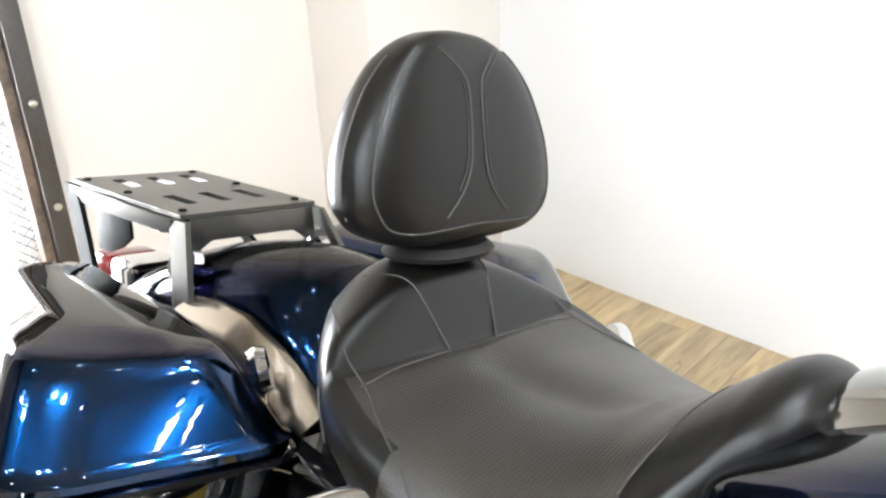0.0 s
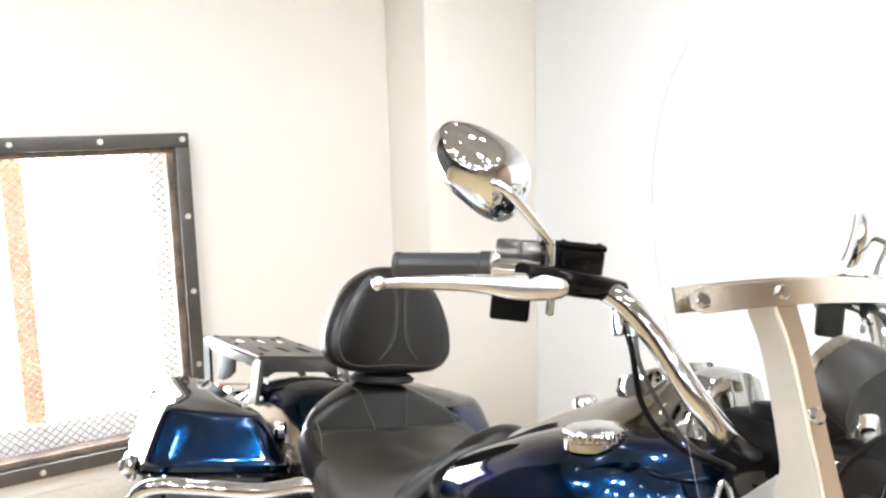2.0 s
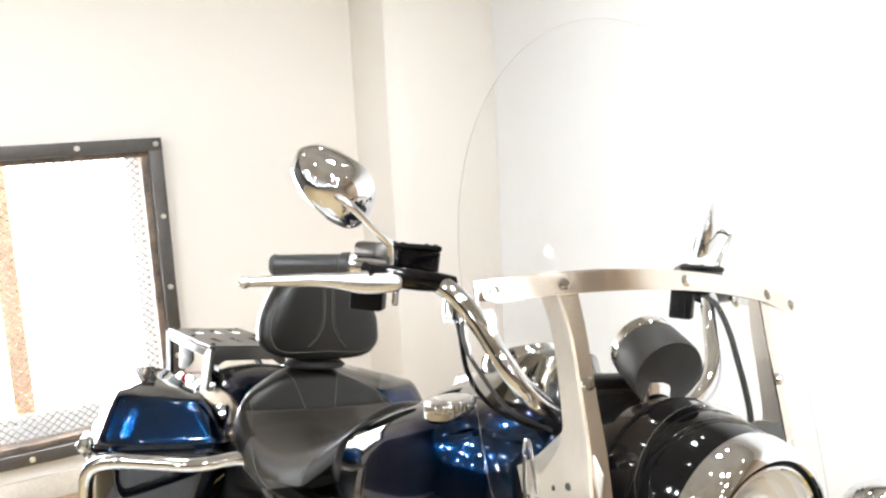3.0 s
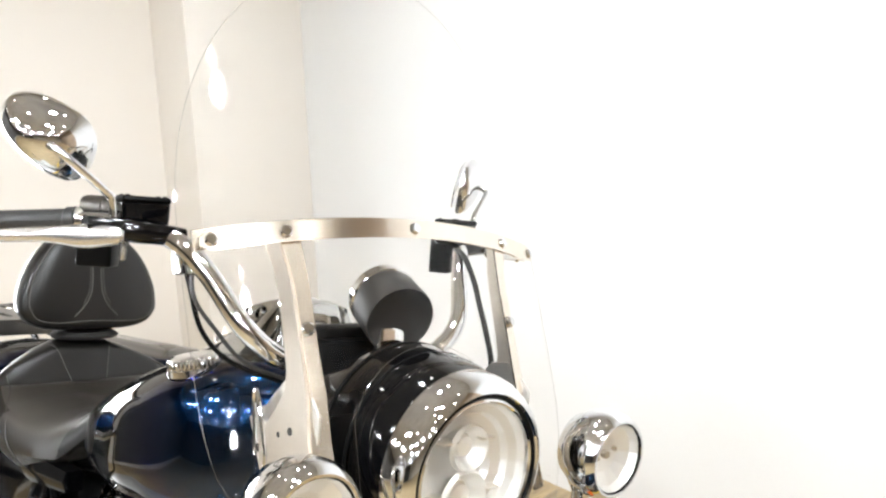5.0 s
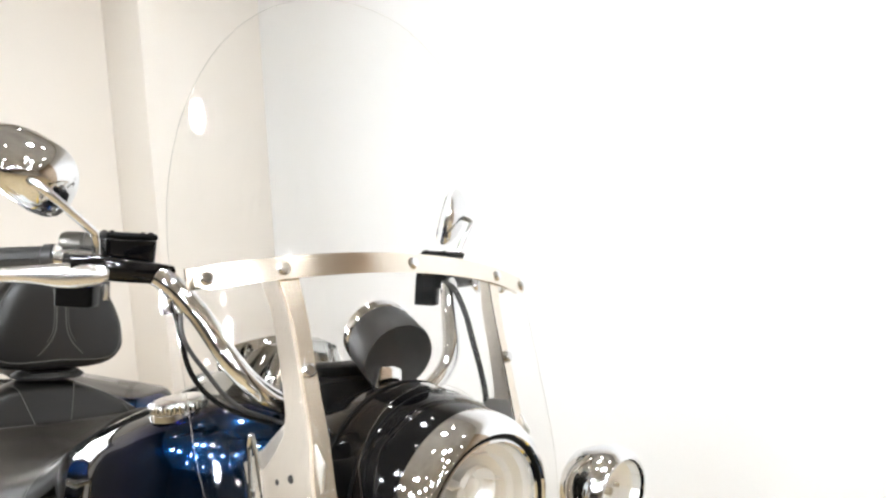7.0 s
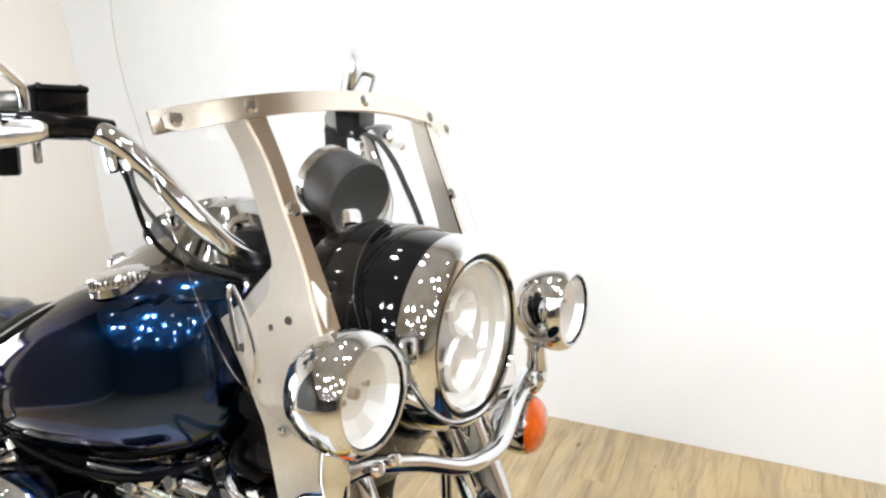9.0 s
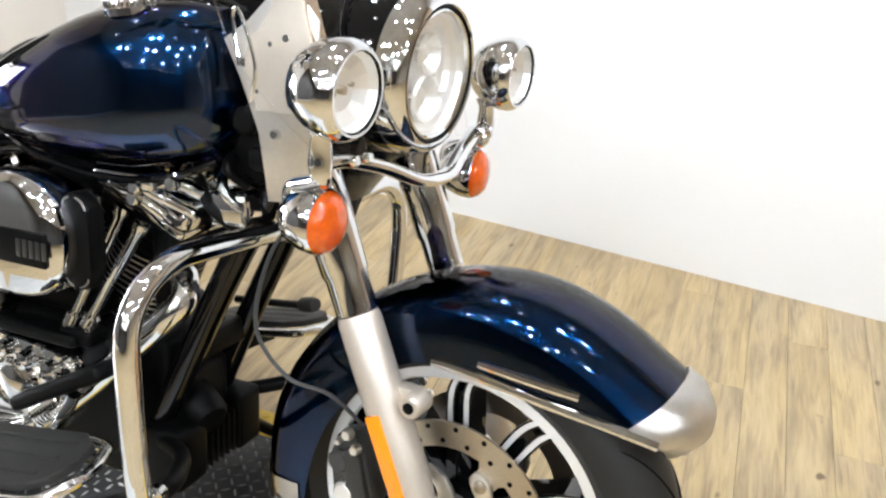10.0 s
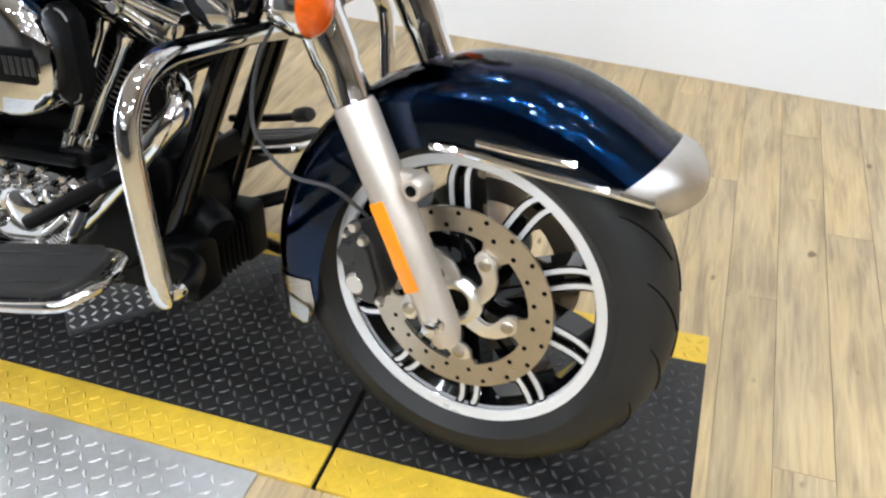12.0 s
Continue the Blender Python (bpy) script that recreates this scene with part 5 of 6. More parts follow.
# rider backrest
REST = [(1.0, 0.078, 0.022), (1.005, 0.106, 0.031), (1.019, 0.132, 0.037), (1.045, 0.147, 0.039), (1.082, 0.144, 0.04), (1.113, 0.134, 0.039), (1.145, 0.118, 0.037), (1.174, 0.096, 0.033), (1.195, 0.07, 0.026), (1.209, 0.038, 0.016), (1.213, 0.008, 0.004)]


def rest_x(z):
    return -1.246 - 0.10 * (z - 1.06)


def rest_front(y, z):
    w, t = pick(REST, z)
    return rest_x(z) + t * max(0.0, 1 - (abs(y) / w) ** 3.2) ** (1 / 3.2)


bm = bmesh.new()
rings = []
for k in range(45):
    z = REST[0][0] + (REST[-1][0] - REST[0][0]) * (0.5 - 0.5 * math.cos(math.pi * k / 44))
    w, t = pick(REST, z)
    ring = []
    for a in (2 * math.pi * i / 48 for i in range(48)):
        c, s = math.cos(a), math.sin(a)
        e = 2 / 3.2
        ring.append(Vector((rest_x(z) + t * (1.0 if c > 0 else 1.5) * math.copysign(abs(c) ** e, c), w * math.copysign(abs(s) ** e, s), z)))
    rings.append(ring)
skin(bm, rings)
rest = part("backrest", bm, VINYL, bike, "black vinyl rider backrest with stitched panels", TURN @ Matrix.Translation((0, 0.009, 0.003)), 60)


def rest_seam(points, r=0.0011):
    b2 = bmesh.new()
    sweep(b2, [(rest_front(y, z) + 0.0006, y, z) for y, z in points], r, 6, 3)
    part("stitching", b2, STITCH, rest)


for s in (-1, 1):
    rest_seam([(s * 0.042, 1.196), (s * 0.028, 1.184), (s * 0.014, 1.170), (s * 0.0095, 1.155), (s * 0.009, 1.13), (s * 0.0095, 1.10), (s * 0.013, 1.075), (s * 0.025, 1.052), (s * 0.046, 1.030)], 0.0013)
    rest_seam([(s * 0.046, 1.192), (s * 0.032, 1.181), (s * 0.019, 1.168), (s * 0.0145, 1.155), (s * 0.014, 1.13), (s * 0.0145, 1.10), (s * 0.018, 1.078), (s * 0.029, 1.056)], 0.0007)
edge = [(pick(REST, z)[0] * 0.91, z) for z in (1.195, 1.185, 1.165, 1.14, 1.10, 1.06)] + [(0.126, 1.036), (0.113, 1.0225), (0.085, 1.017), (0.045, 1.018)]
rest_seam([(-y, z) for y, z in edge] + [(0.0, 1.020)] + edge[::-1], 0.0013)
for s in (-1, 1):
    b2 = bmesh.new()
    sweep(b2, [(rest_x(z) - 0.004, s * (pick(REST, z)[0] + 0.0006), z) for z in (1.03, 1.06, 1.10, 1.14, 1.165, 1.185)], 0.001, 6, 3)
    part("stitching", b2, STITCH, rest)
bm = bmesh.new()
box(bm, (-1.268, -0.030, 0.965), (-1.246, 0.030, 1.03), 0.004)
box(bm, (-1.275, -0.052, 0.995), (-1.235, 0.052, 1.008), 0.004)
post = part("backrest_post", bm, BLACK, rest, "black backrest post")
bm = bmesh.new()
lathe(bm, [(0, 0), (0.065, 0), (0.070, 0.006), (0.060, 0.014), (0, 0.016)], Matrix.Translation((-1.258, 0, 0.978)) @ Matrix.Diagonal((0.7, 1.05, 1, 1)), 32)
part("boot", bm, RUBBER, rest)
bolt("bolt", (-1.244, -0.012, 1.001), (1, 0, 0), 0.0070, 0.006, CHROME, rest)

# rear fender
RF = [(-1.28, 0.80), (-1.33, 0.885), (-1.39, 0.925), (-1.46, 0.940), (-1.56, 0.936), (-1.68, 0.905), (-1.80, 0.850), (-1.92, 0.765), (-2.01, 0.665), (-2.06, 0.56)]
line = glide([(x, 0, z) for x, z in RF], 4)
bm = bmesh.new()
rings = []
cen = Vector((-1.64, 0, 0.47))
for i, p in enumerate(line):
    d = (p - cen).normalized()
    half = [(-0.114, -0.24), (-0.117, -0.12), (-0.115, -0.06), (-0.106, -0.034), (-0.084, -0.014), (-0.046, -0.004), (0, 0)]
    prof = half + [(-y, r) for y, r in reversed(half[:-1])]
    rings.append([p + d * r + Vector((0, y, 0)) for y, r in prof])
skin(bm, rings, closed=False, caps=False)
bmesh.ops.solidify(bm, geom=bm.faces, thickness=0.003)
rfen = part("rear_fender", bm, BLUE, bike, "deep blue rear fender", TURN)
for s in (-1, 1):
    bm = bmesh.new()                               # chrome strut cover along the fender
    rings = []
    for x, z, h in ((-1.29, 0.806, 0.008), (-1.32, 0.818, 0.016), (-1.37, 0.842, 0.020), (-1.44, 0.866, 0.019), (-1.50, 0.874, 0.013), (-1.55, 0.876, 0.006)):
        rings.append([Vector((x, s * y, z + dz)) for y, dz in ((0.145, -h), (0.150, -h), (0.146, -0.4 * h), (0.122, h), (0.112, h))])
    skin(bm, rings)
    # the beige that the chrome would mirror comes from the tan metal colour
    part("strut_cover", bm, SATIN_TAN, rfen, "chrome fender strut cover, reflected beige put into its colour")
    bm = bmesh.new()
    lathe(bm, [(0, 0), (0.020, 0), (0.022, 0.012), (0.016, 0.03), (0.026, 0.042), (0.022, 0.055), (0, 0.058)], aim((-1.605, s * 0.070, 0.890), (0.25, s * 0.85, 0.45)), 24)
    part("docking_post", bm, CHROME, rfen, "chrome docking bushing")
rear_wheel = wheel("rear_wheel", Vector((-1.63, 0, 0.435)), TURN, 0.322, 0.085, 0.205, "rear cast wheel with a wide tyre")

# luggage rack
rz = 0.972
xsb = [-1.935, -1.895, -1.825, -1.735, -1.665, -1.600]
ysb = [-0.112, -0.067, -0.049, -0.012, 0.006, 0.043, 0.061, 0.100]
bm = bmesh.new()
for i in range(5):
    for j in range(7):
        if i in (1, 3) and j in (1, 3, 5):
            continue
        bmesh.ops.create_cube(bm, size=1.0, matrix=Matrix.Translation(((xsb[i] + xsb[i + 1]) / 2, (ysb[j] + ysb[j + 1]) / 2, rz)) @ Matrix.Diagonal((xsb[i + 1] - xsb[i], ysb[j + 1] - ysb[j], 0.006, 1)))
bmesh.ops.remove_doubles(bm, verts=bm.verts, dist=1e-5)
rack = part("luggage_rack", bm, RACK, bike, "slotted pewter grey metal luggage rack with slanted legs", TURN)
bm = bmesh.new()
plate(bm, [(-0.100, 0.0), (-0.112, -0.045), (-0.090, -0.045), (-0.070, -0.030), (0.060, -0.030), (0.080, -0.045), (0.100, -0.045), (0.090, 0.0)], 0.004, Matrix.Translation((-1.597, 0, rz - 0.003)) @ Matrix(((0, 0, 1, 0), (1, 0, 0, 0), (0, 1, 0, 0), (0, 0, 0, 1))), 0.001)
part("front_flange", bm, RACK, rack)
for s, yb in ((-1, -0.112), (1, 0.100)):
    for x0, x1, y1, z1 in ((-1.602, -1.552, s * 0.136, 0.862), (-1.930, -1.800, s * 0.142, 0.850)):
        bm = bmesh.new()
        p, q = Vector((x0, yb, rz - 0.004)), Vector((x1, y1, z1))
        rings = [[c + Vector((dx, dy, 0)) for dx, dy in ((-0.020, -0.004), (0.020, -0.004), (0.020, 0.004), (-0.020, 0.004))] for c in (p, p.lerp(q, 0.5), q)]
        skin(bm, rings)
        part("leg", bm, RACK if x0 > -1.7 else BLACK, rack)
    bm = bmesh.new()
    sweep(bm, [(-1.560, s * 0.132, 0.858), (-1.66, s * 0.136, 0.848), (-1.800, s * 0.140, 0.846)], 0.007, 8)
    part("foot_bar", bm, BLACK, rack)
    bm = bmesh.new()
    o = [(-1.925, -0.004), (-1.612, -0.004), (-1.616, -0.022), (-1.64, -0.026), (-1.89, -0.026), (-1.92, -0.022)]
    plate(bm, [(x, rz + z) for x, z in o], 0.005, Matrix.Translation((0, yb + s * 0.004, 0)) @ pose(0, 0, 0, 90), 0.001)
    part("side_flange", bm, RACK, rack)
for bx in (-1.915, -1.78, -1.625):
    for by in (-0.095, 0.083):
        bolt("bolt", (bx, by, rz + 0.003), (0, 0, 1), 0.006, 0.003, BLACK, rack)

bm = bmesh.new()
box(bm, (-1.90, -0.10, rz - 0.022), (-1.63, 0.09, rz - 0.016), 0.002)
part("under_plate", bm, BLACK, rack, "black plate under the rack")
bm = bmesh.new()
plate(bm, [(-1.915, 0.962), (-1.80, 0.962), (-1.79, 0.905), (-1.82, 0.885), (-1.86, 0.870), (-1.90, 0.868)], 0.005, Matrix.Translation((0, -0.085, 0)) @ pose(0, 0, 0, 90), 0.001)
part("rear_gusset", bm, BLACK, rack)

# tail lamp under the rack
bm = bmesh.new()
box(bm, (-2.03, -0.055, 0.775), (-1.955, 0.055, 0.835), 0.020, None, 4)
tl = part("tail_lamp", bm, RED, bike, "red tail lamp", TURN)
bm = bmesh.new()
box(bm, (-1.957, -0.05, 0.77), (-1.87, 0.05, 0.84), 0.015, None, 3)
part("lamp_base", bm, CHROME, tl)

# hard saddlebags with their guards
def bag_ring(x0, x1, y0, y1, z, r, s, slant=0.0):
    out = []
    cx, cy, w, h = (x0 + x1) / 2, (y0 + y1) / 2, (x1 - x0) / 2, (y1 - y0) / 2
    rr = min(r, w * 0.98, h * 0.98)
    rf, ro = min(0.052, rr), min(0.074, w * 0.98, h * 0.9)      # the inner front corner is tight, the outer one full
    path = []
    for ox, oy, q, a0 in ((w - ro, h - ro, ro, 0), (rr - w, h - rr, rr, 90), (rr - w, rr - h, rr, 180), (w - rf, rf - h, rf, 270)):
        path += [(ox + q * math.cos(radians(a0 + 9 * k)), oy + q * math.sin(radians(a0 + 9 * k))) for k in range(11)]
    for px, py in path:
        x, y = cx + px, cy + py
        k = max(0.0, px / w)
        x -= slant * k * max(0, (y - y0)) / max(1e-6, (y1 - y0))
        f = min(1.0, max(0.0, (-1.36 - x) / 0.56))
        y = y0 + (y - y0) * (1 - 0.34 * f ** 1.3) + 0.10 * min(0.0, x + 1.32)      # narrower and closer in towards the tail
        rise = max(0.0, z - 0.83) / 0.085
        out.append(Vector((x, s * y, z + (0.105 - 0.095 * rise) * (x + 1.27) + rise * (0.016 * (1 - ((x + 1.53) / 0.30) ** 2) - 0.008))))
    return out


def saddlebag(s):
    bm = bmesh.new()
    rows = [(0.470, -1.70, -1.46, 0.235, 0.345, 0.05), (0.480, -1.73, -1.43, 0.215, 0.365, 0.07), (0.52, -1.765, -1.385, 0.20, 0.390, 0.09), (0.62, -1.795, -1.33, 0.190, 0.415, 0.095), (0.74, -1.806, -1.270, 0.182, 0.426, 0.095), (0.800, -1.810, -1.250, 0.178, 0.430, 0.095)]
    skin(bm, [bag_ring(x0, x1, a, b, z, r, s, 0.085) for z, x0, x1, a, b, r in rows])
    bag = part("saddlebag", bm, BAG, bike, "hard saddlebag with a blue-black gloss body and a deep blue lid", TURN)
    bm = bmesh.new()
    rows = [(0.806, -1.815, -1.242, 0.172, 0.436, 0.098), (0.820, -1.817, -1.240, 0.171, 0.437, 0.098)]
    for k in range(13):                            # domed: steep walls that turn over into a nearly flat top
        t = math.sin(math.pi / 2 * k / 12)
        ins = 0.034 * (1 - max(0.0, 1 - t ** 6) ** (1 / 6)) + 0.044 * t
        rows.append((0.824 + 0.084 * t, -1.812 + ins, -1.246 - ins * 0.85, 0.176 + ins * 0.9, 0.431 - ins * 0.8, 0.096 - 0.25 * ins))
    rows.append((0.9125, -1.712, -1.335, 0.262, 0.350, 0.05))
    rows.append((0.9145, -1.68, -1.38, 0.283, 0.322, 0.02))
    skin(bm, [bag_ring(x0, x1, a, b, z, r, s, 0.085) for z, x0, x1, a, b, r in rows])
    lid = part("lid", bm, BLUE, bag, "deep blue domed lid")
    bm = bmesh.new()
    ring = bag_ring(-1.817, -1.238, 0.170, 0.438, 0.803, 0.098, s, 0.085)
    ring.append(ring[0])
    sweep(bm, ring, 0.0045, 6, 1)
    part("seal_strip", bm, GLOSS, bag)
    bm = bmesh.new()
    lathe(bm, [(0, 0), (0.023, 0), (0.027, 0.008), (0.023, 0.018), (0, 0.021)], aim((-1.345, s * 0.172, 0.858), (0.55, -s * 0.8, 0.25)), 24)
    box(bm, (-1.362, s * 0.168 - 0.005, 0.800), (-1.328, s * 0.168 + 0.005, 0.880), 0.005)
    part("latch", bm, CHROME, bag, "chrome lid latch")
    bm = bmesh.new()
    plate(bm, rounded(0.030, 0.024, 0.012, 4), 0.012, aim((-1.43, s * 0.430, 0.790), (0, s, 0.1)), 0.003)
    lathe(bm, [(0, 0), (0.015, 0), (0.017, 0.006), (0.013, 0.015), (0, 0.018)], aim((-1.425, s * 0.434, 0.792), (0.1, s, 0.25)), 20)
    part("side_latch", bm, CHROME, bag, "chrome side latch")
    bm = bmesh.new()
    sweep(bm, [(-1.085, s * 0.185, 0.826), (-1.125, s * 0.215, 0.823), (-1.165, s * 0.285, 0.806), (-1.225, s * 0.365, 0.803), (-1.275, s * 0.430, 0.796), (-1.312, s * 0.452, 0.765), (-1.325, s * 0.450, 0.70), (-1.335, s * 0.440, 0.63), (-1.318, s * 0.418, 0.592), (-1.25, s * 0.34, 0.598), (-1.18, s * 0.26, 0.612), (-1.12, s * 0.19, 0.622)], 0.0145, 14, 7)
    part("saddlebag_guard", bm, CHROME, bike, "chrome tubular saddlebag guard", TURN)
    return bag


for s in (-1, 1):
    saddlebag(s)
    bm = bmesh.new()                               # added dark plate between the wheel and the bag; it hides the spokes
    plate(bm, [(-1.24, 0.40), (-1.24, 0.72), (-1.36, 0.80), (-1.60, 0.82), (-1.80, 0.76), (-1.82, 0.62), (-1.66, 0.52), (-1.62, 0.40)], 0.006, Matrix.Translation((0, s * 0.122, 0)) @ pose(0, 0, 0, 90), 0.001)
    part("inner_dark_plate", bm, BLACK, bike, "added black plate that hides the wheel", TURN)


# ---- engine and frame ----
def limb(name, pts, r, material, label="", parent=None, segs=12):
    b2 = bmesh.new()
    sweep(b2, pts, r, segs)
    return part(name, b2, material, parent or bike, label, None if parent else TURN)


for s in (-1, 1):
    limb("frame_downtube", [(-0.335, s * 0.045, 0.81), (-0.395, s * 0.068, 0.69), (-0.455, s * 0.072, 0.570), (-0.500, s * 0.075, 0.475), (-0.545, s * 0.08, 0.38), (-0.60, s * 0.09, 0.295), (-0.70, s * 0.11, 0.262), (-0.95, s * 0.13, 0.275), (-1.25, s * 0.13, 0.32)], 0.0235, GLOSS, "gloss black frame tube")
    limb("frame_rail", [(-0.33, s * 0.03, 0.88), (-0.60, s * 0.05, 0.83), (-0.90, s * 0.09, 0.80), (-1.15, s * 0.12, 0.76), (-1.35, s * 0.12, 0.74), (-1.50, s * 0.12, 0.66)], 0.018, GLOSS, "gloss black frame tube")
    limb("seat_post_tube", [(-1.12, s * 0.125, 0.77), (-1.17, s * 0.13, 0.60), (-1.22, s * 0.13, 0.33)], 0.016, GLOSS, "gloss black frame tube")
limb("neck_brace", [(-0.30, 0, 0.86), (-0.42, 0, 0.76), (-0.47, 0, 0.72)], 0.03, BLACK, "black steering neck brace")
limb("steering_neck", [(-0.27, 0, 0.79), (-0.345, 0, 0.97)], 0.035, BLACK, "black steering neck")

# crankcase
bm = bmesh.new()
rings = []
for y in (-0.14, -0.125, 0.125, 0.14):
    k = 0.93 if abs(y) > 0.13 else 1.0
    rings.append([Vector((-0.745 + k * 0.185 * math.copysign(abs(math.cos(a)) ** 0.8, math.cos(a)), y, 0.40 + k * 0.135 * math.copysign(abs(math.sin(a)) ** 0.8, math.sin(a)))) for a in (2 * math.pi * i / 40 for i in range(40))])
skin(bm, rings)
box(bm, (-1.12, -0.13, 0.30), (-0.88, 0.13, 0.56), 0.03)
engine = part("engine", bm, BLACK, bike, "black and chrome air-cooled V-twin engine", TURN)


def cylinder(base, way, name):
    m = aim(base, way)
    bm = bmesh.new()
    prof = [(0, -0.02), (0.062, -0.02)]
    for k in range(13):
        h = k * 0.0115
        prof += [(0.060, h), (0.0825, h + 0.001), (0.0825, h + 0.0045), (0.060, h + 0.0055)]
    prof += [(0.060, 0.155), (0, 0.155)]
    lathe(bm, prof, m, 40)
    inv = m.inverted()
    for f in bm.faces:
        if all((inv @ v.co).xy.length > 0.082 for v in f.verts):
            f.material_index = 1
    c = part(name, bm, (BLACK, FIN), engine, "black finned cylinder")
    bm = bmesh.new()
    rings = []
    for k in range(5):
        h = 0.153 + 0.0125 * k
        rings += [[m @ Vector((px * q, py * q, hh)) for px, py in rounded(0.086, 0.090, 0.014, 4)] for hh, q in ((h, 0.84), (h + 0.004, 0.84), (h + 0.0045, 1.0), (h + 0.010, 1.0), (h + 0.0105, 0.84))]
    skin(bm, rings)
    part("cylinder_head", bm, BLACK, engine, "black finned cylinder head")
    bm = bmesh.new()
    box(bm, (-0.088, -0.088, 0.2155), (0.088, 0.088, 0.236), 0.007, m, 3)
    rings = []
    for h, k in ((0.2365, 1.0), (0.256, 0.98), (0.270, 0.86), (0.276, 0.6)):
        rings.append([m @ Vector((px, py, h)) for px, py in rounded(0.086 * k, 0.086 * k, 0.02 * k, 5)])
    skin(bm, rings)
    rk = part("rocker_cover", bm, CHROME, engine, "polished chrome rocker cover")
    for bx, by in ((0.074, 0.074), (-0.074, 0.074), (0.074, -0.074), (-0.074, -0.074), (0.0, 0.078), (0.0, -0.078), (0.078, 0)):
        bolt("bolt", m @ Vector((bx, by, 0.243)), way, 0.0085, 0.016, CHROME, engine)
    return c


WF, WR = Vector((0.40, 0, 0.917)).normalized(), Vector((-0.40, 0, 0.917)).normalized()
cylinder(Vector((-0.668, 0.0, 0.520)), WF, "front_cylinder")
cylinder(Vector((-0.835, 0.0, 0.520)), WR, "rear_cylinder")
for a, b in (((-0.640, -0.155, 0.535), (-0.548, -0.118, 0.715)), ((-0.672, -0.158, 0.535), (-0.590, -0.112, 0.735)), ((-0.840, -0.158, 0.535), (-0.905, -0.112, 0.73)), ((-0.875, -0.155, 0.535), (-0.955, -0.118, 0.71))):
    b2 = bmesh.new()
    d = Vector(b) - Vector(a)
    lathe(b2, [(0, 0), (0.014, 0), (0.014, 0.018), (0.0085, 0.024), (0.0078, d.length * 0.52), (0.0100, d.length * 0.54), (0.0100, d.length - 0.02), (0.014, d.length - 0.012), (0.014, d.length), (0, d.length)], aim(a, d), 16)
    part("pushrod_tube", b2, CHROME, engine, "chrome pushrod tube")
for tx in (-0.656, -0.858):
    b2 = bmesh.new()
    box(b2, (tx - 0.034, -0.172, 0.500), (tx + 0.034, -0.128, 0.530), 0.008, None, 3)
    part("tappet_block", b2, BLACK, engine)
    for k in (-1, 1):
        bolt("bolt", (tx + k * 0.024, -0.162, 0.528), (0, 0, 1), 0.006, 0.010, CHROME, engine)

# cam cover with the round timer cover
bm = bmesh.new()
out = [(-0.895, 0.43), (-0.87, 0.345), (-0.80, 0.318), (-0.71, 0.325), (-0.660, 0.375), (-0.645, 0.44), (-0.665, 0.485), (-0.715, 0.495), (-0.80, 0.500), (-0.87, 0.48)]
rings = []
for y, k in ((-0.135, 1.0), (-0.172, 0.99), (-0.186, 0.92), (-0.190, 0.80)):
    rings.append([Vector((-0.765 + (x + 0.765) * k, y, 0.43 + (z - 0.43) * k)) for x, z in [(q.x, q.z) for q in glide([(x, 0, z) for x, z in out + out[:1]], 4)[:-1]]])
skin(bm, rings)
cam_cover = part("cam_cover", bm, CHROME, engine, "chrome cam cover")
for k in range(10):
    x, z = out[k]
    bolt("bolt", (-0.765 + (x + 0.765) * 0.93, -0.180, 0.43 + (z - 0.43) * 0.93), (0, -1, 0), 0.0085, 0.014, CHROME, engine)
for cx, cz, cr, ch in ((-0.690, 0.455, 0.020, 0.018), (-0.735, 0.470, 0.016, 0.026), (-0.835, 0.455, 0.024, 0.016), (-0.680, 0.395, 0.018, 0.022), (-0.725, 0.360, 0.015, 0.030), (-0.845, 0.385, 0.018, 0.020), (-0.785, 0.480, 0.014, 0.022)):
    bm = bmesh.new()
    lathe(bm, [(0, 0), (cr * 1.25, 0), (cr, ch * 0.5), (cr * 0.92, ch), (cr * 0.45, ch + 0.003), (cr * 0.40, ch - 0.004), (0, ch - 0.004)], aim((cx, -0.186, cz), (0, -1, 0)), 24)
    part("boss", bm, CHROME, engine)
bm = bmesh.new()
box(bm, (-0.70, -0.192, 0.372), (-0.655, -0.150, 0.468), 0.012, None, 3)
box(bm, (-0.90, -0.186, 0.50), (-0.645, -0.150, 0.522), 0.008, None, 3)
part("lifter_cover", bm, BLACK, engine)
bm = bmesh.new()
lathe(bm, [(0, -0.01), (0.046, -0.01), (0.046, 0.008), (0.040, 0.013), (0.034, 0.010), (0.030, 0.013), (0, 0.016)], aim((-0.775, -0.190, 0.415), (0, -1, 0)), 36)
part("timer_cover", bm, CHROME, engine, "round chrome timer cover")
bm = bmesh.new()
lathe(bm, [(0, 0), (0.036, 0.0), (0.038, 0.015), (0.038, 0.075), (0.030, 0.088), (0, 0.09)], aim((-0.555, -0.02, 0.385), (0.75, -0.25, -0.35)), 28)
part("oil_filter", bm, BLACK, engine, "black oil filter")

bm = bmesh.new()
box(bm, (-0.600, -0.085, 0.395), (-0.535, 0.085, 0.500), 0.015, None, 3)
box(bm, (-0.720, -0.125, 0.245), (-0.560, 0.125, 0.310), 0.015, None, 3)
part("engine_mount", bm, BLACK, engine, "black front engine mount")
bm = bmesh.new()
box(bm, (-0.560, -0.090, 0.56), (-0.515, -0.020, 0.70), 0.010, None, 3)
box(bm, (-0.502, -0.072, 0.468), (-0.482, 0.072, 0.514), 0.006, None, 2)
part("regulator_bracket", bm, BLACK, engine)

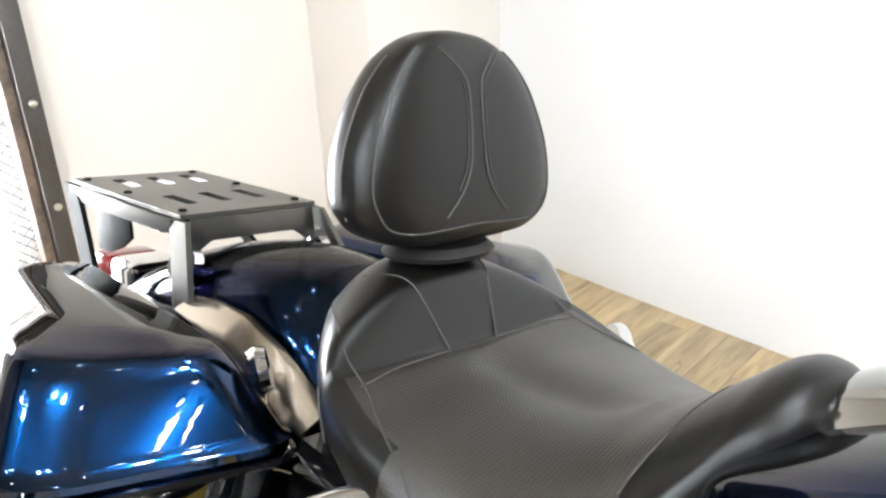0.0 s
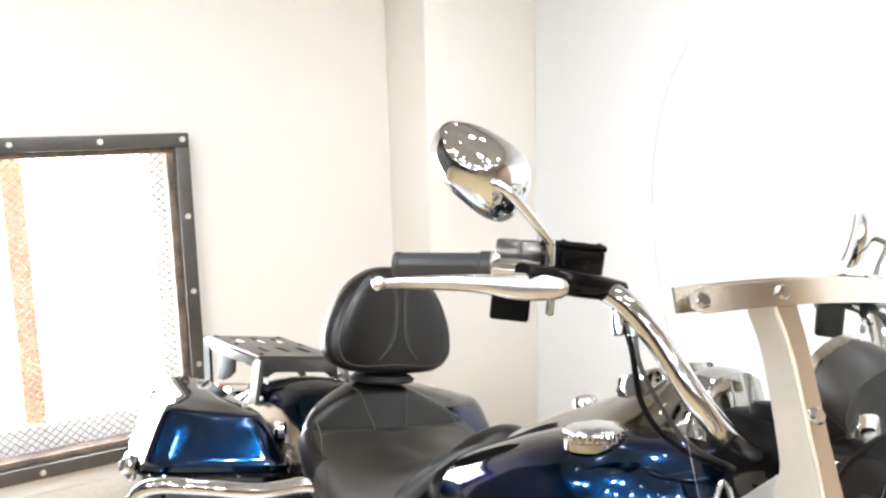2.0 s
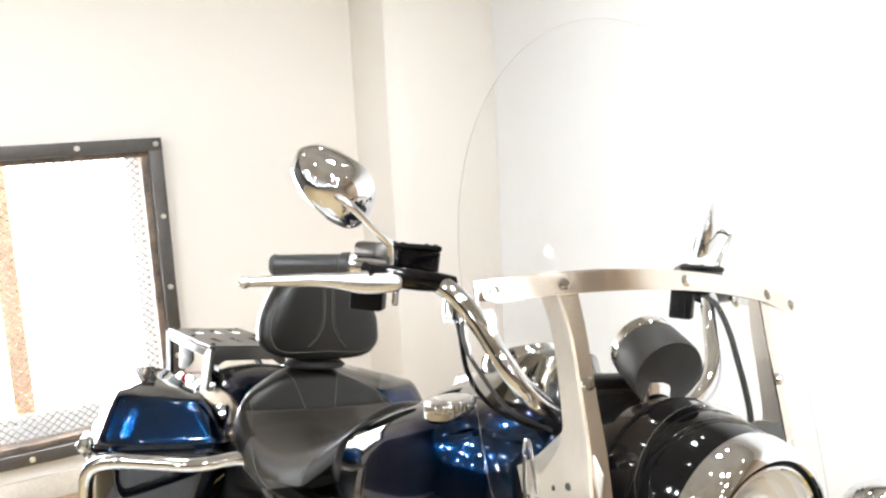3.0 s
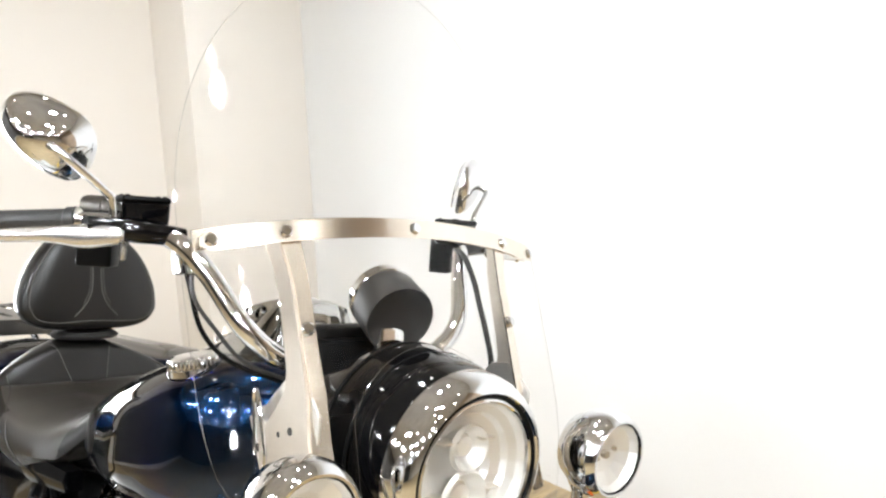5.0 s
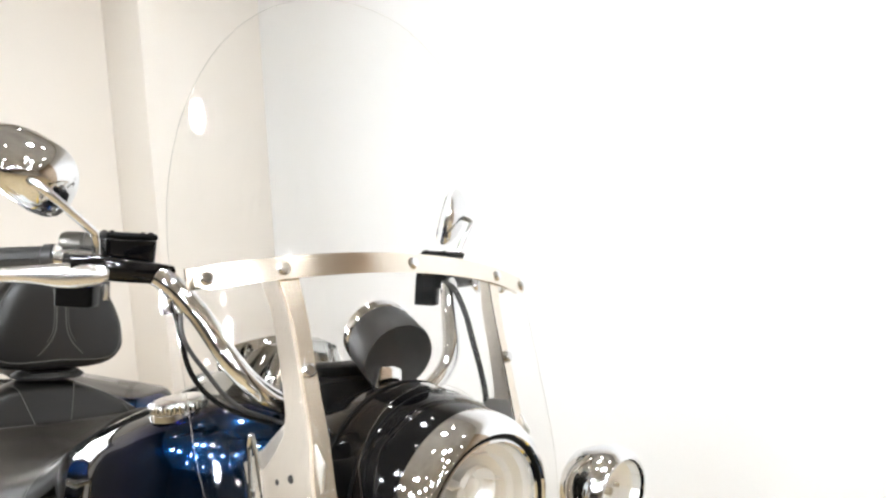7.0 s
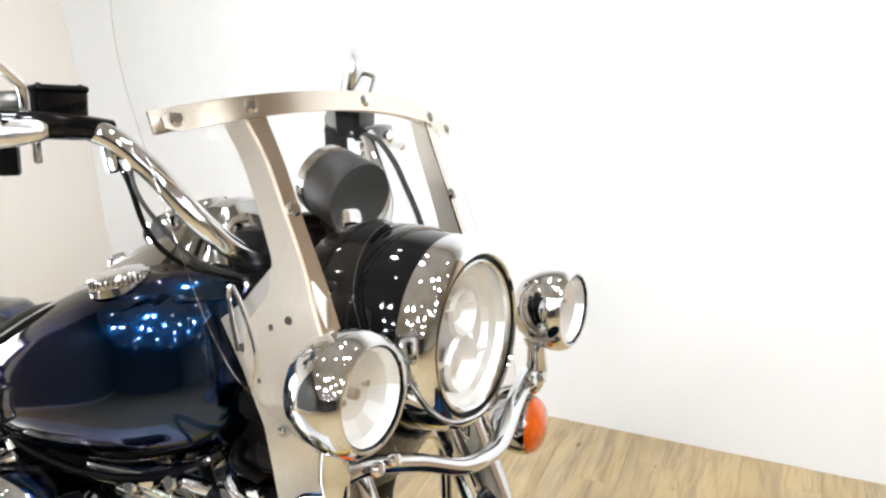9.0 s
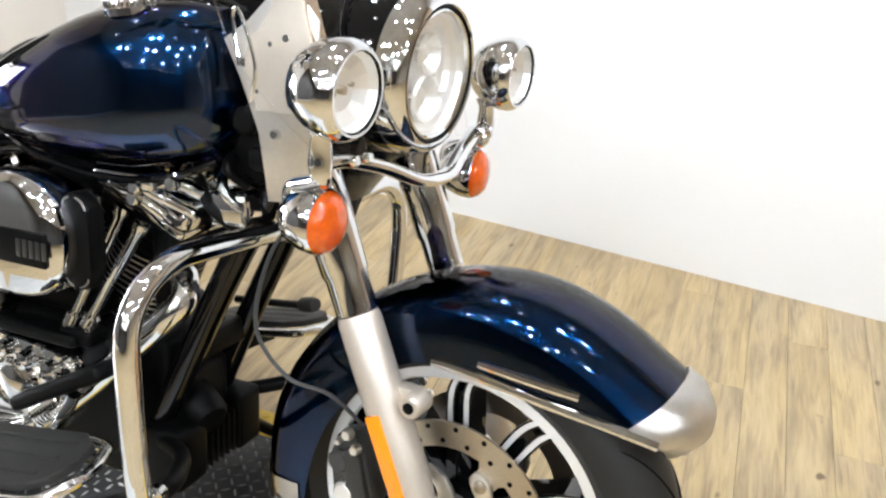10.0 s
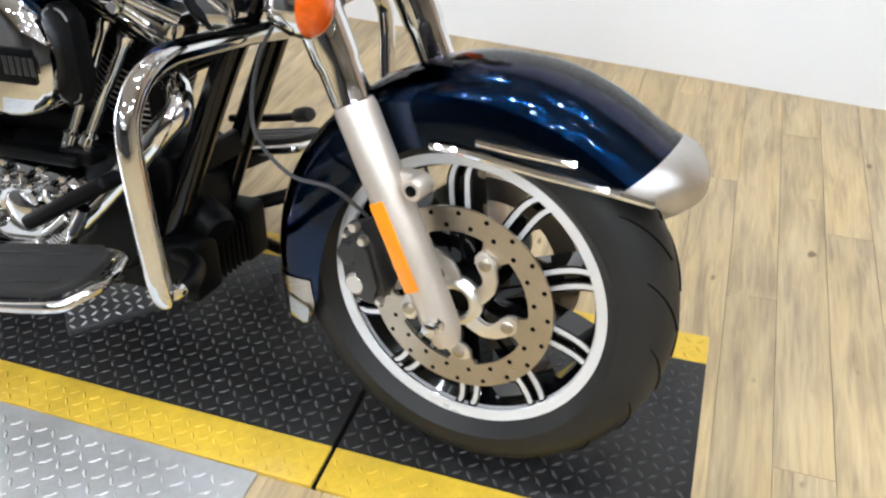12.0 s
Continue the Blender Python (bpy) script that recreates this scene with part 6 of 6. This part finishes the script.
# air cleaner
am = aim((-0.715, -0.12, 0.695), (0, -1, 0))
bm = bmesh.new()
rings = []
for h, k in ((0.0, 0.80), (0.02, 0.86), (0.05, 0.98), (0.085, 1.0), (0.108, 0.96), (0.118, 0.86), (0.122, 0.5), (0.123, 0.02)):
    rings.append([am @ Vector((0.118 * k * math.copysign(abs(math.cos(a)) ** 0.85, math.cos(a)), 0.102 * k * math.copysign(abs(math.sin(a)) ** 0.85, math.sin(a)), h)) for a in (2 * math.pi * i / 48 for i in range(48))])
skin(bm, rings)
air = part("air_cleaner", bm, CHROME, bike, "chrome oval air cleaner cover with a black insert", TURN)
bm = bmesh.new()
box(bm, (-0.795, -0.2465, 0.658), (-0.622, -0.2385, 0.714), 0.004)
part("insert", bm, BLACK, air)
for k in range(5):
    bm = bmesh.new()
    box(bm, (-0.672 + 0.013 * k - 0.005, -0.2485, 0.673), (-0.672 + 0.013 * k + 0.004, -0.2466, 0.701), 0.0008)
    part("emblem_bar", bm, EMBLEM, air)
bm = bmesh.new()
plate(bm, rounded(0.029, 0.078, 0.026, 6), 0.034, Matrix.Translation((-0.602, -0.190, 0.696)) @ pose(0, 0, 0, 90), 0.010)
horn = part("horn_cover", bm, BLACK, bike, "black oval horn cover with a bright edge", TURN)
bm = bmesh.new()
o = [(-0.602 + x, -0.2055, 0.696 + z) for x, z in rounded(0.024, 0.072, 0.022, 6)]
sweep(bm, o + o[:1], 0.0015, 6, 1)
part("edge_bead", bm, FIN, horn)
bm = bmesh.new()
box(bm, (-0.62, -0.15, 0.775), (-0.50, -0.07, 0.806), 0.01, None, 3)
box(bm, (-0.60, -0.10, 0.79), (-0.44, -0.02, 0.83), 0.015, None, 3)
part("intake_bracket", bm, CHROME, engine)
bm = bmesh.new()
box(bm, (-0.80, -0.07, 0.66), (-0.66, 0.07, 0.80), 0.02)
part("intake_manifold", bm, BLACK, engine)
for k, (a, b) in enumerate((((-0.42, -0.07, 0.83), (-0.36, -0.11, 0.76)), ((-0.45, -0.10, 0.80), (-0.37, -0.09, 0.72)), ((-0.40, -0.04, 0.86), (-0.36, -0.10, 0.80)))):
    limb("hose", [a, ((a[0] + b[0]) / 2, -0.12, (a[2] + b[2]) / 2), b], 0.009, BLACK if k else CHROME, "", engine)
bm = bmesh.new()
box(bm, (-0.42, -0.12, 0.735), (-0.35, -0.04, 0.79), 0.012, None, 3)
part("coil_bracket", bm, CHROME, engine)
bm = bmesh.new()
box(bm, (-0.40, -0.10, 0.80), (-0.33, -0.03, 0.93), 0.02, None, 3)
part("ignition_coil", bm, BLACK, engine)
bolt("horn_knob", (-0.355, -0.105, 0.90), (0.2, -1, 0), 0.022, 0.016, BLACK, engine)

bm = bmesh.new()                                   # added black block between the down tubes and the cylinders, to darken the gap
box(bm, (-0.600, -0.060, 0.30), (-0.520, 0.060, 0.435), 0.012, None, 3)
part("gap_filler_block", bm, BLACK, engine, "added black block that darkens the gap")
for k, (a, b) in enumerate((((-0.60, -0.10, 0.80), (-0.46, -0.10, 0.74)), ((-0.50, -0.09, 0.80), (-0.42, -0.10, 0.77)), ((-0.57, -0.13, 0.765), (-0.50, -0.12, 0.735)))):
    limb("linkage", [a, ((a[0] + b[0]) / 2, -0.135, (a[2] + b[2]) / 2 + 0.012), b], 0.011, CHROME, "", engine)
    bolt("bolt", ((a[0] + b[0]) / 2, -0.145, (a[2] + b[2]) / 2 + 0.012), (0, -1, 0.2), 0.012, 0.012, CHROME, engine)
bm = bmesh.new()
box(bm, (-0.88, -0.13, 0.535), (-0.64, -0.06, 0.58), 0.015, None, 3)
part("case_cover", bm, BLACK, engine)

# exhaust
limb("exhaust_pipe", [(-0.54, -0.06, 0.640), (-0.490, -0.095, 0.634), (-0.462, -0.128, 0.608), (-0.485, -0.146, 0.575), (-0.54, -0.160, 0.520), (-0.62, -0.178, 0.440), (-0.72, -0.190, 0.358), (-0.80, -0.197, 0.322), (-0.95, -0.20, 0.305), (-1.25, -0.22, 0.305), (-1.45, -0.25, 0.31)], 0.0225, CHROME, "chrome exhaust header", None, 18)
limb("exhaust_pipe", [(-0.97, -0.06, 0.66), (-0.985, -0.125, 0.64), (-0.97, -0.17, 0.54), (-0.95, -0.19, 0.40), (-1.02, -0.20, 0.325), (-1.25, -0.22, 0.31)], 0.0225, CHROME, "chrome exhaust header", None, 18)
bm = bmesh.new()
sweep(bm, [(-1.40, -0.245, 0.31), (-1.46, -0.255, 0.31), (-1.65, -0.270, 0.320), (-1.86, -0.280, 0.33)], 0.05, 24)
part("muffler", bm, CHROME, bike, "chrome muffler", TURN)
bm = bmesh.new()
sweep(bm, [(-1.30, 0.245, 0.31), (-1.46, 0.255, 0.31), (-1.65, 0.270, 0.320), (-1.86, 0.280, 0.33)], 0.05, 24)
part("muffler", bm, CHROME, bike, "chrome muffler", TURN)
bm = bmesh.new()
m = aim((-0.655, -0.19, 0.415), (-0.72, -0.05, -0.55))
prof = [(0, 0)]
for k in range(9):
    prof += [(0.024, 0.004 * 2 * k), (0.027, 0.004 * (2 * k + 0.5)), (0.027, 0.004 * (2 * k + 1)), (0.024, 0.004 * (2 * k + 1.5))]
lathe(bm, prof + [(0, 0.074)], m, 24)
part("heat_shield_clamp", bm, CHROME, bike, "ribbed chrome clamp", TURN)

# engine guard
bm = bmesh.new()
gp = [(-0.335, 0.0, 0.717), (-0.335, -0.089, 0.727), (-0.335, -0.235, 0.738), (-0.335, -0.300, 0.738), (-0.335, -0.348, 0.720), (-0.335, -0.377, 0.688), (-0.335, -0.386, 0.650), (-0.335, -0.386, 0.600), (-0.337, -0.380, 0.500), (-0.340, -0.370, 0.428), (-0.352, -0.345, 0.400), (-0.366, -0.310, 0.388)]
sweep(bm, gp, 0.0165, 18, 8)
sweep(bm, mirrored(gp), 0.0165, 18, 8)
guard = part("engine_guard", bm, CHROME, bike, "chrome tubular engine guard", TURN)
for sd in (-1, 1):
    bm = bmesh.new()
    sweep(bm, [(-0.364, sd * 0.312, 0.388), (-0.385, sd * 0.25, 0.374), (-0.45, sd * 0.16, 0.350), (-0.56, sd * 0.095, 0.325)], 0.014, 14)
    part("lower_stay", bm, BLACK, guard, "black lower guard stay")
bolt("bolt", (-0.345, -0.352, 0.420), (0.9, -0.3, 0), 0.012, 0.022, CHROME, guard)

# voltage regulator on the lower frame
bm = bmesh.new()
box(bm, (-0.575, -0.125, 0.240), (-0.485, -0.045, 0.355), 0.012, None, 3)
box(bm, (-0.575, 0.045, 0.240), (-0.485, 0.115, 0.355), 0.012, None, 3)
box(bm, (-0.555, -0.06, 0.25), (-0.505, 0.06, 0.335), 0.006)
reg = part("voltage_regulator", bm, BLACK, bike, "black finned voltage regulator", TURN)
for k in range(7):
    bm = bmesh.new()
    box(bm, (-0.502, -0.05 + 0.016 * k, 0.250), (-0.488, -0.046 + 0.016 * k, 0.335), 0.001)
    part("fin", bm, BLACK, reg)

# foot boards, pedal and shifter
def footboard(s):
    bm = bmesh.new()
    o = [(-0.135, -0.055), (-0.12, -0.068), (0.09, -0.068), (0.125, -0.045), (0.14, 0.0), (0.125, 0.045), (0.09, 0.068), (-0.12, 0.068), (-0.135, 0.055)]
    m = Matrix.Translation((-0.622, s * 0.335, 0.392)) @ pose(0, 0, 0, s * -6, -9, 0)
    plate(bm, o, 0.014, m, 0.003)
    fb = part("footboard", bm, RUBBER, bike, "black rubber footboard with a chrome rim", TURN)
    bm = bmesh.new()
    ring = [m @ Vector((x * 1.05, y * 1.08, -0.016)) for x, y in o]
    sweep(bm, ring + ring[:1], 0.010, 10, 4)
    part("rim", bm, CHROME, fb)
    bm = bmesh.new()
    box(bm, (-0.02, -0.10 if s > 0 else 0.0, -0.05), (0.02, 0.0 if s > 0 else 0.10, -0.02), 0.006, m)
    part("hanger", bm, BLACK, fb)
    for k in range(3):
        bm = bmesh.new()
        box(bm, (-0.11, -0.045 + 0.04 * k, 0.0072), (0.10, -0.035 + 0.04 * k, 0.0086), 0.0006, m)
        part("grip_rib", bm, RUBBER, fb)
    return fb


footboard(-1)
footboard(1)
limb("brake_pedal_arm", [(-0.66, -0.22, 0.355), (-0.62, -0.245, 0.405), (-0.58, -0.26, 0.450), (-0.565, -0.262, 0.475)], 0.011, CHROME, "chrome brake pedal arm")
bm = bmesh.new()
box(bm, (-0.105, -0.024, -0.013), (0.105, 0.024, 0.013), 0.009, Matrix.Translation((-0.586, -0.262, 0.484)) @ pose(0, 0, 0, 0, -28, 0), 3)
part("brake_pedal_pad", bm, BLACK, bike, "black rubber brake pedal pad", TURN)
limb("shift_arm", [(-0.62, 0.22, 0.47), (-0.50, 0.20, 0.49), (-0.42, 0.16, 0.515)], 0.008, BLACK, "black shift lever arm")
bm = bmesh.new()
lathe(bm, [(0, 0), (0.010, 0.0), (0.014, 0.008), (0.015, 0.04), (0.012, 0.05), (0, 0.052)], aim((-0.43, 0.165, 0.513), (0.8, -0.35, 0.25)), 20)
part("shift_peg", bm, RUBBER, bike, "black rubber shift peg", TURN)
# side stand on the far side
limb("side_stand", [(-0.62, 0.13, 0.27), (-0.60, 0.22, 0.20), (-0.585, 0.30, 0.135)], 0.013, BLACK, "black side stand")

# side covers and the parts under the seat
for s in (-1, 1):
    bm = bmesh.new()
    out = [(-1.28, 0.78), (-1.02, 0.80), (-0.99, 0.76), (-1.06, 0.60), (-1.14, 0.52), (-1.24, 0.54), (-1.29, 0.64)]
    rings = []
    for y, k in ((0.13, 1.0), (0.165, 0.98), (0.182, 0.90), (0.188, 0.6)):
        rings.append([Vector((-1.15 + (q.x + 1.15) * k, s * y, 0.67 + (q.z - 0.67) * k)) for q in glide([(x, 0, z) for x, z in out + out[:1]], 4)[:-1]])
    skin(bm, rings)
    part("side_cover", bm, GLOSS, bike, "gloss black side cover", TURN)
    bm = bmesh.new()
    rings = []
    for x, y, z, h in ((-1.24, 0.185, 0.815, 0.012), (-1.12, 0.195, 0.800, 0.020), (-1.0, 0.185, 0.790, 0.024), (-0.90, 0.165, 0.785, 0.018)):
        rings.append([Vector((x, s * (y + dy), z + dz)) for dy, dz in ((-0.03, -h), (0.0, -h), (0.006, 0), (0.0, h), (-0.03, h))])
    skin(bm, rings)
    part("frame_cover", bm, GLOSS, bike, "gloss black frame cover", TURN)
limb("wire_loom", [(-1.02, -0.14, 0.77), (-0.95, -0.155, 0.70), (-0.93, -0.15, 0.60), (-0.98, -0.14, 0.52)], 0.008, BLACK, "black wiring loom")
bm = bmesh.new()
box(bm, (-1.30, -0.11, 0.40), (-0.98, 0.11, 0.78), 0.02)
part("battery_box", bm, BLACK, bike, "black battery box", TURN)


# ---- tread mat of the lift, turned with the machine ----
MA = 7.4
MM = pose(0, 0, 0, 0, 0, MA)
U_END, V_IN, V_OUT, FRONT_FAR, REAR_FAR, EDGE = 0.395, -0.088, -0.178, 0.318, 0.384, 0.080
mat = thing("tread_mat", "black tread-pattern mat with yellow edges, on the floor", "mat", MM)
for nm, u0, u1, far in (("mat_panel", -0.222, U_END, FRONT_FAR), ("mat_panel", -2.6, -0.232, REAR_FAR)):
    part(nm, box(bmesh.new(), (u0, V_IN, 0.0), (u1, far, 0.010), 0.001), MAT_BLACK, mat)
    part("yellow_edge", box(bmesh.new(), (u0, V_OUT, 0.0), (u1, V_IN - 0.0005, 0.010), 0.001), MAT_YELLOW, mat, "yellow safety edge")
    part("yellow_edge", box(bmesh.new(), (u0, far + 0.0005, 0.0), (u1, far + EDGE, 0.010), 0.001), MAT_YELLOW, mat, "yellow safety edge")
part("joint_strip", box(bmesh.new(), (-0.2315, V_OUT, 0.0), (-0.2225, FRONT_FAR + EDGE, 0.004)), BLACK, mat)
steel = thing("tread_plate", "bright steel tread plate beside the mat", "plate", MM)
part("sheet", box(bmesh.new(), (-2.6, -0.95, 0.0), (-0.335, V_OUT - 0.002, 0.008), 0.001), TREAD_STEEL, steel)


def treads(u0, u1, v0, v1, z, pitch, size, material, parent):
    """Raised lozenges, each row turned against the next."""
    verts, faces = [], []
    i = 0
    u = u0 + pitch / 2
    while u < u1 - size * 0.6:
        j = 0
        v = v0 + pitch / 2
        while v < v1 - size * 0.5:
            a = radians(45 if (i + j) % 2 else -45) + radians(-MA)
            c, s = math.cos(a), math.sin(a)
            n = len(verts)
            for px, py, pz in ((-1, 0, 0), (0, -0.30, 0), (1, 0, 0), (0, 0.30, 0), (-0.6, 0, 1), (0.6, 0, 1), (0, -0.14, 1), (0, 0.14, 1)):
                x, y = px * size / 2, py * size / 2
                verts.append((u + c * x - s * y, v + s * x + c * y, z + pz * 0.0021))
            faces += [(n, n + 1, n + 6, n + 4), (n + 1, n + 2, n + 5, n + 6), (n + 2, n + 3, n + 7, n + 5), (n + 3, n, n + 4, n + 7), (n + 4, n + 6, n + 5, n + 7)]
            v += pitch
            j += 1
        u += pitch
        i += 1
    me = bpy.data.meshes.new("tread_pattern")
    me.from_pydata(verts, [], faces)
    me.materials.append(material)
    ob = new("tread_pattern", me)
    ob.parent = parent
    tagged(ob, kind="stuff")
    return ob


for u0, u1, far in ((-0.222, U_END, FRONT_FAR), (-1.7, -0.232, REAR_FAR)):
    treads(u0, u1, V_IN, far, 0.010, 0.0235, 0.0225, MAT_WORN_GLINT, mat)
    treads(u0, u1, V_OUT, V_IN, 0.010, 0.0235, 0.0215, MAT_YELLOW, mat)
    treads(u0, u1, far, far + EDGE, 0.010, 0.0235, 0.0215, MAT_YELLOW, mat)
treads(-1.5, -0.335, -0.80, V_OUT - 0.004, 0.008, 0.0285, 0.0255, TREAD_STEEL, steel)

# tread-plate tile under the footboard
blk = thing("tread_tile", "grey tread-plate tile lying on the mat", "plate", pose(-0.857, 0.045, 0.0122, 0, 0, 51))
part("tile_body", box(bmesh.new(), (-0.13, -0.08, 0.0), (0.13, 0.08, 0.014), 0.003), GREY_PLATE, blk)
treads(-0.13, 0.13, -0.08, 0.08, 0.014, 0.0235, 0.021, TREAD_STEEL, blk)

# ---- floor planks ----
PW, PL = 0.105, 1.2
PT = pose(0, 0, 0, 0, 0, MA)


def clipped(poly):
    """The part of a polygon of the plan that lies inside the room."""
    for axis, lim, keep in ((0, X0 - 0.05, 1), (0, X1 + 0.05, -1), (1, Y0 - 0.05, 1), (1, Y1 + 0.05, -1)):
        out = []
        for p, q in zip(poly, poly[1:] + poly[:1]):
            a, b = (p[axis] - lim) * keep, (q[axis] - lim) * keep
            if a >= 0:
                out.append(p)
            if (a >= 0) != (b >= 0):
                out.append(tuple(p[k] + (q[k] - p[k]) * a / (a - b) for k in (0, 1)))
        poly = out
        if len(poly) < 3:
            return []
    return poly


near_mesh, verts, faces, count = None, [], [], 0
turn = PT.inverted()
for i in range(-90, 110):
    for j in range(-11, 8):
        u, v = i * PW, j * PL + ((i * 0.618) % 1.0) * PL
        g = 0.0006
        rect = [(u + g, v + g), (u + PW - g, v + g), (u + PW - g, v + PL - g), (u + g, v + PL - g)]
        flat = [tuple((PT @ Vector((x, y, 0)))[:2]) for x, y in rect]
        poly = clipped(flat)
        if not poly:
            continue
        mid = (sum(p[0] for p in poly) / len(poly), sum(p[1] for p in poly) / len(poly))
        if -3.1 < mid[0] < 1.8 and mid[1] > -0.3 and count < 300:
            if len(poly) == 4 and poly == flat and near_mesh:
                o = new("plank", near_mesh)
                o.parent, o.matrix_basis = floor, PT @ pose(u, v, -0.002)
            else:
                b2 = bmesh.new()
                plate(b2, [tuple((turn @ Vector((x, y, 0)))[k] - (u, v)[k] for k in (0, 1)) for x, y in poly], 0.004, pose(0, 0, 0), 0.0005)
                o = part("plank", b2, PLANK, floor, "", PT @ pose(u, v, -0.002))
                if len(poly) == 4 and poly == flat:
                    near_mesh = o.data
            count += 1
        else:
            n, k = len(verts), len(poly)
            loc = [turn @ Vector((x, y, 0)) for x, y in poly]
            verts += [(p.x, p.y, 0.0) for p in loc] + [(p.x, p.y, -0.004) for p in loc]
            faces += [tuple(range(n, n + k))] + [(n + a, n + k + a, n + k + (a + 1) % k, n + (a + 1) % k) for a in range(k)]
me = bpy.data.meshes.new("far_planks")
me.from_pydata(verts, [], faces)
me.materials.append(PLANK)
far = new("far_planks", me)
far.parent, far.matrix_basis = floor, PT
tagged(far, kind="stuff")
